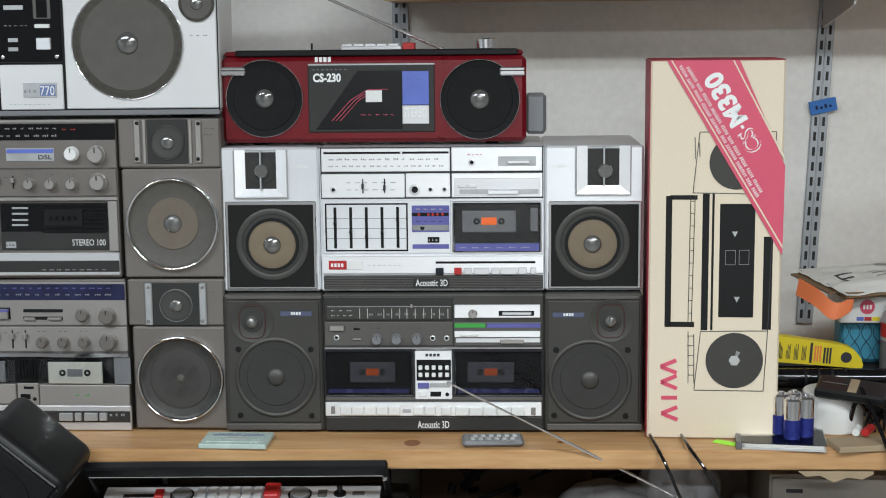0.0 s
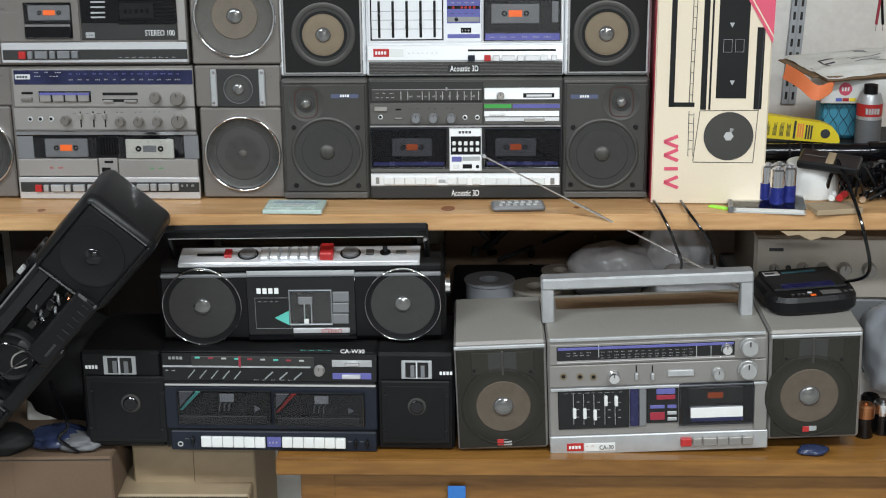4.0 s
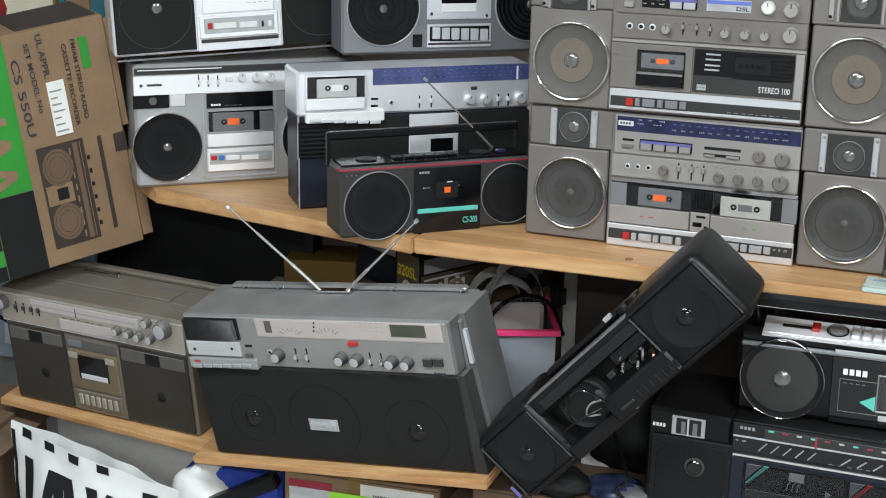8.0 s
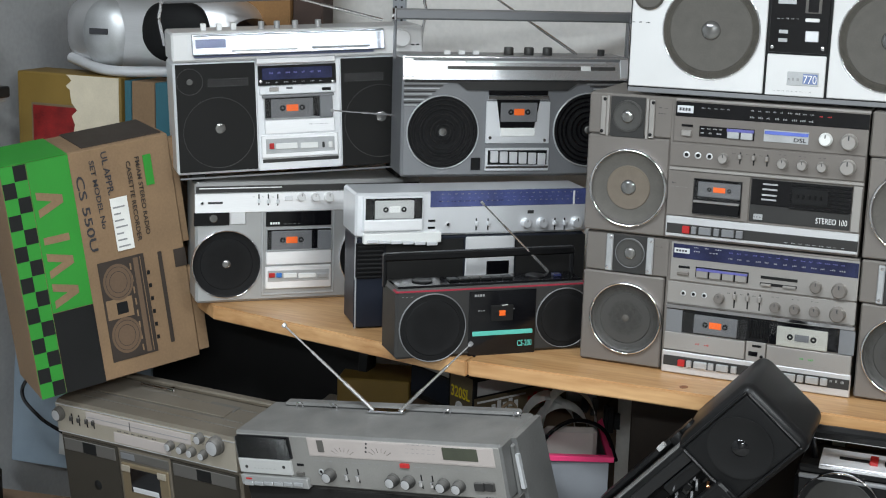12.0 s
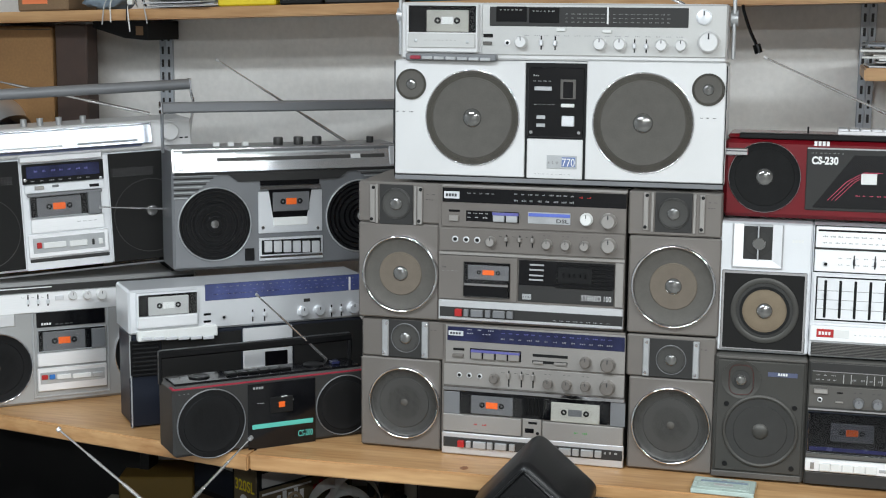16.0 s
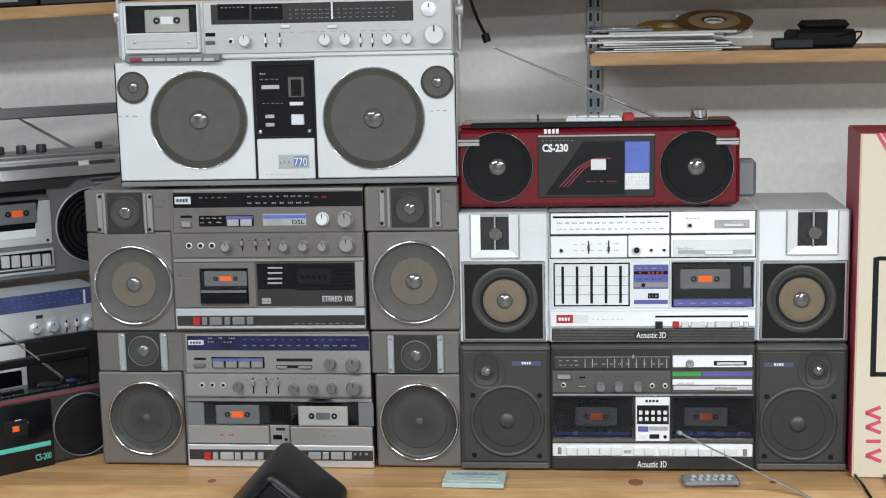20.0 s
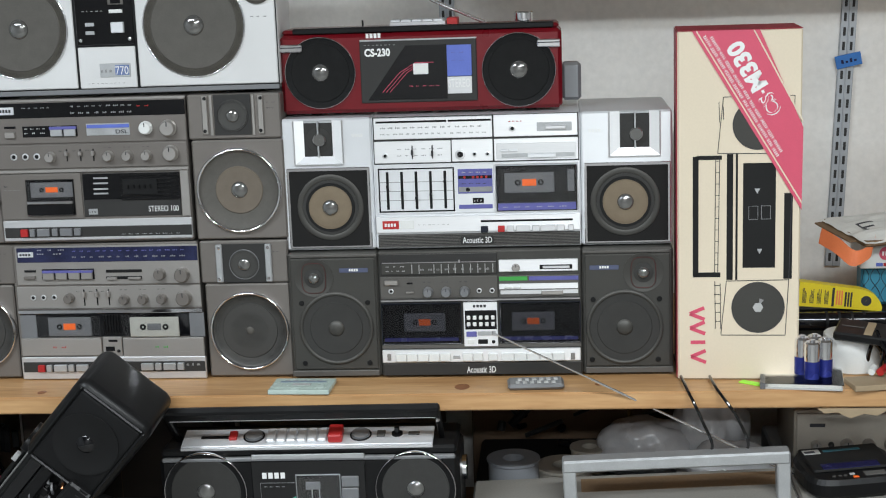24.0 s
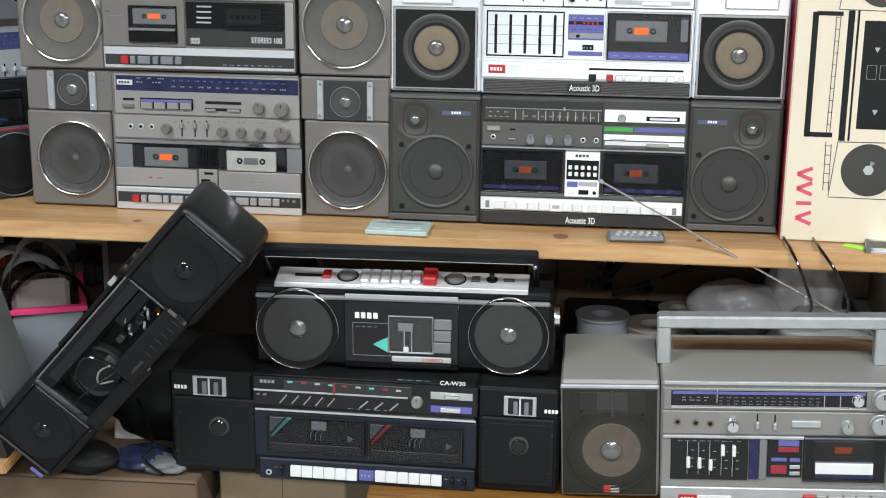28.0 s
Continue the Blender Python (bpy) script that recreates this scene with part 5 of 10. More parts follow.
def red_unit():
    w, h, d = 0.444, 0.131, 0.11
    e = thing("boombox", pose(-0.221, 0.035, 1.5765), "red compact radio cassette player with round black speakers and raised antenna", "boombox", GROUP)
    f = Face(e, [(385, 92), (930, 92), (930, 253), (388, 256)], w, h, d)
    feet(e, w, d, 0.004)
    part("body", cbox(0, 0, 0, w, d, h - 0.007, 0.006), "red_lacquer", e)
    tp = part("top_rail", cbox(0.004, 0.006, h - 0.0075, w - 0.004, d - 0.006, h + 0.001, 0.004), "red_lacquer", e)
    part("top_groove", cbox(0.022, 0.002, h - 0.006, w - 0.012, 0.02, h + 0.003, 0.0015), "black_plastic", e)
    for u, v in ((466, 175), (849, 178)):
        f.speaker(u, v, 71, 0, ring="chrome", ring_w=0.035, cone="grille_black", inner="cone_dark", inner_r=0.86, dome="dome_gloss", dome_r=0.25, proud=0.005, sink=0.001)
    for a, b, v in ((388, 432, 118), (884, 928, 121)):
        tb = f.box("chrome_tab", a, v, b, v + 15, -0.008, 0, "chrome", 0.0015)
        f.box("tab_groove", a + 1, v + 5, b - 1, v + 7, -0.0084, 0, "dark_print", 0.0003, tb)
    f.mark4(557, 101, 588, 110, 0.0)
    pn = f.box("deck_panel", 545, 115, 770, 236, -0.003, 0, "dark_grey", 0.0015)
    f.box("panel_line", 545, 113, 770, 116, -0.0035, 0, "galvanised", 0.0004, pn)
    x0, z0, x1, z1 = f.rect(556, 126, 712, 230)
    dw = x1 - x0
    part("tape_door", prism([(x0 + dw * 0.02, z0), (x1, z0), (x1, z1), (x0 + dw * 0.5, z1)], -0.0045, -0.002), "black_gloss", pn)
    for i in range(3):
        o = i * 0.006
        part("door_line", tube([(x0 + dw * 0.2 + o, -0.005, z0 + 0.012), (x0 + dw * 0.42 + o, -0.005, z0 + 0.012 + 0.03), (x0 + dw * 0.62 + o, -0.005, z0 + 0.045 + 0.012), (x1 - 0.02, -0.005, z0 + 0.057)], 0.0005, 5), "pink_print", pn)
    f.marks(640, 203, 705, 206, 5, -0.0046, "pink_print", pn)
    f.box("tape_window", 648, 161, 677, 182, -0.0056, 0, "white_plastic", 0.0004, pn)
    f.text("CS-230", 554, 130, 604, 146, -0.003, "white_print", pn, 0.04)
    f.marks(553, 122, 618, 125, 8, -0.003, "grey_print", pn)
    bl = f.box("blue_window", 713, 127, 760, 187, -0.0048, 0, "blue_print", 0.0005, pn)
    f.marks(722, 140, 752, 143, 2, -0.0048, "violet_print", bl)
    f.marks(722, 156, 752, 158, 2, -0.0048, "violet_print", bl)
    sl = f.box("stereo_plate", 713, 188, 760, 221, -0.0048, 0, "brushed_steel", 0.0005, pn)
    f.text("STEREO", 715, 192, 757, 209, -0.005, "white_print", sl, 0.01)
    # controls on the top
    k = w / 545
    bt = part("key_block", cbox(212 * k, 0.03, h, 322 * k, 0.07, h + 0.008, 0.001), "brushed_steel", e)
    for i in range(5):
        part("key", cbox((214 + i * 21) * k, 0.032, h + 0.006, (233 + i * 21) * k, 0.068, h + 0.011, 0.001), "silver", bt)
    part("record_key", cbox(324 * k, 0.03, h, 345 * k, 0.07, h + 0.012, 0.001), "red_key", e)
    part("tuning_knob", lathe([(0.0155, h), (0.0155, h + 0.016), (0.013, h + 0.018), (0.0002, h + 0.018)], 473 * k, 0.05, 20, "z", close=False), "chrome", e)
    part("mic_stub", tube([(157 * k, 0.05, h - 0.002), (157 * k, 0.05, h + 0.012)], 0.0015, 6), "black_plastic", e)
    part("side_grip", cbox(w - 0.001, 0.03, 0.008, w + 0.03, 0.06, 0.068, 0.005), "mid_grey", e)
    antenna(e, (395 * k, 0.085, h + 0.001), (0.058, 0.09, h + 0.118))
    return e


dark_stack_unit()
silver_stack_unit()
champagne_lower()
champagne_upper()
white_unit()
red_unit()


# ---- radios across the corner ----
def corner_upper_left():
    """Silver radio with dark cloth grilles, chrome dial and blue meters."""
    w, h, d = 0.484, 0.2115, 0.11
    e = thing("boombox", pose(-1.6202, -0.0041, 1.403, 0.53, -2.47, 39.1), "silver radio with black cloth grilles and blue meter window", "boombox", GROUP)
    f = Face(e, [(328.7, 60.1), (773.7, 43.8), (775.4, 234.6), (339.0, 259.6)], w, h, d)
    for x, z in ((0.04, -0.014), (w - 0.04, -0.032)):
        part("foot", cbox(x - 0.015, 0.01, z, x + 0.015, d - 0.01, 0, 0.003), "rubber", e)
    part("body", cbox(0, 0, 0, w, d, h, 0.004), "silver", e)
    for u0, v0, u1, v1, wf, tw, mk in ((338, 60, 478, 251, (412, 183), (359.5, 93), (392, 86, 466)), (629, 49, 763, 239, (697, 162), None, (634, 77, 705))):
        g = f.box("grille", u0, v0, u1, v1, -0.003, 0, "grille_cloth", 0.001)
        x, z = f.at(*wf)
        r = 63 * f.scale(*wf)
        part("woofer_ring", lathe([(r, -0.003), (r, -0.0036), (r * 0.985, -0.0036), (r * 0.98, -0.003)], x, z, 48, close=False), "dark_grey", g)
        f.dot("dust_cap", wf[0] + 2, wf[1] - 8, 9, -0.003, 0.003, "dome_gloss", g, 20)
        if tw:
            x, z = f.at(*tw)
            r = 24 * f.scale(*tw)
            part("tweeter_ring", lathe([(r, -0.003), (r, -0.0036), (r * 0.96, -0.0036), (r * 0.95, -0.003)], x, z, 32, close=False), "dark_grey", g)
            f.dot("tweeter_dome", *tw, 6, -0.003, 0.003, "dome_gloss", g, 14)
        for k in range(4):
            f.marks(mk[0], mk[1] + k * 4, mk[2], mk[1] + 2 + k * 4, 14, -0.003, "grey_print", g, fill=0.5, seed=k)
    f.box("column", 480, 54, 627, 247, -0.002, 0, "silver", 0.001)
    f.box("column_cap", 475, 47, 616, 59, -0.013, 0, "brushed_steel", 0.002)
    mt = f.box("meter_panel", 480, 62, 618, 97, -0.006, 0, "black_gloss", 0.0008)
    f.box("meter_window", 487, 66, 611, 87, -0.0068, 0, "dial_blue", 0.0006, mt)
    f.marks(500, 72, 600, 77, 7, -0.0069, "violet_print", mt)
    f.marks(494, 90, 604, 93, 7, -0.006, "grey_print", mt)
    for u in (485, 613):
        f.dot("screw", u, 92, 3, -0.006, 0.001, "chrome", mt, 10)
    st = f.box("switch_strip", 483, 98, 618, 113, -0.006, 0, "silver", 0.0008)
    f.box("switch", 500, 102, 516, 109, -0.009, 0, "champagne_light", 0.0006, st)
    f.box("switch", 530, 101, 541, 105, -0.008, 0, "mid_grey", 0.0006, st)
    f.box("switch", 593, 102, 609, 107, -0.008, 0, "black_plastic", 0.0006, st)
    # Grey bar put in for the shadow along the top of the deck.
    f.box("deck_shadow_bar", 487, 114, 614, 119, -0.010, 0, "mid_grey", 0.0012)
    dk = f.deck(491, 118, 612, 157, -0.004, rim="galvanised", cas=(0.1, 0.1, 0.72, 0.97))
    f.box("side_block", 589, 116, 611, 155, -0.0105, -0.004, "mid_grey", 0.001, dk)
    dr = f.box("deck_door", 492, 158, 615, 182, -0.008, 0, "bright_panel", 0.001)
    f.marks(570, 165, 608, 167, 4, -0.008, "grey_print", dr)
    kp = f.box("key_panel", 486, 185, 622, 225, -0.007, 0, "bright_panel", 0.0015)
    f.box("key_well", 494, 191, 615, 217, -0.0078, 0, "galvanised", 0.0006, kp)
    for a, b, m in ((500, 508, "red_key"), (511, 549, "white_plastic"), (555, 585, "white_plastic"), (593, 597, "dark_grey"), (604, 611, "white_plastic")):
        f.box("key", a, 201 - (a - 500) * 0.03, b, 211 - (a - 500) * 0.03, -0.011, 0, m, 0.0008, kp)
    f.box("lower_gap", 489, 227, 623, 233, -0.004, 0, "dark_grey", 0.0008)
    f.box("base_line", 343, 252, 772, 255, -0.003, 0, "mid_grey", 0.0006)
    # chrome dial section on top, leaning back a little
    t = part("dial_section", cbox(0, -0.004, h + 0.001, w, d, h + 0.056, 0.004), "white_silver", e)
    dp = part("dial_plate", cbox(0.037, -0.0075, h + 0.013, w - 0.08, 0, h + 0.052, 0.001), "dial_silver", t)
    lean = Matrix.Translation((0, -0.0085, h)) @ Matrix.Rotation(radians(-12), 4, "X") @ Matrix.Translation((0, -0.002, -h))
    dp.matrix_basis = lean
    part("dial_line", cbox(0.04, -0.009, h + 0.009, w - 0.1, -0.002, h + 0.0125, 0.0005), "slate_print", t)
    on_plate = lean @ Matrix.Translation((0, -0.0045, 0))
    for nm, x0, z0, x1, z1, m in (("badge", 0.044, 0.026, 0.1, 0.042, "slate_print"), ("scale_slot", 0.262, 0.018, 0.375, 0.022, "mid_grey"), ("scale_slot", 0.11, 0.0175, 0.235, 0.0205, "light_grey"), ("top_line", 0.04, 0.0475, 0.40, 0.0495, "mid_grey")):
        part(nm, cbox(x0, -0.0045, h + z0, x1, 0.0, h + z1, 0.0004), m, t).matrix_basis = on_plate
    g = []
    for k in range(4):
        g += [cbox(0.108 + j * 0.006, -0.0036, h + 0.026 + k * 0.0045, 0.1115 + j * 0.006, 0.0, h + 0.0268 + k * 0.0045, 0.0001) for j in range(7)]
    tagged(part("printed_mark", join(*g), "grey_print", t), kind="stuff").matrix_basis = on_plate
    part("tuning_knob", lathe([(0.017, -0.004), (0.017, -0.016), (0.0145, -0.018), (0.0002, -0.018)], w - 0.045, h + 0.033, 24, close=False), "white_silver", t)
    for x in (w - 0.022, w - 0.012):
        part("small_switch", cbox(x - 0.003, -0.006, h + 0.018, x + 0.003, 0.0, h + 0.0205, 0.0004), "black_plastic", t)
    for x in (0.065, 0.095, 0.122):
        part("push_button", cbox(x - 0.005, 0.03, h + 0.056, x + 0.005, 0.042, h + 0.069, 0.001), "white_plastic", t)
    for x in (0.175, 0.205, 0.24, 0.285):
        part("top_knob", lathe([(0.006, h + 0.056), (0.006, h + 0.070), (0.0002, h + 0.071)], x, 0.035, 14, "z", close=False), "satin_grey", t)
    z = h + 0.1185
    grip = part("handle", tube([(-0.010, 0.03, z), (w + 0.010, 0.03, z)], 0.0102, 18), "mid_grey", e)
    for x in (-0.012, w + 0.012):
        k = 1 if x > 0 else -1
        part("handle_end", cbox(min(x, x - 0.004 * k), 0.019, z - 0.010, max(x, x - 0.004 * k), 0.041, z + 0.011, 0.0015), "chrome", grip)
        part("handle_arm", tube(bez((x - 0.002 * k, 0.03, z), (x + 0.001 * k, 0.03, z - 0.02), (x + 0.004 * k, 0.034, z - 0.04), (x - 0.004 * k, 0.038, h + 0.03), n=8), 0.003, 8), "chrome", grip)
    antenna(e, (w - 0.06, 0.08, h + 0.062), (0.05, 0.09, h + 0.165), 0.0032)
    antenna(e, (0.48, -0.02, 0.090), (0.292, -0.055, 0.117), 0.0027)
    return e


def corner_upper_right():
    """Grey radio with big black woofers and chrome dial top."""
    w, h, d = 0.448, 0.23, 0.1
    e = thing("boombox", pose(-1.236, 0.165, 1.411, 0, 0, 36), "grey radio cassette player with chrome dial, black woofers and upright handle", "boombox", GROUP)
    f = Face(e, [(505, 165), (902, 148), (905, 361), (511, 381)], w, h, d)
    for x in (0.04, w - 0.04):
        part("foot", lathe([(0.008, 0.0), (0.008, -0.004), (0.0002, -0.004)], x, 0.04, 12, "z", close=False), "galvanised", e)
    part("body", cbox(0, 0, 0, w, d, h, 0.005), "mid_grey", e)
    part("shoulder", prism([(0.004, h - 0.050), (0.105, h - 0.050), (0.125, h - 0.064), (w - 0.125, h - 0.064), (w - 0.105, h - 0.050), (w - 0.004, h - 0.050), (w - 0.004, h - 0.046), (0.004, h - 0.046)], -0.0045, 0.0), "dark_grey", e)
    dl = part("dial_section", prism([(0.0, 0), (w, 0), (w, 0.044), (0, 0.044)], -0.006, 0.0), "panel_gloss", e)
    dl.matrix_basis = Matrix.Translation((0, -0.004, h - 0.045)) @ Matrix.Rotation(radians(-16), 4, "X")
    sl = part("dial_slot", cbox(0.085, -0.0068, 0.019, w - 0.03, -0.005, 0.026, 0.0005), "dark_grey", dl)
    part("dial_scale", cbox(0.12, -0.0066, 0.032, w - 0.05, -0.005, 0.036, 0.0004), "galvanised", dl)
    part("dial_pointer", cbox(w - 0.1, -0.0074, 0.018, w - 0.08, -0.005, 0.027, 0.0005), "white_print", dl)
    for x in (0.003, w - 0.02):
        part("end_plate", cbox(x, -0.0078, 0.004, x + 0.017, -0.004, 0.04, 0.0008), "silver", dl)
    for i in range(9):
        z = h - 0.052 - i * 0.0052
        for a, b in ((0.003, 0.085 - i * 0.007), (w - 0.085 + i * 0.007, w - 0.003)):
            part("louvre", cbox(a, -0.003, z, b, 0.0, z + 0.0026, 0.0005), "galvanised" if i % 2 == 0 else "dark_grey", e)
    for u, v in ((580, 297), (836, 281)):
        f.speaker(u, v, 64, 0, ring="galvanised", ring_w=0.04, cone="grille_black", inner="grille_black", inner_r=0.6, dome_r=0.12, proud=0.004)
        x, z = f.at(u, v)
        R = 64 * f.scale(u, v)
        for q in (0.9, 0.78, 0.66, 0.5, 0.36, 0.24):
            part("grille_ring", lathe([(R * q, -0.001), (R * q, -0.0035), (R * (q - 0.045), -0.0035), (R * (q - 0.045), -0.001)], x, z, 40, close=False), "black_gloss", e)
    f.box("deck_top_window", 656, 204, 760, 225, -0.004, 0, "black_gloss", 0.0008)
    f.marks(665, 210, 720, 213, 6, -0.004, "grey_print")
    f.box("deck_strip", 655, 226, 762, 233, -0.006, 0, "chrome", 0.0008)
    dd = f.box("deck_door", 654, 236, 766, 311, -0.004, 0, "silver", 0.0012)
    x0, z0, x1, z1 = f.rect(671, 232, 747, 283)
    k = (x1 - x0)
    part("door_window", prism([(x0 + k * 0.1, z0), (x1 - k * 0.12, z0), (x1, z1), (x0, z1)], -0.005, -0.003), "black_gloss", dd)
    f.cassette(678, 238, 742, 272, -0.008, dd)
    x0, z0, x1, z1 = f.rect(680, 283, 740, 298)
    part("door_label", cbox(x0, -0.0056, z0, x1, -0.003, z1, 0.0005), "white_plastic", dd)
    for u in (662, 758):
        f.dot("screw", u, 303, 3, -0.004, 0.0015, "chrome", dd, 10)
    kp = f.box("key_panel", 656, 319, 768, 360, -0.005, 0, "silver", 0.0012)
    f.box("key_well", 660, 323, 764, 349, -0.0058, 0, "black_plastic", 0.0008, kp)
    f.keys(662, 326, 762, 346, 6, -0.0055, 0.007, "bright_panel", parent=kp, gap=0.22)
    f.box("panel_edge", 657, 351, 767, 355, -0.007, 0, "chrome", 0.0006, kp)
    f.box("switch", 632, 340, 648, 362, -0.004, 0, "black_plastic", 0.0008)
    q = w / 397
    for u in (587, 612, 637):
        part("push_button", cbox((u - 505) * q - 0.006, 0.03, h, (u - 505) * q + 0.006, 0.04, h + 0.008, 0.001), "white_plastic", e)
    for u in (696, 732, 765):
        part("top_knob", lathe([(0.0095, h), (0.0095, h + 0.013), (0.008, h + 0.015), (0.0002, h + 0.015)], (u - 505) * q, 0.04, 16, "z", close=False), "dark_grey", e)
    part("top_knob", lathe([(0.007, h), (0.007, h + 0.012), (0.0002, h + 0.012)], (862 - 505) * q, 0.04, 14, "z", close=False), "dark_grey", e)
    hd = handle(e, -0.012, w + 0.006, h - 0.01, h + 0.085, 0.03, "mid_grey", 0.02, 0.02, 0.004)
    for x in (-0.0135, w + 0.0045):
        part("handle_cap", cbox(x, 0.0185, h + 0.0635, x + 0.003, 0.0415, h + 0.0865, 0.001), "chrome", hd)
    antenna(e, (w - 0.085, 0.07, h), (0.11, 0.08, h + 0.16), 0.003)
    return e


def corner_lower_left():
    w, h, d = 0.45, 0.237, 0.11
    e = thing("boombox", pose(-1.598, 0.02, SHELF + 0.001, 0, 0, 40), "light grey radio cassette player with silver controls and big black woofers", "boombox", GROUP)
    f = Face(e, [(131, 391), (560, 378), (567, 585), (157, 615)], w, h, d)
    part("body", cbox(0, 0, 0, w, d, h, 0.005), "satin_grey", e)
    dl = f.box("dial_window", 134, 391, 555, 403, -0.003, 0, "dark_grey", 0.0008)
    f.box("dial_line", 140, 398, 300, 400, -0.0036, 0, "white_print", 0.0003, dl)
    pn = f.box("control_panel", 134, 405, 558, 440, -0.003, 0, "bright_panel", 0.001)
    f.jack(149, 429, 4.5, -0.003, pn)
    f.box("name_slot", 160, 426, 189, 430, -0.0036, 0, "dark_print", 0.0003, pn)
    for u in (258, 276, 294):
        f.slider(u, 410, 431, -0.003, 0.6, "silver", pn, 2.5, 4)
        f.marks(u - 12, 414, u - 5, 416, 1, -0.003, "grey_print", pn)
    f.box("switch", 307, 413, 322, 421, -0.006, 0, "silver", 0.0006, pn)
    for u, r in ((338, 8), (364, 8), (390, 9.5)):
        f.knob(u, 414, r, -0.003, 0.01, "white_silver", pn)
    for u in (208, 484):
        f.speaker(u, 541 if u < 300 else 520, 66, 0, ring="chrome", ring_w=0.045, cone="grille_black", inner="grille_black", inner_r=0.8, dome_r=0.13, proud=0.006)
    tw = f.box("tweeter_panel", 136, 446, 205, 471, -0.003, 0, "black_gloss", 0.001)
    f.dot("tweeter_dome", 174, 457, 8, -0.003, 0.003, "dome_gloss", tw, 14)
    f.box("tweeter_plate", 206, 444, 236, 467, -0.003, 0, "brushed_steel", 0.001)
    cf = f.border("deck_frame", 272, 438, 408, 592, 0.004, -0.002, 0, "galvanised")
    tp = f.box("deck_top_window", 275, 441, 398, 468, -0.003, 0, "black_gloss", 0.0008)
    f.mark4(284, 462, 303, 466, -0.003, parent=tp)
    f.marks(310, 463, 345, 465, 4, -0.003, "grey_print", tp)
    dk = f.deck(279, 472, 401, 512, -0.003, rim="galvanised", cas=(0.08, 0.12, 0.7, 0.98))
    f.box("side_block", 375, 474, 399, 508, -0.009, -0.003, "mid_grey", 0.001, dk)
    f.box("deck_door", 281, 513, 402, 536, -0.007, 0, "bright_panel", 0.001)
    kp = f.box("key_panel", 283, 540, 405, 580, -0.006, 0, "bright_panel", 0.0015)
    f.box("key_well", 287, 547, 401, 567, -0.0068, 0, "galvanised", 0.0006, kp)
    for a, b, m in ((289, 300, "red_key"), (303, 313, "blue_tape"), (316, 341, "white_plastic"), (344, 376, "white_plastic"), (379, 397, "galvanised")):
        f.box("key", a, 554 - (a - 289) * 0.03, b, 562 - (a - 289) * 0.03, -0.01, 0, m, 0.0008, kp)
    return e


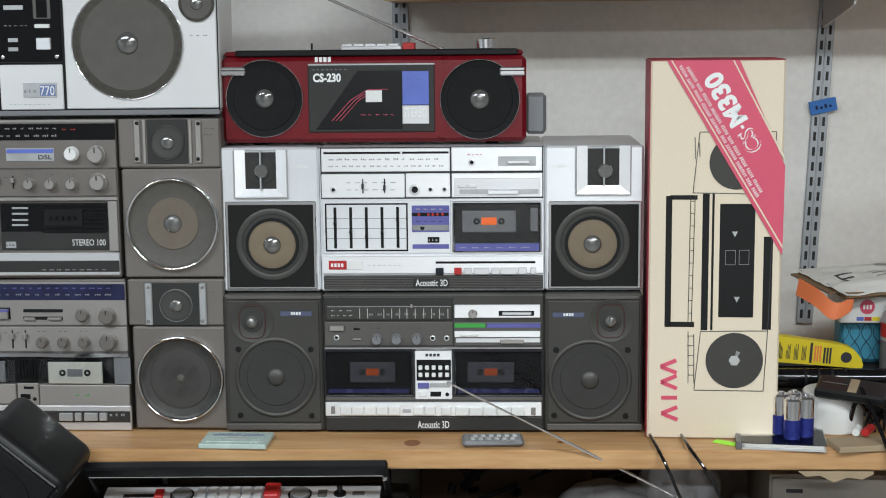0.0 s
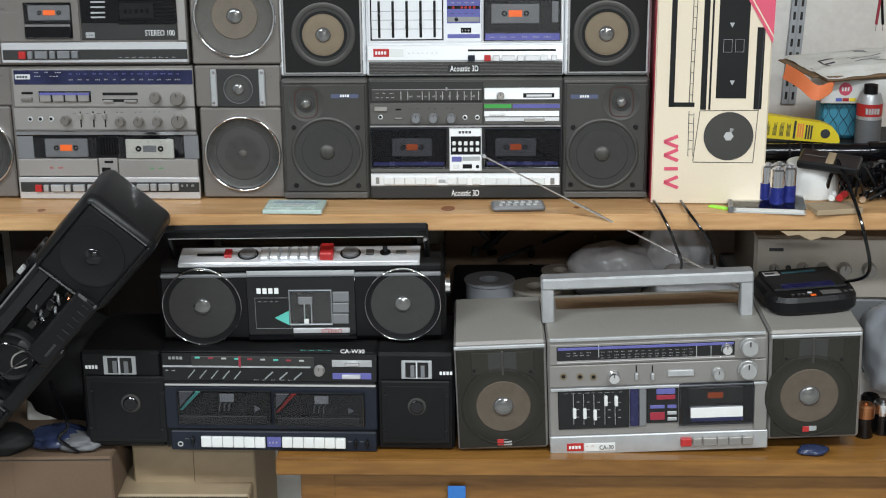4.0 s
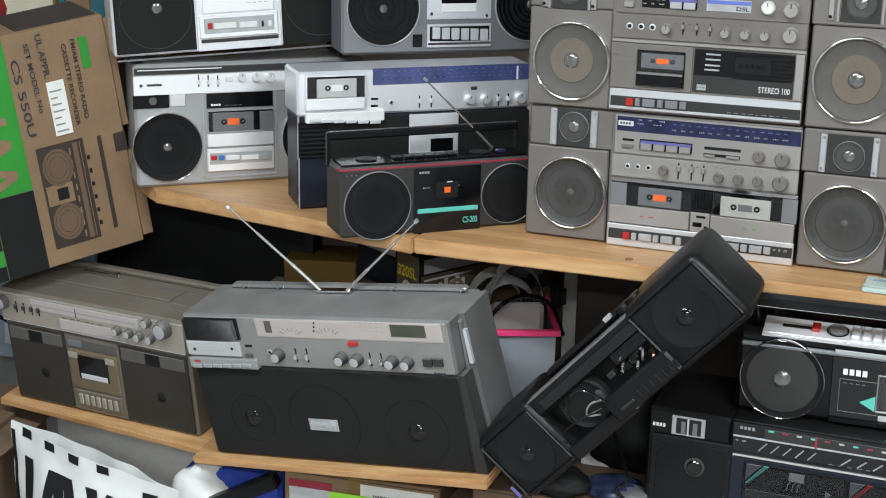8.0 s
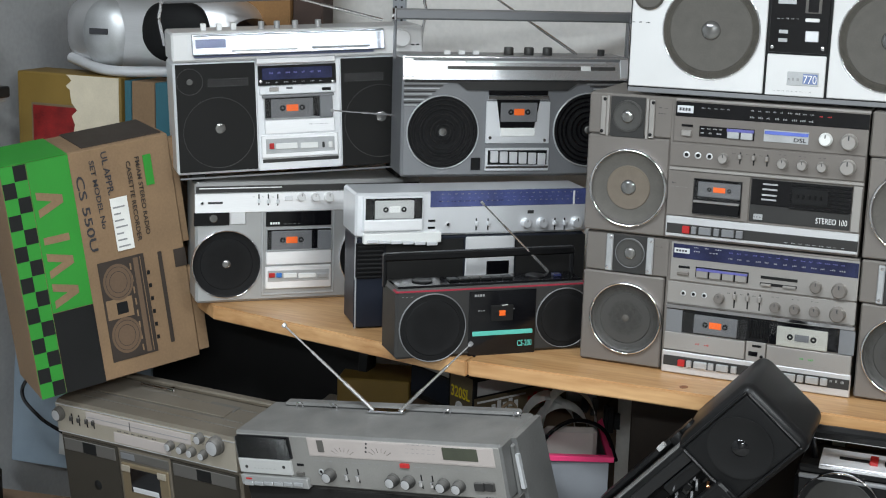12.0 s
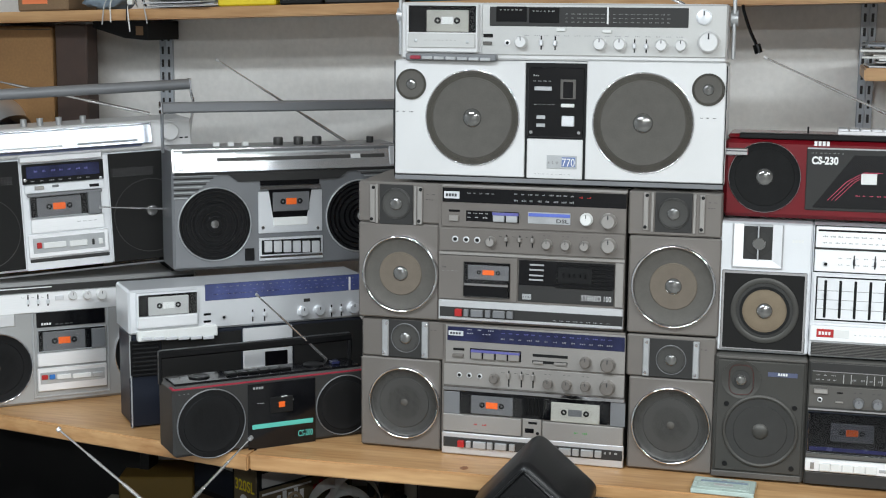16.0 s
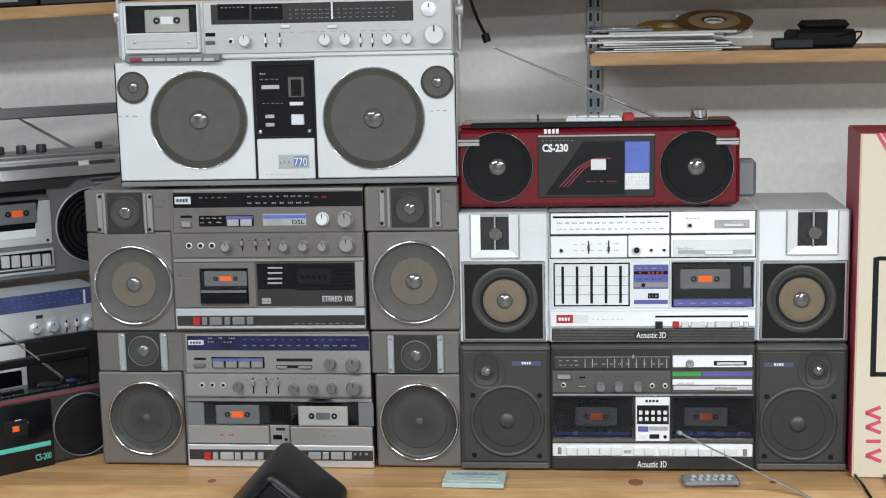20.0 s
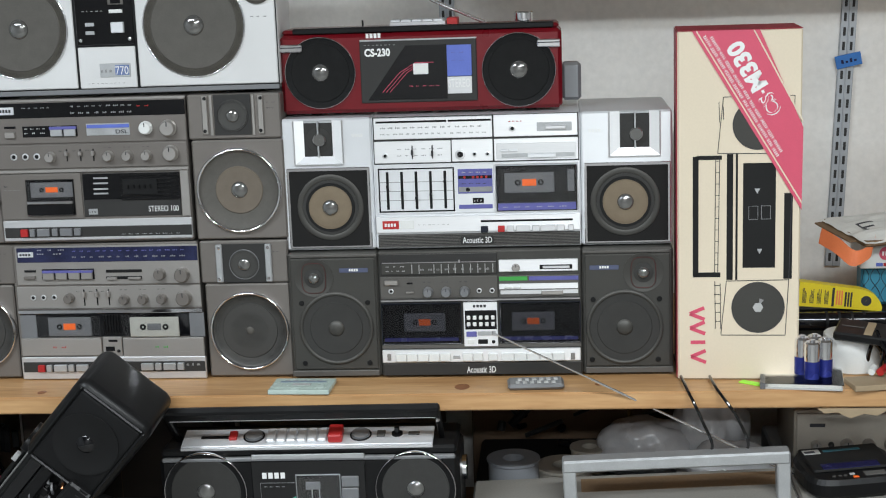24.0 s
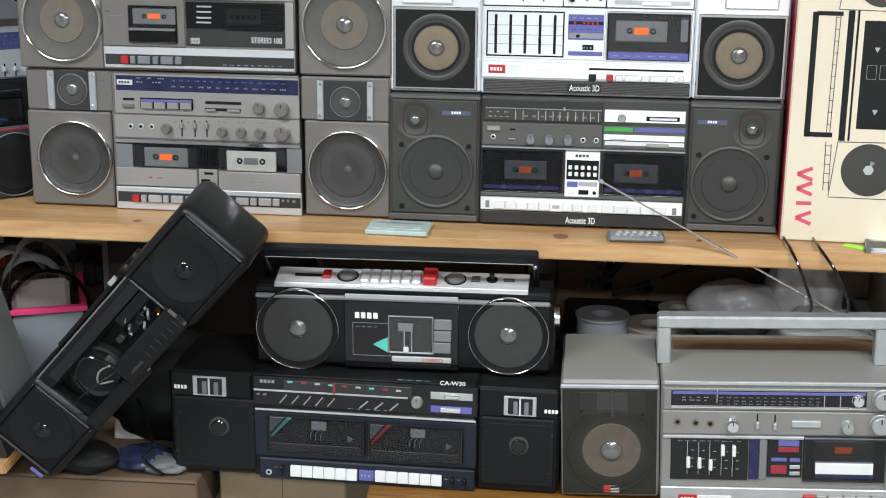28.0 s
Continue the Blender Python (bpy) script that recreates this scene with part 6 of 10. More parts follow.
def corner_navy():
    """Silver-topped navy radio standing askew behind the small one."""
    w, h, d = 0.45, 0.252, 0.1
    e = thing("boombox", pose(-1.252, 0.003, SHELF + 0.001, 0, 0, 38.5), "navy blue radio with silver control section and white cassette", "boombox", GROUP)
    f = Face(e, [(427, 397), (846, 377), (848, 612), (436, 651)], w, h, d)
    zs = f.at(430, 480)[1]
    part("body", cbox(0.004, 0, 0, w - 0.004, d, zs, 0.004), "navy", e)
    part("control_section", cbox(0, -0.004, zs + 0.0005, w, d, h, 0.004), "silver", e)
    part("side_edge", cbox(0.0015, -0.0025, 0, 0.0045, 0.004, zs, 0.0006), "galvanised", e)
    f.box("speaker_panel", 490, 478, 632, 640, -0.003, 0, "grille_cloth", 0.0012)
    f.box("speaker_panel", 724, 462, 845, 618, -0.003, 0, "grille_cloth", 0.0012)
    vt = f.box("vent_panel", 433, 488, 487, 553, -0.003, 0, "black_plastic", 0.001)
    for v in range(494, 552, 8):
        f.box("vent_rib", 437, v, 484, v + 4, -0.0055, 0, "black_matte", 0.0012, vt)
    f.box("lower_panel", 434, 556, 488, 646, -0.002, 0, "navy", 0.0015)
    hs = f.box("deck_housing", 441, 398, 552, 463, -0.012, 0, "silver", 0.0015)
    f.box("deck_well", 445, 402, 549, 441, -0.0128, -0.01, "black_gloss", 0.0006, hs)
    f.cassette(462, 406, 534, 440, -0.015, hs, "light_grey", "white_plastic")
    x0, z0, x1, z1 = f.rect(445, 402, 549, 441)
    p = part("pane", cbox(x0, -0.0192, z0, x1, -0.0186, z1, 0.0002), "clear_plastic", hs)
    p.visible_shadow = False
    f.box("deck_door", 444, 443, 550, 462, -0.0145, -0.01, "bright_panel", 0.001, hs)
    lip = f.box("key_lip", 444, 466, 586, 485, -0.014, 0, "white_plastic", 0.0015)
    f.keys(449, 480, 580, 486, 6, -0.014, 0.004, "silver", parent=lip)
    dl = f.box("dial_window", 565, 382, 843, 411, -0.0052, 0, "dial_violet", 0.0008)
    f.marks(580, 402, 700, 405, 10, -0.0052, "deep_blue", dl)
    for v, n, m in ((386, 22, "grey_print"), (393, 16, "violet_print"), (399, 26, "grey_print")):
        f.marks(585, v, 835, v + 2.2, n, -0.0052, m, dl, fill=0.35, seed=v)
    f.box("dial_pointer", 818, 380, 821, 404, -0.007, 0, "white_print", 0.0004, dl)
    for v in (441, 454):
        f.box("slot", 563, v, 576, v + 4, -0.005, 0, "black_gloss", 0.0004)
    f.jack(599, 449, 4.5, -0.004)
    for u in (650, 671, 789, 806):
        f.slider(u, 436 - (u - 650) * 0.04, 458 - (u - 650) * 0.04, -0.004, 0.4, "silver", None, 2.5, 4)
    for u, r in ((738, 8.5), (766, 9), (826, 10)):
        f.knob(u, 441 - (u - 738) * 0.05, r, -0.004, 0.012, "silver")
    f.box("lamp_slot", 740, 418, 751, 424, -0.005, 0, "dark_grey", 0.0004)
    cc = f.box("centre_column", 634, 468, 721, 560, -0.006, 0, "bright_panel", 0.0015)
    f.box("column_window", 672, 512, 712, 540, -0.0068, 0, "black_gloss", 0.0008, cc)
    for x in (0.02, w - 0.02):
        part("foot", lathe([(0.008, 0.0), (0.008, -0.001), (0.0002, -0.001)], x, 0.04, 12, "z", close=False), "rubber", e)
    return e


def small_black_corner():
    w, h, d = 0.352, 0.121, 0.085
    e = thing("boombox", pose(-1.1, -0.146, SHELF + 0.001, 0, 0, 41), "small charcoal radio cassette player with red trim line and teal stripe", "boombox", GROUP)
    f = Face(e, [(505, 588), (843, 550), (848, 668), (515, 706)], w, h, d)
    part("body", cbox(0, 0, 0, w, d, h, 0.005), "dark_grey", e)
    part("trim_line", cbox(-0.0006, -0.0008, h - 0.004, w + 0.0006, 0.02, h - 0.0015, 0.0005), "maroon_card", e)
    tp = part("top_panel", cbox(0.006, 0.012, h, w - 0.006, d - 0.012, h + 0.004, 0.0015), "black_gloss", e)
    for x in (0.06, 0.27):
        part("top_dial", lathe([(0.018, h + 0.004), (0.018, h + 0.006), (0.016, h + 0.0065), (0.0002, h + 0.0065)], x, 0.045, 22, "z", close=False), "black_plastic", tp)
    for i in range(6):
        part("top_key", cbox(0.105 + i * 0.02, 0.03, h + 0.004, 0.123 + i * 0.02, 0.05, h + 0.008, 0.001), "black_plastic", tp)
    part("band_switch", cbox(0.30, 0.03, h + 0.004, 0.315, 0.045, h + 0.009, 0.001), "dial_blue", tp)
    f.speaker(574, 647, 58, 0, ring="mid_grey", ring_w=0.035, cone="grille_black", inner="grille_black", inner_r=0.85, dome=None, proud=0.003)
    f.speaker(806, 616, 51, 0, ring="mid_grey", ring_w=0.035, cone="grille_black", inner="grille_black", inner_r=0.85, dome=None, proud=0.003)
    f.marks(516, 596, 538, 598, 3, 0, "grey_print")
    dk = f.box("deck_panel", 635, 574, 754, 690, -0.002, 0, "black_gloss", 0.001)
    f.mark4(641, 584, 660, 588, -0.002, "grey_print", dk)
    f.cassette(672, 600, 712, 628, -0.0045, dk, "black_matte", "orange_label")
    part("arrow", tube([f.at(690, 600)[0:1] + (-0.006,) + f.at(690, 600)[1:2], f.at(700, 598)[0:1] + (-0.006,) + f.at(700, 598)[1:2]], 0.0008, 6), "white_print", dk)
    f.marks(650, 611, 668, 613, 1, -0.002, "white_print", dk)
    f.marks(705, 604, 720, 606, 1, -0.002, "white_print", dk)
    x0, z0, x1, z1 = f.rect(643, 644, 750, 652)
    part("teal_stripe", cbox(x0, -0.0035, z0, x1, 0, z1, 0.0008), "teal_print", dk)
    f.text("CS-200", 724, 658, 750, 669, -0.0022, "teal_print", dk, 0.015)
    handle(e, -0.003, w + 0.003, h - 0.01, h + 0.05, d - 0.012, "black_plastic", 0.014, 0.016, 0.006)
    antenna(e, (w - 0.045, 0.075, h + 0.004), (0.17, 0.05, h + 0.135), 0.0026)
    return e


corner_lower_left()
corner_navy()
corner_upper_left()
corner_upper_right()
small_black_corner()


# ---- radios on the desk and the bench ----
def desk_silver():
    w, h, d = 0.6512, 0.1956, 0.20
    e = thing("boombox", pose(0.0792, -0.1423, DESK + 0.002, 2.19, -2.19, 0.18), "dusty silver-grey three-piece radio with brown grilles and raised handle", "boombox", GROUP)
    f = Face(e, [(742, 632), (1494, 597), (1475, 800), (756, 832)], w, h, d)
    feet(e, w, d, 0.003)
    T = "taupe_metal"
    for u0, u1, gp, wf, tp, bd in ((742, 912, (746, 642, 908, 829), (831, 747), (769, 646, 887, 688), (821, 807, 848, 819)), (1323, 1494, (1329, 608, 1489, 806), (1398, 722), (1352, 615, 1466, 660), (1383, 778, 1409, 789))):
        x0, z0, x1, z1 = f.rect(u0, 620, u1, 820)
        part("speaker_cabinet", cbox(x0, 0, 0, x1, d, h, 0.004), T, e)
        part("top_panel", cbox(x0 + 0.003, 0.004, h - 0.001, x1 - 0.003, d - 0.004, h + 0.0008, 0.0005), "dusty_top", e)
        x0, z0, x1, z1 = f.rect(*gp)
        g = part("speaker_grille", cbox(x0, -0.004, 0.006, x1, 0, h - 0.012, 0.0015), "grille_olive", e)
        part("bright_lip", cbox(x0 - 0.003, -0.005, h - 0.0115, x1 + 0.003, 0.0, h - 0.005, 0.0015), "galvanised", e)
        tpx = f.box("tweeter_panel", *tp, -0.0048, 0, "grille_olive", 0.0008, g)
        um = (tp[0] + tp[2]) / 2
        f.box("tweeter_slot", um - 27, tp[1] + 1, um + 27, tp[3] - 1, -0.0054, 0, "cone_grey", 0.0006, tpx)
        f.box("tweeter_divider", um - 2, tp[1] - 2, um + 2, tp[3], -0.0065, 0, "graphite", 0.0005, tpx)
        for s in (tp[0] + 6, tp[2] - 6):
            f.dot("screw", s, tp[3] - 7, 3, -0.0048, 0.001, "black_matte", tpx, 10)
        f.speaker(*wf, 74, -0.004, ring="grille_olive", ring_w=0.03, cone="grille_olive", inner="cone_olive", inner_r=0.68, dome_r=0.25, proud=0.0025)
        bp = f.box("badge", *bd, -0.0055, 0, "galvanised", 0.0005, g)
        f.box("badge_field", bd[0], bd[1] + 0.5, bd[0] + 12, bd[3] - 0.5, -0.0062, 0, "red_key", 0.0004, bp)
    x0, _, x1, _ = f.rect(914, 620, 1321, 820)
    part("centre_unit", cbox(x0, 0, 0, x1, d, h, 0.003), T, e)
    part("top_panel", cbox(x0 + 0.003, 0.004, h - 0.001, x1 - 0.003, d - 0.004, h + 0.0008, 0.0005), "dusty_top", e)
    y = -0.003
    tn = f.box("tuner_panel", 916, 624, 1320, 662, y, 0, T, 0.001)
    f.box("top_bright", 916, 612, 1320, 618, y - 0.001, 0, "galvanised", 0.0008)
    dl = f.box("dial_window", 929, 629, 1262, 655, y - 0.001, 0, "black_gloss", 0.0006, tn)
    f.box("dial_blue_edge", 931, 630, 1260, 635, y - 0.0016, 0, "violet_print", 0.0003, dl)
    f.box("dial_bright_edge", 929, 656, 1262, 659, y - 0.002, 0, "chrome", 0.0004, tn)
    for v in (639, 645, 650):
        f.marks(948, v, 998, v + 2, 4, y - 0.001, "galvanised", dl, seed=v)
        f.marks(1012, v, 1190, v + 2, 14, y - 0.001, "grey_print", dl, seed=v + 1)
    for u in (1007, 1190, 1217):
        f.box("scale_mark", u, 630, u + 1.5, 654, y - 0.0016, 0, "galvanised", 0.0002, dl)
    f.knob(1247, 634, 10, y - 0.001, 0.012, "chrome", tn)
    f.knob(1289, 630, 17, y, 0.016, "satin_grey", tn)
    cp = f.box("control_panel", 916, 664, 1320, 704, y, 0, T, 0.001)
    for u in (942, 973, 998):
        x, z = f.at(u, 691)
        j = part("jack", lathe([(0.0055, y), (0.0055, y - 0.002), (0.0034, y - 0.0022), (0.003, y + 0.002)], x, z, 16, close=False), "gold", cp)
        part("socket_hole", lathe([(0.0032, y - 0.001), (0.0002, y - 0.0008)], x, z, 12, close=False), "black_matte", j)
    f.knob(1036, 689, 11, y, 0.015, "chrome", cp)
    for u in (1078, 1108):
        f.slider(u, 669, 694, y, 0.75, "galvanised", cp, 3, 6)
    f.box("switch_pair", 1136, 676, 1185, 687, y - 0.004, 0, "galvanised", 0.0008, cp)
    f.knob(1230, 681, 11, y, 0.014, "satin_grey", cp)
    f.knob(1285, 673, 17, y, 0.016, "satin_grey", cp)
    f.box("bright_edge", 918, 706, 1318, 711, y - 0.002, 0, "galvanised", 0.0008)
    eq = f.box("equaliser_panel", 933, 716, 1064, 788, y, 0, "black_gloss", 0.0008)
    f.marks(944, 720, 1058, 722, 9, y, "grey_print", eq)
    for u, c in zip((963, 982, 1001, 1021, 1040), (0.62, 0.62, 0.66, 0.2, 0.2)):
        f.slider(u, 723, 780, y, c, "white_plastic", eq, 3.2, 9)
    for u in (963, 982, 1001, 1021, 1040):
        f.box("slider_track", u - 2.2, 724, u - 1.3, 780, y - 0.0008, 0, "light_grey", 0.0002, eq)
        for v in (738, 752, 766):
            f.box("scale_tick", u + 4, v, u + 9, v + 1.2, y - 0.0006, 0, "grey_print", 0.0002, eq)
    bb = f.box("blue_bar", 1066, 712, 1082, 782, y - 0.002, 0, "deep_blue", 0.0008)
    f.box("deck_side", 1083, 712, 1096, 782, y, 0, "mid_grey", 0.0008)
    lp = f.box("lamp_panel", 1097, 708, 1155, 776, y, 0, "black_gloss", 0.0008)
    for a, b, c, d2, m in ((1115, 712, 1150, 722, "violet_print"), (1115, 724, 1150, 732, "maroon_card"), (1103, 743, 1130, 749, "violet_print"), (1135, 742, 1152, 748, "violet_print"), (1103, 756, 1130, 770, "maroon_card"), (1135, 754, 1152, 760, "galvanised"), (1135, 765, 1152, 771, "galvanised")):
        f.box("lamp", a, b, c, d2, y - 0.001, 0, m, 0.0004, lp)
    dk = f.deck(1157, 700, 1294, 777, y, pane="smoked_plastic", rim="navy", cas=(0.12, 0.1, 0.86, 0.5), body="dark_grey")
    f.box("tape_label", 1177, 743, 1273, 761, y - 0.008, y, "white_plastic", 0.0005, dk)
    f.box("label_fold", 1177, 762, 1273, 768, y - 0.0075, y, "deep_blue", 0.0004, dk)
    f.box("side_plate", 1295, 700, 1319, 800, y - 0.001, 0, "taupe_metal", 0.001)
    bs = f.box("base_bar", 918, 795, 1318, 828, y - 0.002, 0, "galvanised", 0.0015)
    f.badge(949, 814, 980, 828, y - 0.002, "red_key", parent=bs)
    f.box("name_plate", 981, 813, 1038, 827, y - 0.003, 0, "white_plastic", 0.0004, bs)
    f.text("CA-30", 1009, 816, 1035, 824, y - 0.0032, "dark_print", bs, 0.01)
    f.marks(984, 817, 1003, 819, 2, y - 0.003, "red_key", bs)
    for i, (a, b) in enumerate(((1158, 1178), (1180, 1197), (1199, 1224), (1225, 1245), (1246, 1269), (1271, 1291))):
        o = (a - 1158) * 0.042
        f.box("key", a, 801 - o, b, 815 - o, -0.012, -0.003, "red_key" if i == 0 else "taupe_metal", 0.001, bs)
    kx = w / 752
    handle(e, (907 - 742) * kx, (1314 - 742) * kx, h, h + 0.080, 0.082, "galvanised", 0.020, 0.03, 0.021)
    part("top_recess", cbox(0.17, 0.13, h - 0.002, 0.49, 0.185, h + 0.001, 0.001), "cardboard", e)
    for x in (0.155, 0.505):
        part("top_seam", cbox(x - 0.0008, 0.0, h - 0.001, x + 0.0008, d, h + 0.0006, 0.0003), "dark_print", e)
    antenna(e, (0.517, 0.164, h), (0.058, -0.012, h + 0.318), 0.0026)
    return e


def desk_black_twin():
    w, h, d = 0.62, 0.174, 0.19
    e = thing("boombox", pose(-0.551, -0.128, DESK + 0.002, 0, 0, -1.2), "black twin-cassette radio with square speakers and a white key row", "boombox", GROUP)
    f = Face(e, [(46, 668), (737, 652), (748, 829), (62, 833)], w, h, d)
    feet(e, w, d, 0.002)
    for u0, u1, gp, tw, dm in ((46, 190, (56, 708, 196, 822), (82, 674, 140, 706), (133, 753)), (588, 741, (598, 702, 733, 816), (633, 666, 693, 699), (667, 747))):
        x0, _, x1, _ = f.rect(u0, 660, u1, 830)
        part("speaker_cabinet", cbox(x0, 0, 0, x1, d, h, 0.005), "black_plastic", e)
        g = f.box("speaker_grille", *gp, -0.006, 0, "black_matte", 0.002)
        f.box("grille_cloth", gp[0] + 11, gp[1] + 9, gp[2] - 11, gp[3] - 9, -0.0068, 0, "grille_black", 0.0008, g)
        for a in (gp[0] + 7, gp[2] - 7):
            for b in (gp[1] + 25, gp[3] - 25):
                f.dot("rivet", a, b, 3, -0.006, 0.001, "black_gloss", g, 10)
        f.dot("dust_ring", *dm, 17, -0.0068, 0.0012, "graphite", g, 26)
        f.dot("dust_cap", *dm, 13, -0.0078, 0.005, "black_gloss", g, 22)
        t = f.box("tweeter_frame", *tw, -0.003, 0, "galvanised", 0.001)
        f.box("tweeter_horn", tw[0] + 8, tw[1] + 3, tw[2] - 7, tw[3] - 3, -0.0038, 0, "black_gloss", 0.0006, t)
        um = (tw[0] + tw[2]) / 2
        for s in (-12, 8):
            f.box("horn_vane", um + s, tw[1] + 8, um + s + 8, tw[3] - 4, -0.0055, 0, "mid_grey", 0.0006, t)
        f.box("horn_divider", um - 1.5, tw[1] + 2, um + 1.5, tw[3] - 2, -0.007, 0, "silver", 0.0004, t)
    f.mark4(50, 692, 73, 698, 0)
    f.mark4(708, 685, 735, 691, 0)
    x0, _, x1, _ = f.rect(186, 660, 590, 830)
    part("centre_unit", cbox(x0, -0.002, 0, x1, d, h, 0.005), "black_plastic", e)
    y = -0.004
    tp = f.box("tuner_panel", 187, 660, 586, 710, y, 0, "black_gloss", 0.0012)
    dl = f.box("dial_strip", 240, 667, 466, 685, y - 0.0008, 0, "dark_grey", 0.0005, tp)
    for i, u in enumerate(range(246, 460, 24)):
        f.box("dial_patch", u, 670, u + 9, 673, y - 0.0013, 0, ("teal_print", "maroon_card", "light_grey")[i % 3], 0.0003, dl)
    f.box("dial_needle", 326, 667, 330, 686, y - 0.0016, 0, "maroon_card", 0.0003, dl)
    f.mark4(198, 671, 225, 676, y, "grey_print", tp)
    f.box("slider_rail", 188, 684, 460, 687, y - 0.001, 0, "galvanised", 0.0003, tp)
    f.marks(194, 693, 216, 697, 2, y, "white_print", tp)
    for i in range(5):
        u = 235 + i * 21
        part("slider_lever", tube([(f.at(u, 707)[0], y - 0.001, f.at(u, 707)[1]), (f.at(u + 12, 692)[0], y - 0.003, f.at(u + 12, 692)[1])], 0.001, 6), "galvanised", tp)
    for i in range(3):
        u = 376 + i * 27
        part("slider_lever", tube([(f.at(u, 705)[0], y - 0.001, f.at(u, 705)[1]), (f.at(u + 14, 692)[0], y - 0.003, f.at(u + 14, 692)[1])], 0.0013, 6), "galvanised", tp)
    f.marks(355, 706, 435, 708, 5, y, "grey_print", tp)
    f.knob(477, 687, 10, y, 0.011, "taupe_metal", tp)
    f.box("fader_slot", 500, 668, 576, 680, y - 0.0006, 0, "galvanised", 0.0004, tp)
    f.box("fader", 525, 671, 552, 677, y - 0.005, 0, "chrome", 0.0008, tp)
    f.box("selector_slot", 502, 691, 576, 702, y - 0.0006, 0, "violet_print", 0.0004, tp)
    f.box("selector", 520, 693, 556, 700, y - 0.005, 0, "brushed_steel", 0.0008, tp)
    f.text("CA-W30", 515, 649, 561, 656, y + 0.001, "white_print", None, 0.015)
    f.marks(440, 652, 505, 654, 4, -0.002, "teal_print")
    f.box("bright_line", 192, 713, 586, 718, y - 0.003, 0, "chrome", 0.0008)
    dp = f.box("deck_panel", 194, 720, 590, 795, y, 0, "navy", 0.0015)
    for a, b, m in ((217, 390, "teal_print"), (394, 566, "red_key")):
        dk = f.deck(a, 727, b, 787, y - 0.001, cas=None, pane="smoked_plastic")
        x0, z0, x1, z1 = f.rect(a + 4, 730, a + 42, 762)
        part("corner_stripe", prism([(x0, z0), (x0 + 0.004, z0), (x1, z1), (x1 - 0.008, z1)], y - 0.0042, y - 0.001), m, dk)
        part("corner_plate", prism([(x0, z0 + 0.006), (x1 - 0.012, z1), (x0, z1)], y - 0.004, y - 0.001), "mid_grey", dk)
        um = (a + b) / 2
        f.box("tape_window", um - 10, 733, um + 16, 746, y - 0.005, y, "light_grey", 0.0005, dk)
        for k in range(3):
            part("tape_line", tube([(f.at(um - 6 + k * 9, 747)[0], y - 0.005, f.at(um, 747)[1]), (f.at(um - 10 + k * 9, 752)[0], y - 0.005, f.at(um, 752)[1]), (f.at(um - 10 + k * 9, 762)[0], y - 0.005, f.at(um, 762)[1])], 0.0006, 5), "galvanised", dk)
        x, z = f.at(um + 55, 758)
        part("arrow", prism([(x, z - 0.005), (x + 0.009, z), (x, z + 0.005)], y - 0.0045, y - 0.001), "galvanised", dk)
        f.box("tape_bar", a + 8, 772, b - 8, 783, y - 0.0045, y, "dark_grey", 0.0006, dk)
    kb = f.box("key_bar", 207, 798, 592, 832, y - 0.003, 0, "navy", 0.0015)
    f.keys(262, 807, 381, 825, 6, y - 0.003, 0.006, "white_plastic", gap=0.04, parent=kb)
    f.keys(412, 806, 533, 824, 6, y - 0.003, 0.006, "white_plastic", gap=0.04, parent=kb)
    f.box("counter", 384, 807, 410, 824, y - 0.007, 0, "violet_print", 0.0006, kb)
    f.marks(388, 812, 406, 818, 3, y - 0.007, "white_print", kb)
    for u in (247, 552, 574):
        f.slider(u, 806, 828, y - 0.003, 0.4, "black_plastic", kb, 3, 5)
        f.marks(u - 14, 812, u - 5, 814, 1, y - 0.003, "grey_print", kb)
    f.jack(224, 822, 5, y - 0.003, kb)
    return e


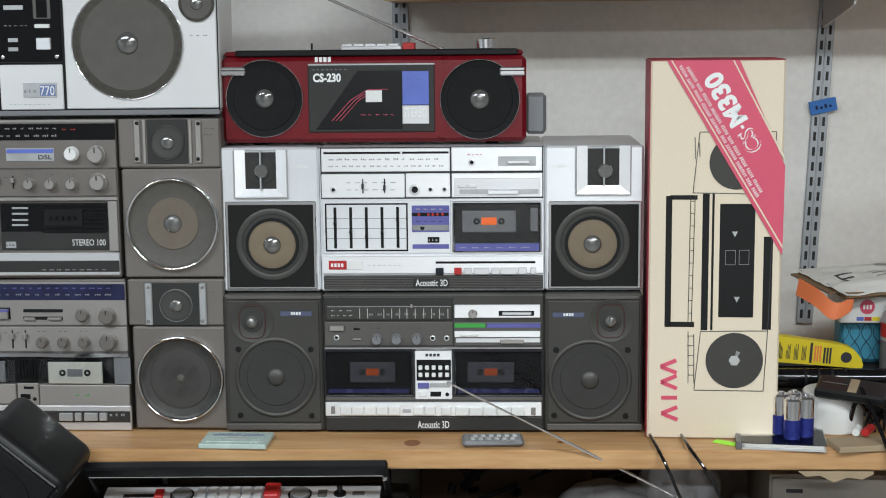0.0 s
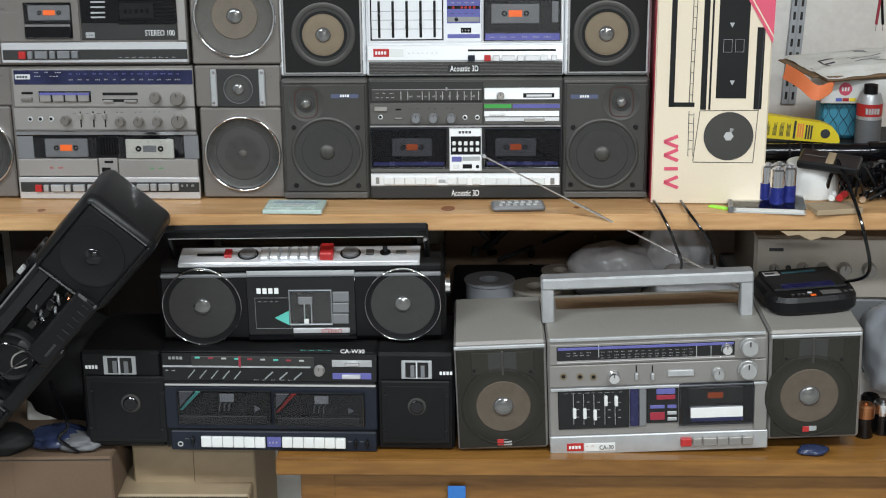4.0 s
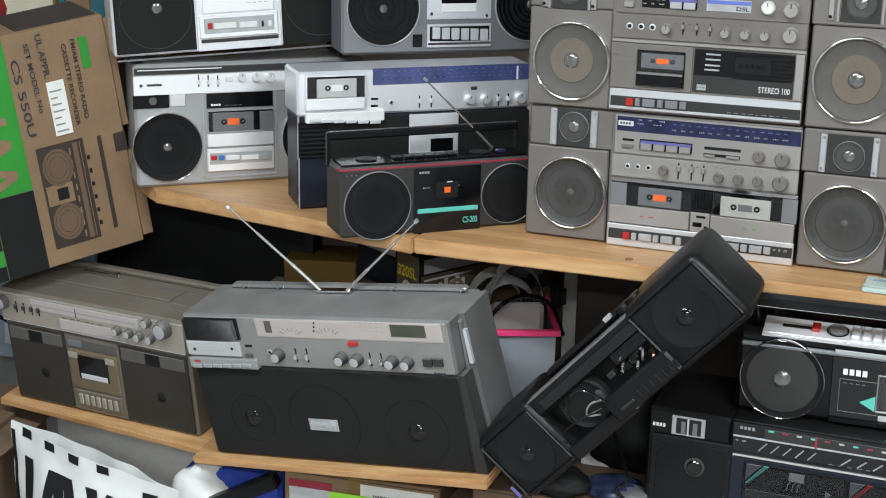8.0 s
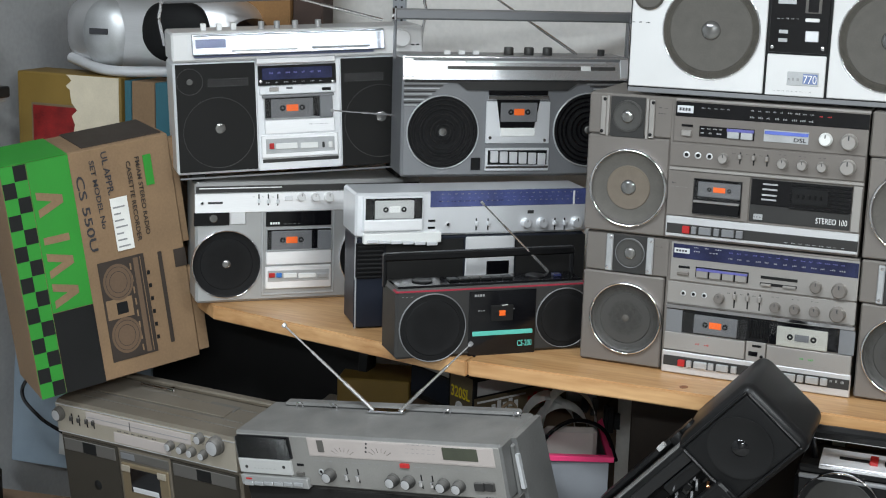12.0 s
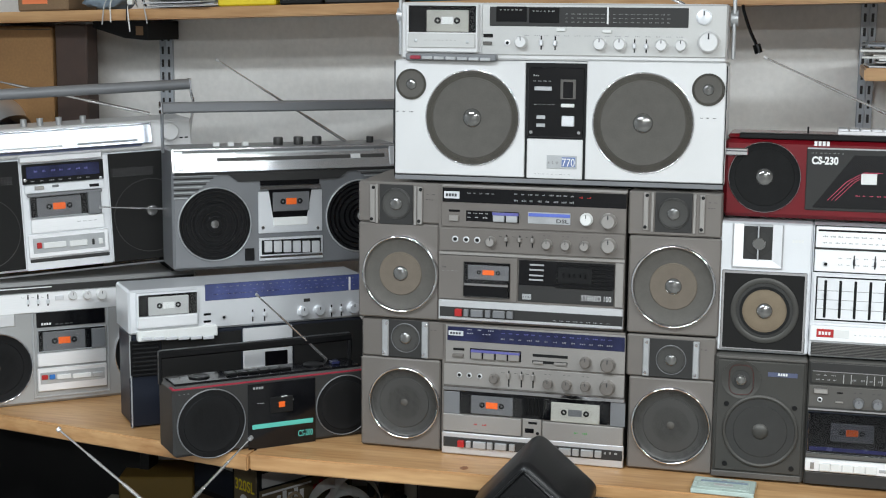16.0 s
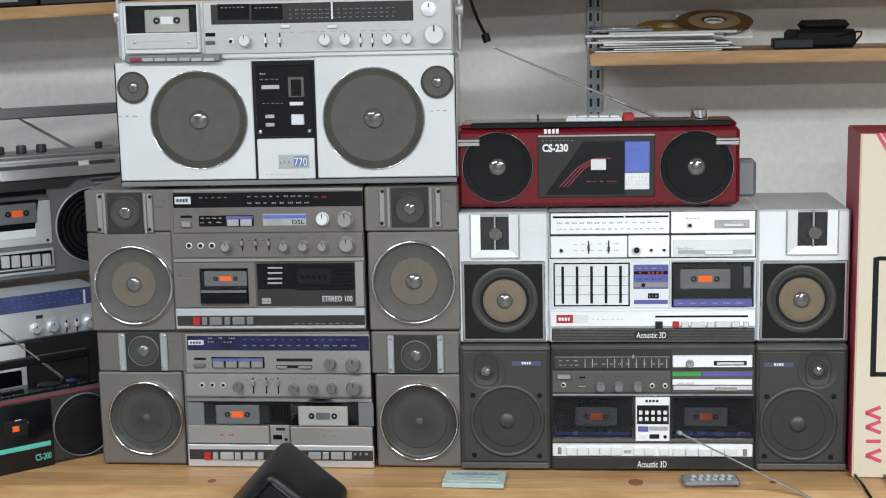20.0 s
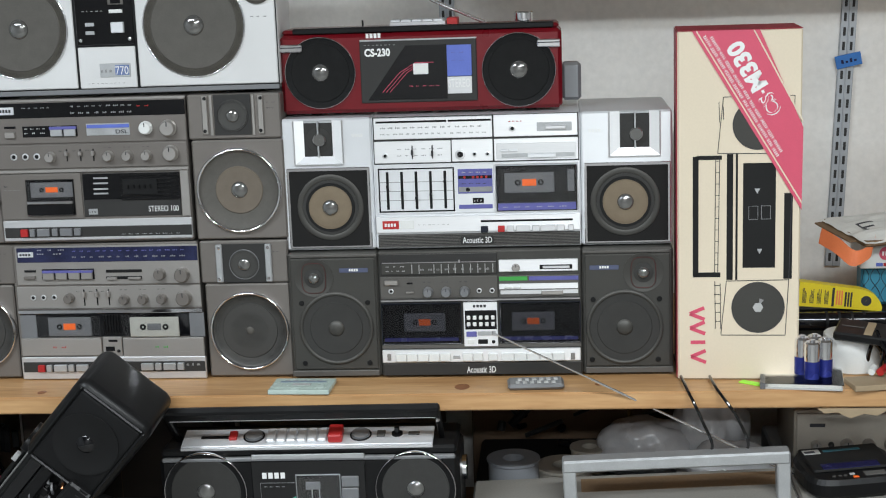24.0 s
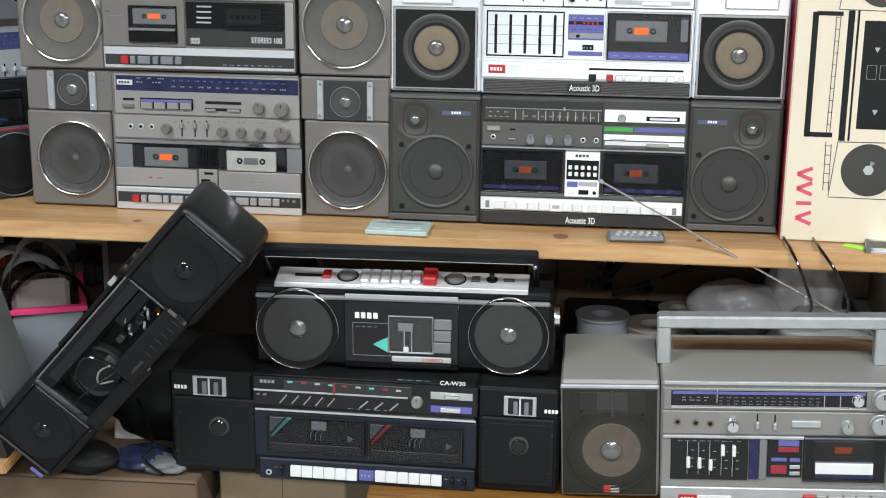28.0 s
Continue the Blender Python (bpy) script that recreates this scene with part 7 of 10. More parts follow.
def desk_black_small():
    w, h, d = 0.479, 0.129, 0.115
    e = thing("boombox", pose(-0.4265, -0.0926, DESK + 0.179, 1.0, -0.5, 0.0), "black compact stereo radio with chrome-ringed speakers and silver control strip", "boombox", GROUP)
    f = Face(e, [(180, 503), (716, 484), (720, 621), (190, 631)], w, h, d)
    feet(e, w, d, 0.0015)
    part("body", cbox(0, 0, 0, w, d, h - 0.01, 0.008), "black_plastic", e)
    part("top_cap", cbox(0.004, 0.004, h - 0.0105, w - 0.004, d, h + 0.004, 0.004), "black_plastic", e)
    # Black ledge: its reflection is put into the colour as mid grey.
    part("front_ledge_sheen", cbox(0.006, -0.003, h - 0.016, w - 0.006, 0.006, h - 0.009, 0.002), "mid_grey", e)
    for u, v in ((262, 567), (635, 556)):
        f.speaker(u, v, 71, 0, ring="chrome", ring_w=0.04, cone="grille_black", inner="cone_grey", inner_r=0.88, dome="dome_gloss", dome_r=0.23, proud=0.006)
    f.box("bright_line", 341, 498, 542, 506, -0.004, 0, "galvanised", 0.001)
    pn = f.box("deck_panel", 343, 509, 545, 624, -0.003, 0, "black_gloss", 0.0015)
    f.mark4(360, 531, 403, 541, -0.003, parent=pn)
    f.border("logo_field", 358, 548, 424, 604, 0.0006, -0.0036, 0, "grey_print", pn)
    f.marks(363, 554, 405, 556, 4, -0.003, "grey_print", pn)
    x0, z0, x1, z1 = f.rect(394, 571, 420, 597)
    part("teal_arrow", prism([(x0, (z0 + z1) / 2), (x1, z0), (x1, z1)], -0.0042, -0.002), "teal_print", pn)
    dk = f.deck(420, 532, 500, 596, -0.003, rim="galvanised", cas=None)
    f.box("tape_window", 437, 545, 463, 558, -0.0065, -0.003, "mid_grey", 0.0005, dk)
    for u in (448, 461):
        f.box("tape_line", u, 558, u + 1.5, 592, -0.0062, -0.003, "galvanised", 0.0003, dk)
    f.box("white_stop", 448, 585, 457, 593, -0.0075, -0.003, "white_plastic", 0.0008, dk)
    for i in range(3):
        f.box("grey_key", 501, 534 + i * 20, 532, 552 + i * 20, -0.007, 0, "mid_grey", 0.001, pn)
    sp = f.box("stereo_plate", 428, 601, 534, 610, -0.006, 0, "brushed_steel", 0.0008, pn)
    f.text("STEREO", 481, 602, 519, 609, -0.0062, "red_key", sp, 0.0)
    f.box("lower_ridge", 428, 613, 534, 620, -0.005, 0, "black_plastic", 0.0008, pn)
    k = w / 536
    z = h + 0.004
    cp = part("control_strip", cbox(40 * k, 0.008, z - 0.001, 490 * k, 0.055, z + 0.004, 0.001), "silver", e)
    cp.matrix_basis = Matrix.Translation((0, 0.008, z)) @ Matrix.Rotation(radians(15), 4, "X") @ Matrix.Translation((0, -0.008, -z))
    part("strip_wedge", prism([(40 * k, z - 0.001), (490 * k, z - 0.001), (490 * k, z + 0.011), (40 * k, z + 0.011)], 0.052, 0.056), "black_plastic", e)
    part("strip_ledge", cbox(40 * k, 0.004, z - 0.003, 490 * k, 0.008, z + 0.002, 0.0008), "brushed_steel", e)
    z += 0.004
    part("fader_slot", cbox(72 * k, 0.028, z - 0.001, 125 * k, 0.036, z + 0.0006, 0.0004), "black_matte", cp)
    part("fader", cbox(124 * k, 0.022, z, 138 * k, 0.042, z + 0.006, 0.001), "red_key", cp)
    for u in (168, 360):
        part("dial_rim", lathe([(0.0175, z), (0.0175, z + 0.001), (0.015, z + 0.0012), (0.0145, z + 0.0003)], u * k, 0.033, 24, "z", close=False), "black_plastic", cp)
        part("dial_cap", lathe([(0.0138, z), (0.0138, z + 0.005), (0.0002, z + 0.0055)], u * k, 0.033, 22, "z", close=False), "mid_grey", cp)
    for i in range(6):
        part("key", cbox((192 + i * 18.5) * k, 0.014, z - 0.001, (208 + i * 18.5) * k, 0.048, z + 0.006, 0.002), "silver", cp)
    part("record_key", cbox(304 * k, 0.012, z - 0.001, 329 * k, 0.045, z + 0.014, 0.002), "red_key", cp)
    part("square_key", cbox(389 * k, 0.026, z, 404 * k, 0.042, z + 0.003, 0.001), "dark_grey", cp)
    part("lever", tube([(425 * k, 0.034, z), (425 * k, 0.034, z + 0.014)], 0.004, 10), "black_plastic", cp)
    part("lever_base", lathe([(0.009, z), (0.009, z + 0.002), (0.0002, z + 0.002)], 425 * k, 0.034, 16, "z", close=False), "black_plastic", cp)
    part("slot_key", cbox(445 * k, 0.03, z, 465 * k, 0.038, z + 0.002, 0.0006), "dark_grey", cp)
    hd = handle(e, 22 * k, 508 * k, h - 0.01, h + 0.114, 0.06, "black_plastic", 0.024, 0.014, 0.009)
    hd.matrix_basis = Matrix.Translation((0, 0.06, h - 0.01)) @ Matrix.Rotation(radians(44), 4, "X") @ Matrix.Translation((0, -0.06, 0.01 - h))
    part("handle_trim", cbox(31 * k, 0.052, h + 0.0885, 499 * k, 0.056, h + 0.0915, 0.0006), "chrome", hd)
    part("handle_rivet", lathe([(0.004, 0.054), (0.003, 0.051), (0.0002, 0.050)], 502 * k, h + 0.08, 12, close=False), "chrome", hd)
    part("side_knob", lathe([(0.02, w), (0.02, w + 0.008), (0.0002, w + 0.008)], 0.05, 0.08, 20, "x", close=True), "chrome", e)
    antenna(e, (490 * k, 0.10, h + 0.03), (300 * k, 0.10, h + 0.033), 0.002)
    return e


def bench_grey():
    w, h, d = 0.539, 0.285, 0.13
    e = thing("boombox", GREY_AT, "dusty grey radio with silver controls, black grille and twin antennas", "boombox", GROUP)
    f = Face(e, [(413, 590), (889, 605), (944, 876), (473, 835)], w, h, d)
    zs = f.at(660, 690)[1]
    part("body", cbox(0, 0, 0, w, d, zs, 0.005), "dark_grey", e)
    part("control_section", cbox(0.0, -0.004, zs + 0.001, w, d, h, 0.004), "dusty_grey", e, "dusty light grey control section")
    part("side_panel", cbox(w - 0.001, 0.025, 0.012, w + 0.006, d - 0.02, h - 0.012, 0.003), "dusty_grey", e)
    g = part("speaker_grille", cbox(0.004, -0.004, 0.004, w - 0.004, 0, zs - 0.003, 0.002), "grille_cloth", e)
    part("side_shoulder", prism([(w - 0.002, 0.0), (w + 0.02, 0.0), (w + 0.008, zs), (w - 0.002, zs)], 0.0, d - 0.01), "dark_grey", e)
    part("side_wing", prism([(w + 0.004, 0.03), (w + 0.026, 0.03), (w + 0.010, h - 0.004), (w + 0.0, h - 0.004)], 0.035, d), "dusty_grey", e)
    part("side_rib", prism([(w + 0.008, zs + 0.01), (w + 0.015, zs + 0.01), (w + 0.012, h - 0.03), (w + 0.006, h - 0.03)], 0.028, 0.036), "silver", e)
    for u, v, r in ((540, 773, 46), (668, 781, 74), (835, 800, 66)):
        x, z = f.at(u, v)
        R = r * f.scale(u, v)
        part("woofer_ring", lathe([(R, -0.004), (R, -0.0045), (R * 0.985, -0.0045), (R * 0.98, -0.004)], x, z, 44, close=False), "grille_black", g)
        if r > 70:
            continue
        part("dust_cap", lathe([(0.016, -0.004), (0.014, -0.0065), (0.009, -0.009), (0.0002, -0.0105)], x, z, 18, close=False), "black_gloss" if r < 70 else "cone_dark", g)
    bd = f.box("badge", 642, 776, 693, 796, -0.0055, 0, "galvanised", 0.0006, g)
    f.text("Acoustic 3D", 645, 778, 690, 785, -0.0057, "white_print", bd)
    f.marks(652, 789, 690, 791, 5, -0.0055, "grey_print", bd)
    y = -0.0055
    pn = part("control_panel", cbox(0.004, y, zs + 0.004, w - 0.004, 0, h - 0.004, 0.0015), "dusty_panel", e)
    dk = f.box("deck_window", 424, 597, 516, 634, y - 0.003, 0, "black_gloss", 0.001)
    f.cassette(440, 602, 506, 634, y - 0.006, dk, "cassette_grey", "dark_grey")
    x0, z0, x1, z1 = f.rect(424, 597, 516, 634)
    p = part("pane", cbox(x0, y - 0.0102, z0, x1, y - 0.0096, z1, 0.0002), "clear_plastic", dk)
    p.visible_shadow = False
    dr = f.box("deck_door", 428, 637, 520, 661, y - 0.005, 0, "light_grey", 0.001)
    for u in (441, 507):
        f.dot("screw", u, 649, 3, y - 0.005, 0.001, "dark_grey", dr, 10)
    f.marks(455, 651, 495, 653, 6, y - 0.005, "grey_print", dr)
    lp = f.box("key_lip", 434, 665, 552, 682, y - 0.008, 0, "satin_grey", 0.0015)
    f.keys(440, 673, 545, 679, 6, y - 0.008, 0.004, "galvanised", parent=lp)
    f.box("record_mark", 442, 667, 452, 670, y - 0.0086, 0, "red_key", 0.0003, lp)
    f.box("indicator", 528, 644, 540, 648, y - 0.001, 0, "black_gloss", 0.0004, pn)
    f.box("small_key", 529, 658, 542, 664, y - 0.004, 0, "grey_brown", 0.0008, pn)
    dl = f.box("dial_window", 548, 604, 878, 636, y - 0.001, 0, "pale_pink", 0.0006, pn)
    f.box("dial_glaze", 550, 606, 876, 634, y - 0.0016, 0, "pale_pink", 0.0004, dl)
    f.box("lamp_window", 564, 602, 575, 622, y - 0.003, 0, "grey_brown", 0.0005, dl)
    for u in (612, 678):
        for k in range(6):
            a = radians(40 + k * 20)
            x, z = f.at(u, 632)
            part("meter_tick", tube([(x + 0.018 * math.cos(a), y - 0.002, z + 0.012 * math.sin(a)), (x + 0.03 * math.cos(a), y - 0.002, z + 0.02 * math.sin(a))], 0.0004, 4), "grey_brown", dl)
    for v in (606, 613, 620):
        f.dot("lamp", 651, v, 2, y - 0.0016, 0.0008, "dark_print", dl, 8)
        f.marks(722, v, 780, v + 1.6, 6, y - 0.0016, "grey_print", dl, seed=v)
    f.box("display", 788, 610, 850, 631, y - 0.003, 0, "lcd_olive", 0.0008, dl)
    f.marks(560, 643, 870, 645, 22, y, "grey_print", pn)
    f.box("red_key", 713, 639, 729, 646, y - 0.004, 0, "red_key", 0.0008, pn)
    f.jack(572, 657, 5.5, y, pn)
    for u, v in ((589, 661), (702, 667), (730, 669), (792, 673), (820, 675)):
        kn = f.knob(u, v, 12, y, 0.017, "dark_grey", pn)
        f.dot("knob_cap", u, v, 8.5, y - 0.0168, 0.0012, "brushed_steel", kn, 20)
    for u, v in ((619, 660), (639, 661), (752, 668), (772, 669)):
        f.slider(u, v - 10, v + 14, y, 0.6, "chrome", pn, 2.5, 5)
    f.keys(846, 668, 884, 682, 2, y, 0.005, "dark_grey", parent=pn)
    f.mark4(867, 694, 888, 699, y, "dark_print", pn)
    part("antenna_base", cbox(0.226, d - 0.038, h + 0.002, 0.30, d - 0.022, h + 0.006, 0.001), "chrome", e)
    antenna(e, (0.236, d - 0.03, h + 0.004), (0.081, d - 0.03, h + 0.161), 0.0035, 0.006)
    antenna(e, (0.290, d - 0.03, h + 0.004), (0.453, d - 0.03, h + 0.132), 0.0032, 0.005)
    part("rear_ledge", cbox(0.035, d - 0.022, h - 0.001, w - 0.02, d, h + 0.008, 0.004), "dusty_grey", e)
    for x in (0.075, 0.15, 0.385, 0.52):
        part("top_hook", tube(bez((x - 0.006, d - 0.028, h), (x - 0.005, d - 0.028, h + 0.010), (x + 0.005, d - 0.028, h + 0.010), (x + 0.006, d - 0.028, h), n=5), 0.0014, 6), "chrome", e)
    return e


def bench_brown():
    w, h, d = 0.466, 0.223, 0.17
    e = thing("boombox", BROWN_AT @ Matrix.Diagonal((0.95, 0.91, 1.105, 1.0)), "dusty bronze radio cassette player with brown cloth grilles and gold deck", "boombox", GROUP)
    f = Face(e, [(88, 540), (424, 590), (462, 812), (122, 737)], w, h, d)
    zs = h - 0.066
    part("body", cbox(0, 0, 0, w, d, zs, 0.004), "bronze", e)
    part("control_section", cbox(0, -0.005, zs + 0.001, w, d, h, 0.005), "bronze", e, "bronze control section")
    pn = part("control_panel", cbox(0.003, -0.008, zs + 0.004, w - 0.003, 0, h - 0.005, 0.001), "bronze_light", e)
    y = -0.008
    part("dial_window", cbox(0.085, y - 0.001, h - 0.030, 0.355, 0, h - 0.010, 0.0008), "pale_pink", pn)
    part("dial_scale", cbox(0.09, y - 0.0016, h - 0.021, 0.35, 0, h - 0.0195, 0.0003), "grey_print", pn)
    part("dial_needle", cbox(0.20, y - 0.002, h - 0.029, 0.2015, 0, h - 0.012, 0.0002), "dark_print", pn)
    part("tape_dial", cbox(0.155, y - 0.001, zs + 0.008, 0.30, 0, zs + 0.028, 0.0008), "pale_pink", pn)
    for u, v, r in ((304, 607, 9), (326, 611, 9), (345, 616, 9), (367, 620, 9), (358, 590, 10), (101, 563, 12)):
        kn = f.knob(u, v, r, y, 0.015, "grey_brown", pn)
        f.dot("knob_cap", u, v, r * 0.72, y - 0.0148, 0.0012, "brushed_steel", kn, 18)
    kn = f.knob(390, 601, 18, y, 0.021, "grey_brown", pn)
    f.dot("knob_cap", 390, 601, 13, y - 0.0208, 0.0014, "brushed_steel", kn, 24)
    part("bright_edge", cbox(0.004, y - 0.0008, h - 0.0075, w - 0.004, 0, h - 0.0055, 0.0004), "brushed_steel", pn)
    part("bright_edge", cbox(0.004, y - 0.0008, zs + 0.0045, w - 0.004, 0, zs + 0.0062, 0.0004), "brushed_steel", pn)
    f.marks(205, 593, 280, 596, 6, y, "dark_print", pn, seed=4)
    f.marks(300, 596, 372, 599, 5, y, "dark_print", pn, seed=9)
    for u in (122, 135, 149, 161):
        f.slider(u, 563 + (u - 122) * 0.14, 582 + (u - 122) * 0.14, y, 0.4, "dark_grey", pn, 2, 4)
    f.marks(172, 577, 190, 580, 2, y, "dark_print", pn)
    for x0, x1 in ((0.006, 0.155), (0.293, w - 0.006)):
        g = part("speaker_grille", cbox(x0, -0.004, 0.006, x1, 0, zs - 0.004, 0.002), "grille_brown", e)
        part("tweeter_strip", cbox(x0 + 0.006, -0.0055, zs - 0.032, x1 - 0.006, -0.003, zs - 0.008, 0.001), "grey_brown", g)
        xm = (x0 + x1) / 2
        part("tweeter", cbox(xm - 0.018, -0.0062, zs - 0.031, xm + 0.018, -0.004, zs - 0.009, 0.0008), "cone_dark", g)
        part("dust_cap", lathe([(0.01, -0.004), (0.007, -0.0065), (0.0002, -0.007)], xm + 0.01, zs * 0.42, 16, close=False), "cone_dark", g)
    cd = part("deck_column", cbox(0.157, -0.003, 0.004, 0.291, 0, zs - 0.003, 0.002), "bronze", e)
    bp = part("badge_strip", cbox(0.161, -0.005, zs - 0.026, 0.287, -0.002, zs - 0.008, 0.001), "grey_brown", cd)
    part("badge", cbox(0.165, -0.0062, zs - 0.023, 0.20, -0.004, zs - 0.011, 0.0006), "mid_grey", bp)
    dd = part("deck_door", cbox(0.163, -0.007, 0.05, 0.285, -0.002, zs - 0.03, 0.002), "gold", cd)
    part("deck_window", cbox(0.185, -0.0078, 0.072, 0.262, -0.006, zs - 0.038, 0.001), "black_gloss", dd)
    part("tape_window", cbox(0.19, -0.009, 0.073, 0.257, -0.007, 0.083, 0.0008), "silver", dd)
    for x in (0.165, 0.258):
        part("door_tab", cbox(x, -0.010, zs - 0.046, x + 0.022, -0.006, zs - 0.034, 0.001), "bronze_light", dd)
    kp = part("key_panel", cbox(0.168, -0.006, 0.012, 0.282, -0.002, 0.046, 0.002), "bronze", cd)
    for i in range(7):
        part("key", cbox(0.174 + i * 0.0148, -0.0085, 0.018, 0.184 + i * 0.0148, -0.005, 0.039, 0.002), "bronze_light", kp)
    for y2 in (0.035, 0.06, 0.112):
        part("top_groove", cbox(0.03, y2, h - 0.001, w - 0.03, y2 + 0.0022, h + 0.0006, 0.0004), "grey_brown", e)
    part("top_ridge", cbox(0.06, 0.064, h, w - 0.08, 0.108, h + 0.003, 0.0015), "bronze", e)
    part("folded_antenna", tube([(0.13, d - 0.045, h + 0.004), (0.215, d - 0.045, h + 0.004)], 0.0025, 8), "chrome", e)
    part("antenna_joint", tube([(0.215, d - 0.045, h + 0.002), (0.215, d - 0.045, h + 0.01)], 0.004, 10), "chrome", e)
    part("folded_handle", cbox(0.05, d - 0.03, h, w - 0.01, d - 0.012, h + 0.01, 0.003), "bronze", e)
    part("top_recess", cbox(0.32, d - 0.075, h - 0.001, 0.39, d - 0.05, h + 0.002, 0.001), "grey_brown", e)
    return e


desk_silver()
desk_black_twin()
desk_black_small()
bench_grey()
bench_brown()


# ---- the opened black radio leaning across the bench ----
def rounded(x0, y0, z0, x1, y1, z1, r):
    """A box with generously rounded edges."""
    bm = bmesh.new()
    bmesh.ops.create_cube(bm, size=1.0)
    for v in bm.verts:
        v.co = ((x0 + x1) / 2 + v.co.x * (x1 - x0), (y0 + y1) / 2 + v.co.y * (y1 - y0), (z0 + z1) / 2 + v.co.z * (z1 - z0))
    bmesh.ops.bevel(bm, geom=bm.edges[:], offset=r, segments=4, profile=0.5, affect="EDGES")
    for f in bm.faces:
        f.smooth = True
    return bm


def leaning_black():
    L, H, D = 0.525, 0.116, 0.142
    e = thing("boombox", pose(-0.735, -0.204, 0.760, 9.1, -48.1, -7.8), "opened black radio without its deck door, leaning on one end", "boombox", GROUP)
    part("rear_shell", rounded(0.01, 0.03, 0.004, L - 0.01, D, H - 0.004, 0.014), "black_matte", e)
    for x0, x1 in ((0.0, 0.135), (L - 0.142, L)):
        x0 = x0 - 0.02 if x0 > 0.1 else x0
        pod = part("speaker_pod", rounded(x0, -0.004, -0.006, x1, D - 0.01, H + 0.012, 0.018), "black_plastic", e)
        part("pod_grille", rounded(x0 + 0.012, -0.0075, 0.006, x1 - 0.012, 0.02, H, 0.006), "grille_black", pod)
        xm, zm = (x0 + x1) / 2, H / 2 + 0.003
        part("woofer", lathe([(0.05, -0.008), (0.05, -0.0095), (0.046, -0.0095), (0.042, -0.0082), (0.02, -0.0086), (0.0002, -0.0088)], xm, zm, 40, close=False), "black_matte", pod)
        part("dust_cap", lathe([(0.014, -0.0084), (0.01, -0.012), (0.0002, -0.0135)], xm, zm, 20, close=False), "black_gloss", pod)
    for x0, x1 in ((0.0, 0.135), (L - 0.162, L)):
        part("pod_lip", join(cbox(x0 + 0.010, -0.0095, 0.002, x1 - 0.010, -0.003, 0.007, 0.002), cbox(x0 + 0.010, -0.0095, H - 0.001, x1 - 0.010, -0.003, H + 0.004, 0.002), cbox(x0 + 0.008, -0.0095, 0.007, x0 + 0.013, -0.003, H - 0.001, 0.002), cbox(x1 - 0.013, -0.0095, 0.007, x1 - 0.008, -0.003, H - 0.001, 0.002)), "black_plastic", e)
    part("worn_edge", cbox(0.12, 0.004, H + 0.001, L - 0.16, 0.030, H + 0.0045, 0.002), "dusty_grey", e, "dusty worn top edge")
    part("front_plate", cbox(0.30, -0.006, H - 0.046, L - 0.15, 0.004, H - 0.026, 0.003), "black_plastic", e)
    part("half_round_plate", lathe([(0.044, 0.022), (0.044, 0.006), (0.040, 0.004), (0.036, 0.010), (0.0002, 0.012)], 0.205, 0.058, 36, close=False), "black_matte", e)
    for x, z, s2, mm in ((0.335, 0.052, 0.012, "mid_grey"), (0.345, 0.066, 0.007, "galvanised"), (0.318, 0.046, 0.008, "mid_grey"), (0.352, 0.044, 0.006, "copper"), (0.30, 0.062, 0.006, "mid_grey")):
        part("metal_bit", tube(bez((x, 0.006, z), (x + s2 * 0.6, 0.0, z + s2 * 0.4), (x + s2, 0.008, z + s2), n=4), 0.0022, 6), mm, e)
    part("wire_loop", tube(bez((0.215, 0.0, 0.03), (0.205, -0.014, 0.045), (0.225, -0.018, 0.056), (0.245, -0.012, 0.046), (0.24, 0.0, 0.03)), 0.0016, 6), "champagne_light", e)
    part("top_bar", cbox(0.13, 0.0, H - 0.03, L - 0.135, 0.05, H + 0.002, 0.006), "black_plastic", e)
    part("tuner_strip", cbox(0.15, -0.003, H - 0.024, L - 0.15, 0.0, H - 0.006, 0.001), "black_gloss", e)
    dr = part("tape_door", cbox(0.24, -0.02, 0.004, L - 0.14, 0.006, 0.045, 0.004), "black_plastic", e)
    for i in range(7):
        part("door_rib", cbox(0.30 + i * 0.014, -0.0215, 0.012, 0.304 + i * 0.014, -0.019, 0.026, 0.0008), "black_matte", dr)
    part("door_lettering", cbox(0.26, -0.0208, 0.016, 0.288, -0.0195, 0.020, 0.0004), "dark_grey", dr)
    part("lower_bar", cbox(0.13, -0.012, -0.004, 0.28, 0.02, 0.02, 0.005), "black_plastic", e)
    rnd = random.Random(4)
    for i in range(16):
        x, z = rnd.uniform(0.26, L - 0.16), rnd.uniform(0.05, H - 0.036)
        s = rnd.uniform(0.004, 0.014)
        part("mechanism_piece", cbox(x, 0.008 + rnd.uniform(0, 0.012), z, x + s, 0.031, z + s * rnd.uniform(0.4, 1.2), 0.001), rnd.choice(("black_matte", "dark_grey", "black_plastic", "black_gloss", "dark_grey", "mid_grey")), e)
    part("reel_plate", lathe([(0.034, 0.028), (0.034, 0.018), (0.030, 0.016), (0.010, 0.016), (0.0002, 0.016)], 0.185, 0.062, 32, close=False), "black_matte", e)
    part("reel_spindle", lathe([(0.012, 0.018), (0.012, 0.008), (0.009, 0.006), (0.0002, 0.006)], 0.235, 0.05, 18, close=False), "dark_grey", e)
    part("loose_wire", tube(bez((0.16, 0.01, 0.03), (0.19, -0.02, 0.075), (0.235, -0.028, 0.085), (0.25, -0.02, 0.04), (0.22, 0.0, 0.02)), 0.0022, 7), "black_gloss", e)
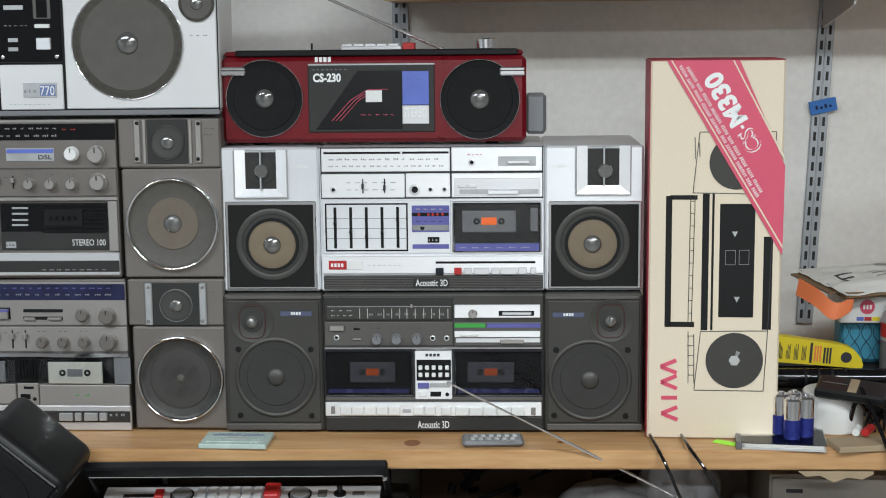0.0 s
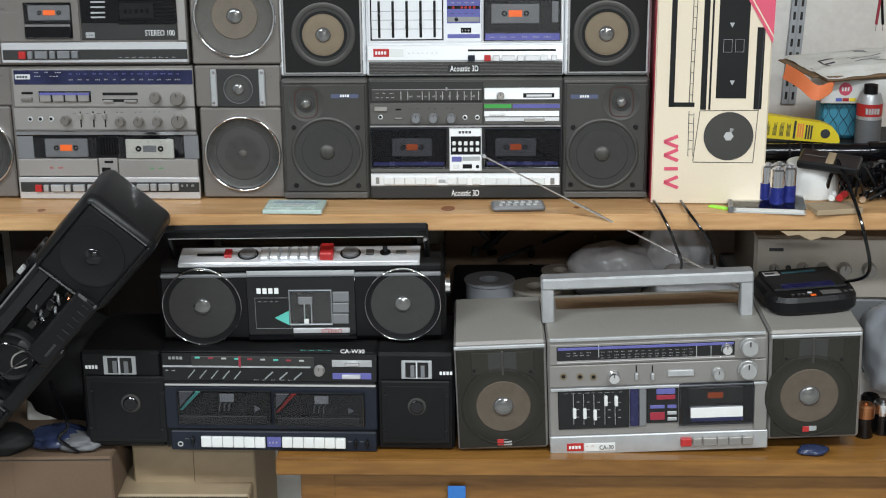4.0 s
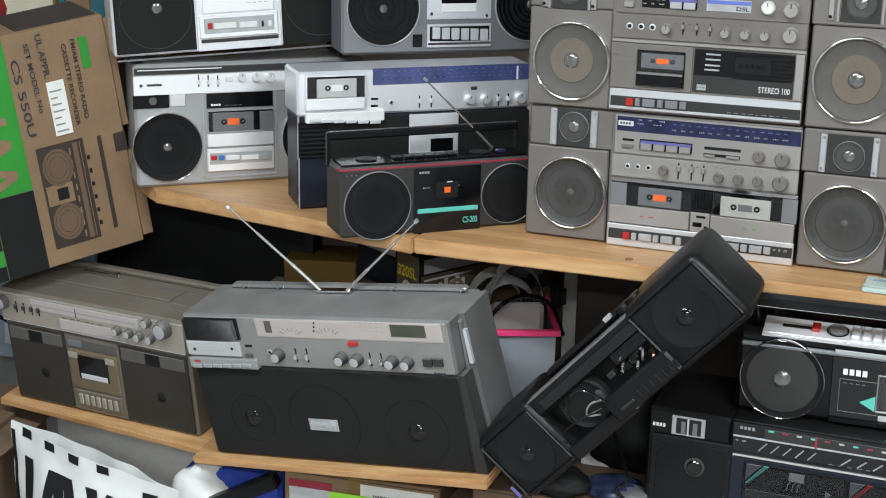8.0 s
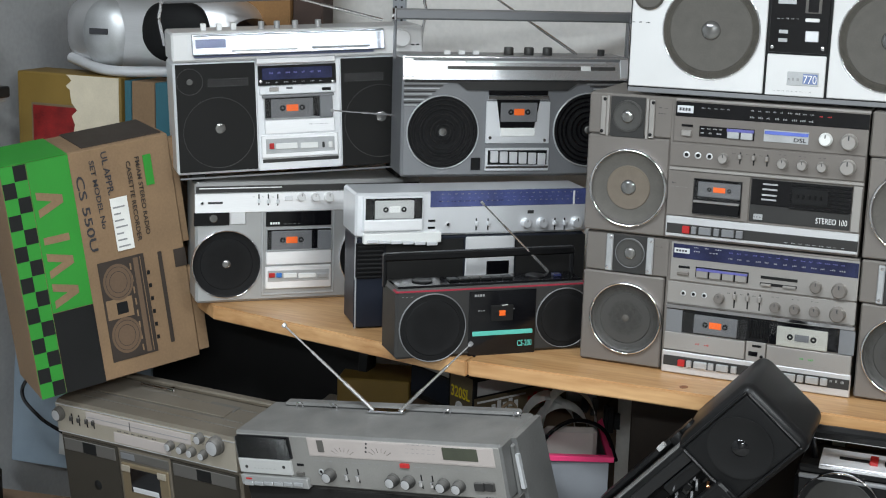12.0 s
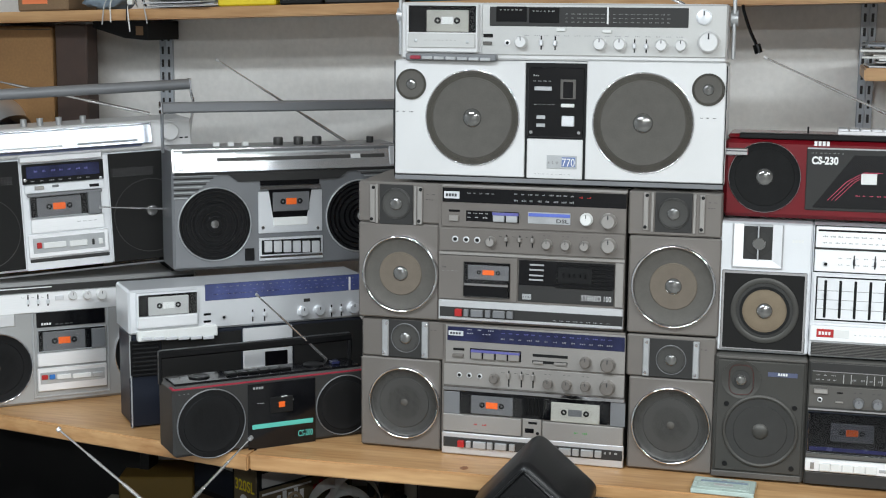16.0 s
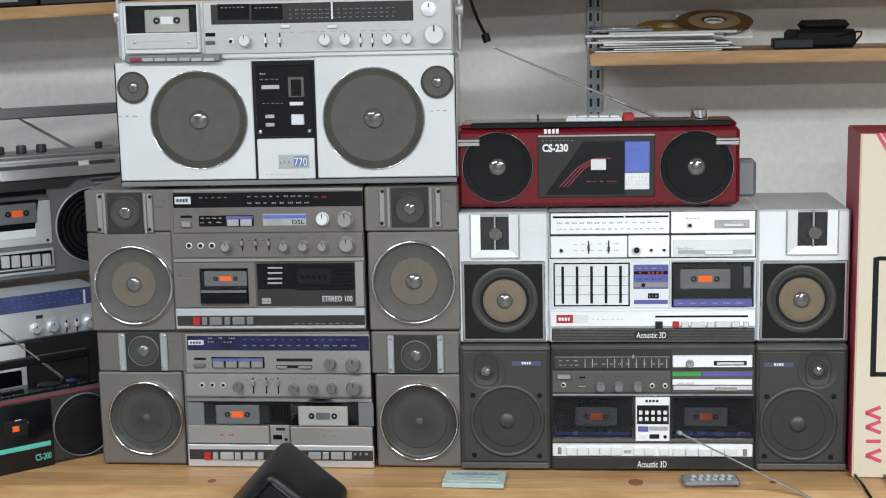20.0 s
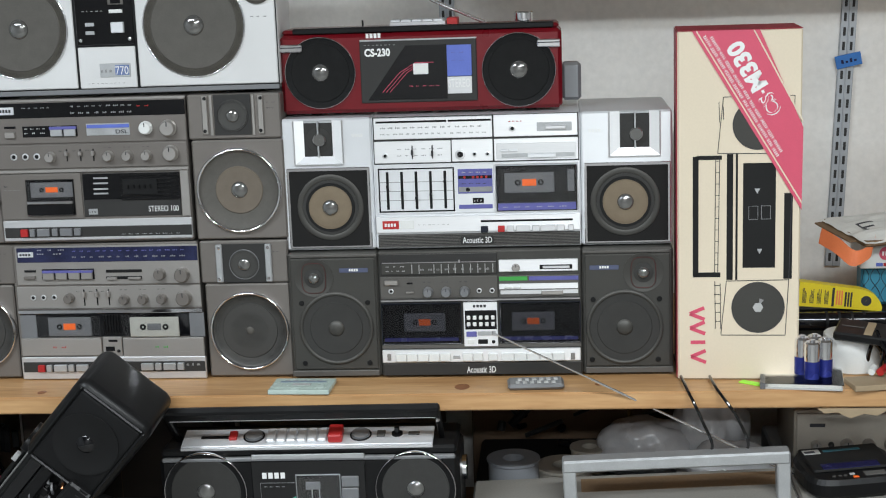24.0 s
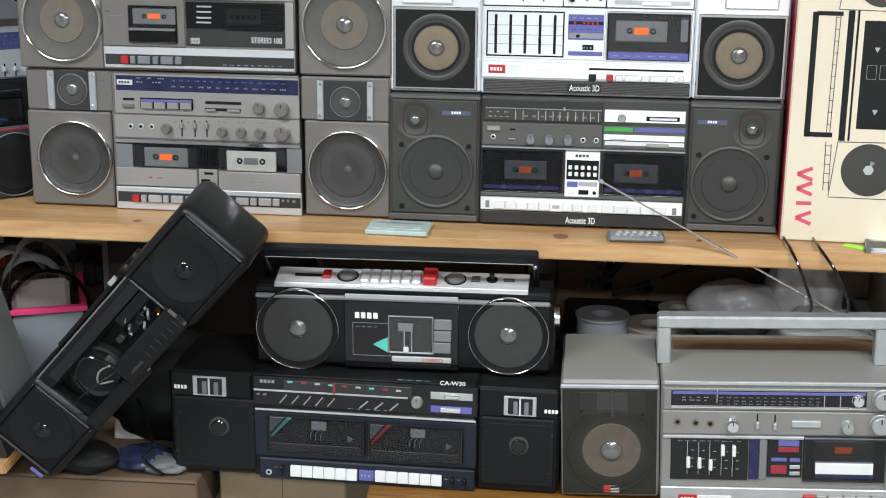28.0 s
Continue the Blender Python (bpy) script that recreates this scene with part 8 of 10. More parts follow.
    part("loose_wire", tube(bez((0.13, 0.01, 0.02), (0.16, -0.024, 0.05), (0.21, -0.022, 0.045), (0.25, 0.0, 0.03)), 0.0014, 6), "black_plastic", e)
    part("flat_cable", tube(bez((0.30, 0.02, 0.06), (0.31, -0.004, 0.075), (0.33, 0.002, 0.082), (0.34, 0.02, 0.07)), 0.002, 6), "cassette_grey", e)
    for x in (L - 0.17, L - 0.145):
        part("volume_wheel", lathe([(0.014, H + 0.001), (0.014, H + 0.017), (0.0002, H + 0.018)], x, 0.045, 20, "z", close=False), "black_plastic", e)
    part("carry_grip", cbox(0.16, 0.055, H + 0.002, L - 0.18, 0.085, H + 0.014, 0.005), "black_plastic", e)
    part("grip_mark", cbox(L - 0.215, 0.05, H + 0.010, L - 0.20, 0.06, H + 0.018, 0.001), "light_grey", e)
    part("end_cap", tube([(-0.002, -0.006, 0.012), (-0.002, -0.006, 0.035)], 0.003, 6), "violet_print", e)
    return e


leaning_black()


# ---- cartons ----
def tall_carton():
    w, h, d = 0.186, 0.543, 0.13
    e = thing("carton", pose(0.3945, -0.028, SHELF, 0, 0, -3), "tall cream cardboard carton with pink band and line drawing", "box")
    f = Face(e, [(1160, 103), (1405, 108), (1368, 778), (1140, 775)], w, h, d)
    part("body", cbox(0.001, 0, 0, w, d, h, 0.0025), "cream_card", e)
    part("side_print", cbox(-0.0006, 0.002, 0.002, 0.0008, d - 0.001, h - 0.001, 0.0004), "maroon_card", e, "dark red side panel")
    part("top_print", cbox(0.001, 0.0, h - 0.0006, w, d, h + 0.0007, 0.0004), "maroon_card", e)
    y = -0.0006

    def line(u0, v0, u1, v1, t=1.2, m="dark_print", nm="drawn_line"):
        a, b = f.at(u0, v0), f.at(u1, v1)
        dx, dz = b[0] - a[0], b[1] - a[1]
        n = math.hypot(dx, dz)
        px, pz = -dz / n * t * 0.0004, dx / n * t * 0.0004
        part(nm, prism([(a[0] + px, a[1] + pz), (a[0] - px, a[1] - pz), (b[0] - px, b[1] - pz), (b[0] + px, b[1] + pz)], y - 0.0002, 0.0), m, e)

    for q in ((1247, 236, 1232, 345), (1247, 236, 1384, 238), (1232, 345, 1375, 350), (1240, 590, 1358, 590), (1240, 590, 1226, 690), (1226, 692, 1347, 694), (1347, 694, 1358, 588), (1384, 238, 1358, 588)):
        line(*q)
    for q in ((1238, 245, 1238, 285), (1246, 255, 1246, 280), (1218, 590, 1216, 680), (1228, 595, 1226, 680), (1236, 350, 1224, 575), (1228, 352, 1218, 575)):
        line(*q)
    for i in range(10):
        v = 360 + i * 22
        line(1229 - i * 1.1, v, 1236 - i * 1.1, v, 1.0)
    for i in range(5):
        line(1216, 598 + i * 17, 1227, 598 + i * 17, 1.0)
    hd = f.box("drawn_handle", 1180, 350, 1191, 582, y, 0, "box_black", 0.0002)
    f.box("drawn_handle_arm", 1191, 349, 1240, 357, y, 0, "box_black", 0.0002)
    f.box("drawn_handle_arm", 1181, 573, 1229, 582, y, 0, "box_black", 0.0002)
    f.box("drawn_trim", 1245, 347, 1257, 588, y, 0, "box_black", 0.0002)
    f.box("drawn_trim", 1262, 347, 1266, 588, y, 0, "box_black", 0.0002)
    dk = f.box("drawn_deck", 1276, 366, 1338, 566, y, 0, "box_black", 0.0002)
    for v in (420, 535):
        x, z = f.at(1305, v)
        part("drawn_arrow", prism([(x - 0.004, z + 0.004), (x + 0.004, z + 0.004), (x, z - 0.004)], y - 0.0006, y), "galvanised", dk)
    for u in (1296, 1320):
        f.border("drawn_key", u - 9, 448, u + 9, 474, 0.0006, y - 0.0005, y, "galvanised", dk)
    f.box("drawn_trim", 1352, 425, 1368, 588, y, 0, "box_black", 0.0002)
    for u, v in ((1298, 641), (1312, 292)):
        x, z = f.at(u, v)
        r = 47 * f.scale(u, v)
        sp = part("drawn_speaker", lathe([(r, y), (0.0002, y - 0.0001)], x, z, 40, close=False), "graphite", e)
        part("drawn_glint", prism([(x, z), (x + r * 0.22, z + r * 0.30), (x + r * 0.06, z + r * 0.36)], y - 0.0003, y), "grey_print", sp)
        part("drawn_cap", lathe([(0.008, y - 0.0004), (0.0002, y - 0.0005)], x, z, 6, close=False), "light_grey", sp)
        part("drawn_rim", lathe([(r, y - 0.0003), (r * 1.03, y - 0.0003)], x, z, 40, close=False), "dark_print", sp)
    P = [f.at(*q) for q in ((1190, 104), (1322, 107), (1397, 300), (1387, 458))]
    bd = part("pink_band", prism(P[::-1], -0.0022, -0.0012), "pink_print", e)
    for q in (((1197, 104), (1200, 104), (1388, 441), (1388, 447)), ((1309, 107), (1312, 107), (1397, 284), (1397, 292))):
        part("band_line", prism([f.at(*c) for c in q][::-1], -0.0026, -0.002), "cream_card", bd)
    a, b = f.at(1190, 104), f.at(1387, 458)
    ang = math.atan2(a[1] - b[1], a[0] - b[0])
    p = f.at(1362, 264)
    on_band = Matrix.Translation((p[0], -0.0027, p[1])) @ Matrix.Rotation(-ang, 4, "Y")
    for s, x0, x1, y1, m, bold in (("CS", 0.0, 0.034, 0.0, "white_print", 0.03), ("CS", 0.002, 0.032, -0.0006, "pink_print", -0.005), ("-", 0.037, 0.042, 0.0, "white_print", 0.01), ("M330", 0.045, 0.125, 0.0, "white_print", 0.045)):
        z0, z1 = (0.011, 0.015) if s == "-" else (0.001, 0.026) if s == "CS" else (0.0, 0.028)
        tx = lettering(s, x0, z0, x1, z1, y1, m, e, bold=bold)
        tx.matrix_basis = on_band
    for k, (x0, x1, z) in enumerate(((-0.053, 0.140, 0.0335), (-0.056, 0.150, 0.0412))):
        g, x = [], x0
        rnd = random.Random(k)
        while x < x1:
            for i in range(rnd.randint(4, 8)):
                g.append(cbox(x, -0.0002, z, x + 0.0013, 0.0003, z + 0.0048, 0.0001))
                if rnd.random() < 0.6:
                    zc = z + rnd.choice((0.0, 0.002, 0.0038))
                    g.append(cbox(x, -0.0002, zc, x + 0.0024, 0.0003, zc + 0.001, 0.0001))
                x += 0.0031
            x += 0.0028
        sp = tagged(part("small_print", join(*g), "white_print", bd), kind="stuff")
        sp.matrix_basis = on_band
    for i in range(4):
        v = 640 + i * 27
        for va, vb in (((v, v + 11), (v + 22, v + 11)) if i != 2 else ((v + 11, v + 11),)):
            line(1196, va, 1168, vb, 7.0, "pink_print", "maker_stroke")
    part("bottom_seam", cbox(0.004, -0.0006, 0.001, w - 0.004, 0.0, 0.002, 0.0002), "cardboard", e)
    return e


def green_carton():
    w, h, d = 0.405, 0.462, 0.1
    e = thing("carton", pose(-1.833, -0.153, 0.970, 2.5, -9.0, 52.7) @ Matrix.Diagonal((0.802, 1.6, 1.0, 1.0)), "open brown carton with green checked band and radio drawing, leaning", "box")
    part("body", cbox(0, 0, 0, w, d, h, 0.003), "cardboard", e)
    y = -0.0007
    gb = part("green_band", cbox(0.062, y, 0.165, 0.16, 0, h - 0.001, 0.0003), "box_green", e)
    part("top_green", cbox(0.0, 0.0, h - 0.0005, 0.16, d, h + 0.001, 0.0003), "box_green", e)
    # Dark sheet paints the shade inside the open top.
    part("open_top_shade", cbox(0.2, 0.01, h - 0.0005, w - 0.01, d, h + 0.002, 0.0003), "ink_shade_brown", e)
    part("black_field", cbox(0.062, y, 0.001, 0.16, 0, 0.164, 0.0003), "box_black", e)
    ck = part("checked_band", cbox(0.001, y, 0.001, 0.061, 0, h - 0.001, 0.0003), "box_green", e)
    for i in range(15):
        x = 0.002 if i % 2 else 0.031
        part("check", cbox(x, y - 0.0005, 0.002 + i * 0.0306, x + 0.029, y, 0.0316 + i * 0.0306, 0.0002), "box_black", ck)
    for i in range(4):
        z = 0.40 - i * 0.06
        part("maker_stroke", prism([(0.072, z - 0.032), (0.072, z - 0.047), (0.132, z - 0.026), (0.132, z - 0.011)] if i != 1 else [(0.072, z - 0.026), (0.072, z - 0.040), (0.132, z - 0.040), (0.132, z - 0.026)], y - 0.0005, y), "cardboard", gb)
        if i != 1:
            part("maker_stroke", prism([(0.072, z + 0.003), (0.072, z - 0.012), (0.132, z - 0.026), (0.132, z - 0.011)], y - 0.0006, y), "cardboard", gb)
    for s, x, z, l, hh in (("UL APPR.", 0.235, 0.452, 0.085, 0.015), ("SET MODEL No", 0.205, 0.440, 0.135, 0.012), ("CS 550U", 0.168, 0.415, 0.15, 0.019)):
        t = lettering(s, 0.0, 0.0, l, hh, 0.0, "dark_print", e, "handwriting", 0.012)
        t.matrix_basis = Matrix.Translation((x, y - 0.0006, z)) @ Matrix.Rotation(radians(87), 4, "Y")
    for x, z0, z1, s in ((0.315, 0.275, 0.43, "FM/AM STEREO RADIO"), (0.292, 0.265, 0.425, "CASSETTE RECORDER")):
        t = lettering(s, 0.0, 0.0, z1 - z0, 0.011, 0.0, "ink_shade_brown", e, bold=0.02)
        t.matrix_basis = Matrix.Translation((x, y - 0.0006, z1)) @ Matrix.Rotation(radians(90), 4, "Y")
    part("green_tab", cbox(0.335, y - 0.0004, 0.37, 0.355, 0, 0.43, 0.0002), "box_green", e)
    lb = part("shipping_label", cbox(0.24, y - 0.0012, 0.255, 0.282, y, 0.36, 0.0003), "paper", e)
    for i in range(7):
        part("label_line", cbox(0.244, y - 0.0016, 0.262 + i * 0.013, 0.273 - (i % 3) * 0.006, y - 0.001, 0.265 + i * 0.013, 0.0001), "grey_print", lb)
    # drawn radio, lying on its side
    dr = part("drawn_radio", cbox(0.185, y - 0.0003, 0.035, 0.30, 0, 0.24, 0.0003), "ink_shade_brown", e)
    for z in (0.085, 0.195):
        part("drawn_speaker", lathe([(0.037, y - 0.001), (0.0002, y - 0.0011)], 0.228, z, 32, close=False), "carton_shade", dr)
        for q in (0.6, 0.85):
            part("drawn_ring", lathe([(0.037 * q, y - 0.0013), (0.037 * q - 0.0012, y - 0.0013)], 0.228, z, 28, close=False), "ink_shade_brown", dr)
    for k in range(8):
        part("drawn_line", cbox(0.262, y - 0.001, 0.045 + k * 0.024, 0.2655, y, 0.058 + k * 0.024, 0.0002), "cardboard", dr)
    part("drawn_line", cbox(0.289, y - 0.001, 0.04, 0.2905, y, 0.235, 0.0002), "cardboard", dr)
    part("drawn_deck", cbox(0.19, y - 0.001, 0.122, 0.255, y, 0.162, 0.0003), "cardboard", dr)
    part("drawn_tape", cbox(0.215, y - 0.0014, 0.13, 0.242, y - 0.0008, 0.154, 0.0003), "box_black", dr)
    part("drawn_dial", cbox(0.272, y - 0.001, 0.04, 0.284, y, 0.235, 0.0003), "carton_shade", dr)
    for i in range(6):
        part("drawn_knob", cbox(0.302, y - 0.0006, 0.06 + i * 0.027, 0.309, 0, 0.068 + i * 0.027, 0.0003), "box_black", e)
    part("drawn_handle", cbox(0.335, y - 0.0003, 0.045, 0.345, 0, 0.235, 0.0002), "ink_shade_brown", e)
    # open flaps on the far edge
    part("flap", cbox(w, 0.004, 0.24, w + 0.018, 0.012, h - 0.01, 0.0015), "cardboard", e)
    part("flap", cbox(w, 0.002, 0.01, w + 0.028, 0.01, 0.19, 0.0015), "cardboard", e)
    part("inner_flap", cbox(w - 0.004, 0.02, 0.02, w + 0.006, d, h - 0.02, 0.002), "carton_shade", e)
    part("notch_edge", cbox(w - 0.03, -0.0012, 0.195, w, 0.0, 0.232, 0.0004), "ink_shade_brown", e)
    return e


tall_carton()
green_carton()


def solo(name, m, size, material, label, category, b=0.003, group=""):
    ob = part(name, cbox(0, 0, 0, *size, b), material, None)
    ob.matrix_world = m
    return tagged(ob, label, category, group)


def carton(x, y, z, sx, sy, sz, label, rz=0, material="cardboard", flaps=False, tape=True):
    e = thing("carton", pose(x, y, z, 0, 0, rz), label, "box")
    part("body", cbox(0, 0, 0, sx, sy, sz, 0.003), material, e)
    part("lid_edge", cbox(0.002, -0.0006, sz - 0.006, sx - 0.002, 0.0005, sz - 0.004, 0.0002), "ink_shade_brown", e)
    part("corner_crease", cbox(sx * 0.5 - 0.0006, -0.0005, 0.003, sx * 0.5 + 0.0006, 0.0005, sz - 0.007, 0.0002), "carton_shade", e)
    if tape:
        part("packing_tape", cbox(sx * 0.42, -0.0006, sz * 0.1, sx * 0.56, 0.0, sz, 0.0003), "mustard_card" if material == "cardboard" else "cardboard", e)
    return e


def crumple(name, m, size, material, label, category, seed=0, amp=0.25, seg=18):
    """A slack plastic bag: a rounded lump with many folds."""
    bm = bmesh.new()
    bmesh.ops.create_icosphere(bm, subdivisions=4, radius=1.0)
    for v in bm.verts:
        n = v.co.normalized()
        a = noise.noise(n * 1.6 + Vector((seed, 0, 0)))
        b = 1 - abs(noise.noise(n * 4.2 + Vector((0, seed, 0)))) * 2
        k = 1 + amp * a + amp * 0.35 * b
        p = n * k
        v.co = Vector((p.x * size[0] / 2, p.y * size[1] / 2, max(p.z, -0.82) * size[2] / 2 + size[2] * 0.41))
    for f in bm.faces:
        f.smooth = True
    ob = part(name, bm, material, None)
    ob.matrix_world = m
    return tagged(ob, label, category)


# ---- under the bench and behind ----
e = carton(-1.24, -0.09, 0.36, 0.30, 0.28, PLANK - 0.022 - 0.36, "brown carton with a white barcode label under the bench", 4)
lb = part("barcode_label", cbox(0.15, -0.0012, 0.16, 0.29, 0, 0.308, 0.0004), "paper", e)
rnd = random.Random(9)
for r in range(3):
    x = 0.175
    while x < 0.245:
        wd = rnd.choice((0.0012, 0.002, 0.003))
        part("bar", cbox(x, -0.0018, 0.265 - r * 0.035, x + wd, -0.001, 0.29 - r * 0.035, 0.0001), "dark_print", lb)
        x += wd + rnd.choice((0.0012, 0.002))
part("neon_label", cbox(0.09, -0.0024, 0.24, 0.17, -0.0012, 0.285, 0.0004), "neon_green", e)
part("clear_pouch", cbox(0.01, -0.001, 0.12, 0.095, 0, 0.3, 0.0005), "bag_film", e)
part("pouch_header", cbox(0.01, -0.0016, 0.285, 0.095, -0.0006, 0.30, 0.0003), "maroon_card", e)
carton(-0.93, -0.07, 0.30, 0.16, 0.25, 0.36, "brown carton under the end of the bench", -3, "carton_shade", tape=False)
solo("storage_tub", pose(-1.47, -0.06, 0.36, 0, 0, 5), (0.2, 0.25, 0.27), "royal_blue", "blue plastic storage tub under the bench", "tub", 0.008)
rnd = random.Random(31)
e = thing("wire_bundle", pose(0.745, 0.01, SHELF), "heap of black audio leads beside the tape roll", "wires")
for i in range(14):
    x, y = rnd.uniform(-0.02, 0.06), rnd.uniform(-0.03, 0.05)
    part("lead", tube(bez((x, y, 0.004), (x + rnd.uniform(-0.03, 0.03), y + rnd.uniform(-0.03, 0.03), rnd.uniform(0.02, 0.06)), (x + rnd.uniform(-0.04, 0.04), y + rnd.uniform(-0.03, 0.03), rnd.uniform(0.02, 0.065)), (x + rnd.uniform(-0.05, 0.05), y + rnd.uniform(-0.04, 0.03), 0.005), n=8), rnd.uniform(0.002, 0.004), 7), rnd.choice(("black_gloss", "black_matte")), e)
part("lead_plug", tube([(0.0, -0.045, 0.008), (0.012, -0.02, 0.012)], 0.006, 10), "chrome", e)
solo("black_case", pose(-1.40, -0.095, 0.55, 0, -28, 8), (0.16, 0.03, 0.03), "black_plastic", "narrow black case leaning on the blue tub", "case", 0.004)
solo("plastic_tray", pose(-1.47, -0.03, 0.635, 0, 0, 2), (0.14, 0.1, 0.03), "light_grey", "pale grey plastic lid on the blue tub", "lid", 0.006)


def striped_bag():
    e = thing("shopping_bag", pose(-1.82, -0.175, 0.295, 0, 0, -7), "white plastic shopping bag with bold black stripes", "bag")
    W, H = 0.40, 0.40
    bm = bmesh.new()
    n, m = 26, 26
    for side in (0, 1):
        g = [[None] * (m + 1) for _ in range(n + 1)]
        for i in range(n + 1):
            for j in range(m + 1):
                x, z = W * i / n, H * j / m
                bulge = 0.05 * math.sin(math.pi * i / n) * (0.35 + 0.65 * math.sin(math.pi * min(1, j / m * 1.1)))
                w = 0.008 * noise.noise(Vector((x * 16, z * 12, side)))
                g[i][j] = bm.verts.new((x, (-1 if side == 0 else 1) * bulge + w + 0.05, z - 0.06 * x / W * (j / m)))
        for i in range(n):
            for j in range(m):
                q = (g[i][j], g[i + 1][j], g[i + 1][j + 1], g[i][j + 1])
                bm.faces.new(q if side == 0 else q[::-1])
    bmesh.ops.remove_doubles(bm, verts=bm.verts[:], dist=0.0005)
    for q in bm.faces:
        q.smooth = True
    part("bag_film", bm, "white_plastic", e)

    def front(x, z):
        i, j = x / W, z / H
        bulge = 0.05 * math.sin(math.pi * i) * (0.35 + 0.65 * math.sin(math.pi * min(1, j * 1.1)))
        return (x, -bulge + 0.008 * noise.noise(Vector((x * 16, z * 12, 0))) + 0.0485, z - 0.06 * x / W * j)

    def patch(x0, x1, z0, z1, lean=0.0, nm="black_stripe"):
        V, F = [], []
        k = 10
        for a in range(k + 1):
            z = z0 + (z1 - z0) * a / k
            o = lean * (z - z0)
            for b in range(4):
                V.append(front(x0 + (x1 - x0) * b / 3 + o, z))
        for a in range(k):
            for b in range(3):
                F.append((a * 4 + b, a * 4 + b + 1, (a + 1) * 4 + b + 1, (a + 1) * 4 + b))
        part(nm, (V, F), "box_black", e)

    for i in range(5):
        patch(0.02 + i * 0.062, 0.046 + i * 0.062, 0.02, 0.20 - 0.005 * i)
    for i in range(4):
        patch(0.03 + i * 0.065, 0.055 + i * 0.065, 0.378, 0.397, 0, "black_block")
    for x, ln in ((0.035, 0.0), (0.085, 0.2), (0.14, -0.2), (0.175, -0.3), (0.21, 0.35), (0.235, -0.3), (0.275, 0.35)):
        patch(x, x + 0.026, 0.225, 0.34, ln, "black_mark")
    patch(0.325, 0.355, 0.02, 0.37, 0.0)
    patch(0.002, 0.012, 0.02, 0.385, 0.0)
    return e


striped_bag()
crumple("plastic_bag", pose(-1.44, -0.04, 0.40, 0, 0, 0), (0.16, 0.12, 0.26), "white_plastic", "crumpled white plastic bag beside the striped bag", "bag", 3, 0.22)
e = carton(-2.1, -0.22, 0.30, 0.24, 0.30, 0.36, "open brown carton on the floor beside the bench", 8, "carton_shade", tape=False)
part("flap", cbox(0.0, -0.06, 0.355, 0.24, 0.0, 0.36, 0.001), "carton_shade", e)
part("flap", cbox(0.235, 0.0, 0.34, 0.30, 0.3, 0.345, 0.001), "carton_shade", e)
solo("black_radio", pose(-2.14, -0.16, 0.66, 0, 0, 8), (0.13, 0.12, 0.12), "black_plastic", "black plastic appliance lying in the open carton", "appliance", 0.02)

# sign board behind the bronze radio
e = thing("sign_board", pose(-2.15, 0.14, 0.70, -6, 0, 4), "pale blue printed sign with bottle and yellow ring", "sign")
part("board", cbox(0, 0, 0, 0.34, 0.006, 0.30, 0.001), "sign_blue", e)
part("yellow_ring", lathe([(0.055, -0.0006), (0.055, -0.0012), (0.045, -0.0012), (0.045, -0.0006)], 0.215, 0.14, 32, close=False), "yellow_card", e)
part("dark_ring", lathe([(0.045, -0.0008), (0.0002, -0.0009)], 0.215, 0.14, 32, close=False), "ink_shade_brown", e)
part("bottle", join(cbox(0.12, -0.001, 0.03, 0.165, 0, 0.12, 0.001), cbox(0.13, -0.001, 0.12, 0.15, 0, 0.155, 0.001)), "light_grey", e)
part("bottle_stripe", cbox(0.152, -0.0016, 0.045, 0.158, -0.0008, 0.10, 0.0002), "box_green", e)
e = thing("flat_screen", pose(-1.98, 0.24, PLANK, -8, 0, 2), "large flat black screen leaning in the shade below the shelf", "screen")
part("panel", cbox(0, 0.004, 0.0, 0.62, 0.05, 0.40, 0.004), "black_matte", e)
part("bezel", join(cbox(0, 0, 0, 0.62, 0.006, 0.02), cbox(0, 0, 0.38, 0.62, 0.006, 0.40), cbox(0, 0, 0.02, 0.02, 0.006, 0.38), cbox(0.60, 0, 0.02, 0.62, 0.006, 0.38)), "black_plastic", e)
carton(-1.44, 0.24, PLANK, 0.24, 0.2, 0.215, "plain beige carton behind the grey radio", 6, "beige_metal", tape=False)
solo("mustard_box", pose(-1.40, 0.24, 0.917, 0, 0, 14), (0.15, 0.12, 0.055), "mustard_card", "mustard yellow cardboard box on a beige carton", "box", 0.003)
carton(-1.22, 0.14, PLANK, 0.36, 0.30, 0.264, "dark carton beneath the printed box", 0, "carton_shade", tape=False)


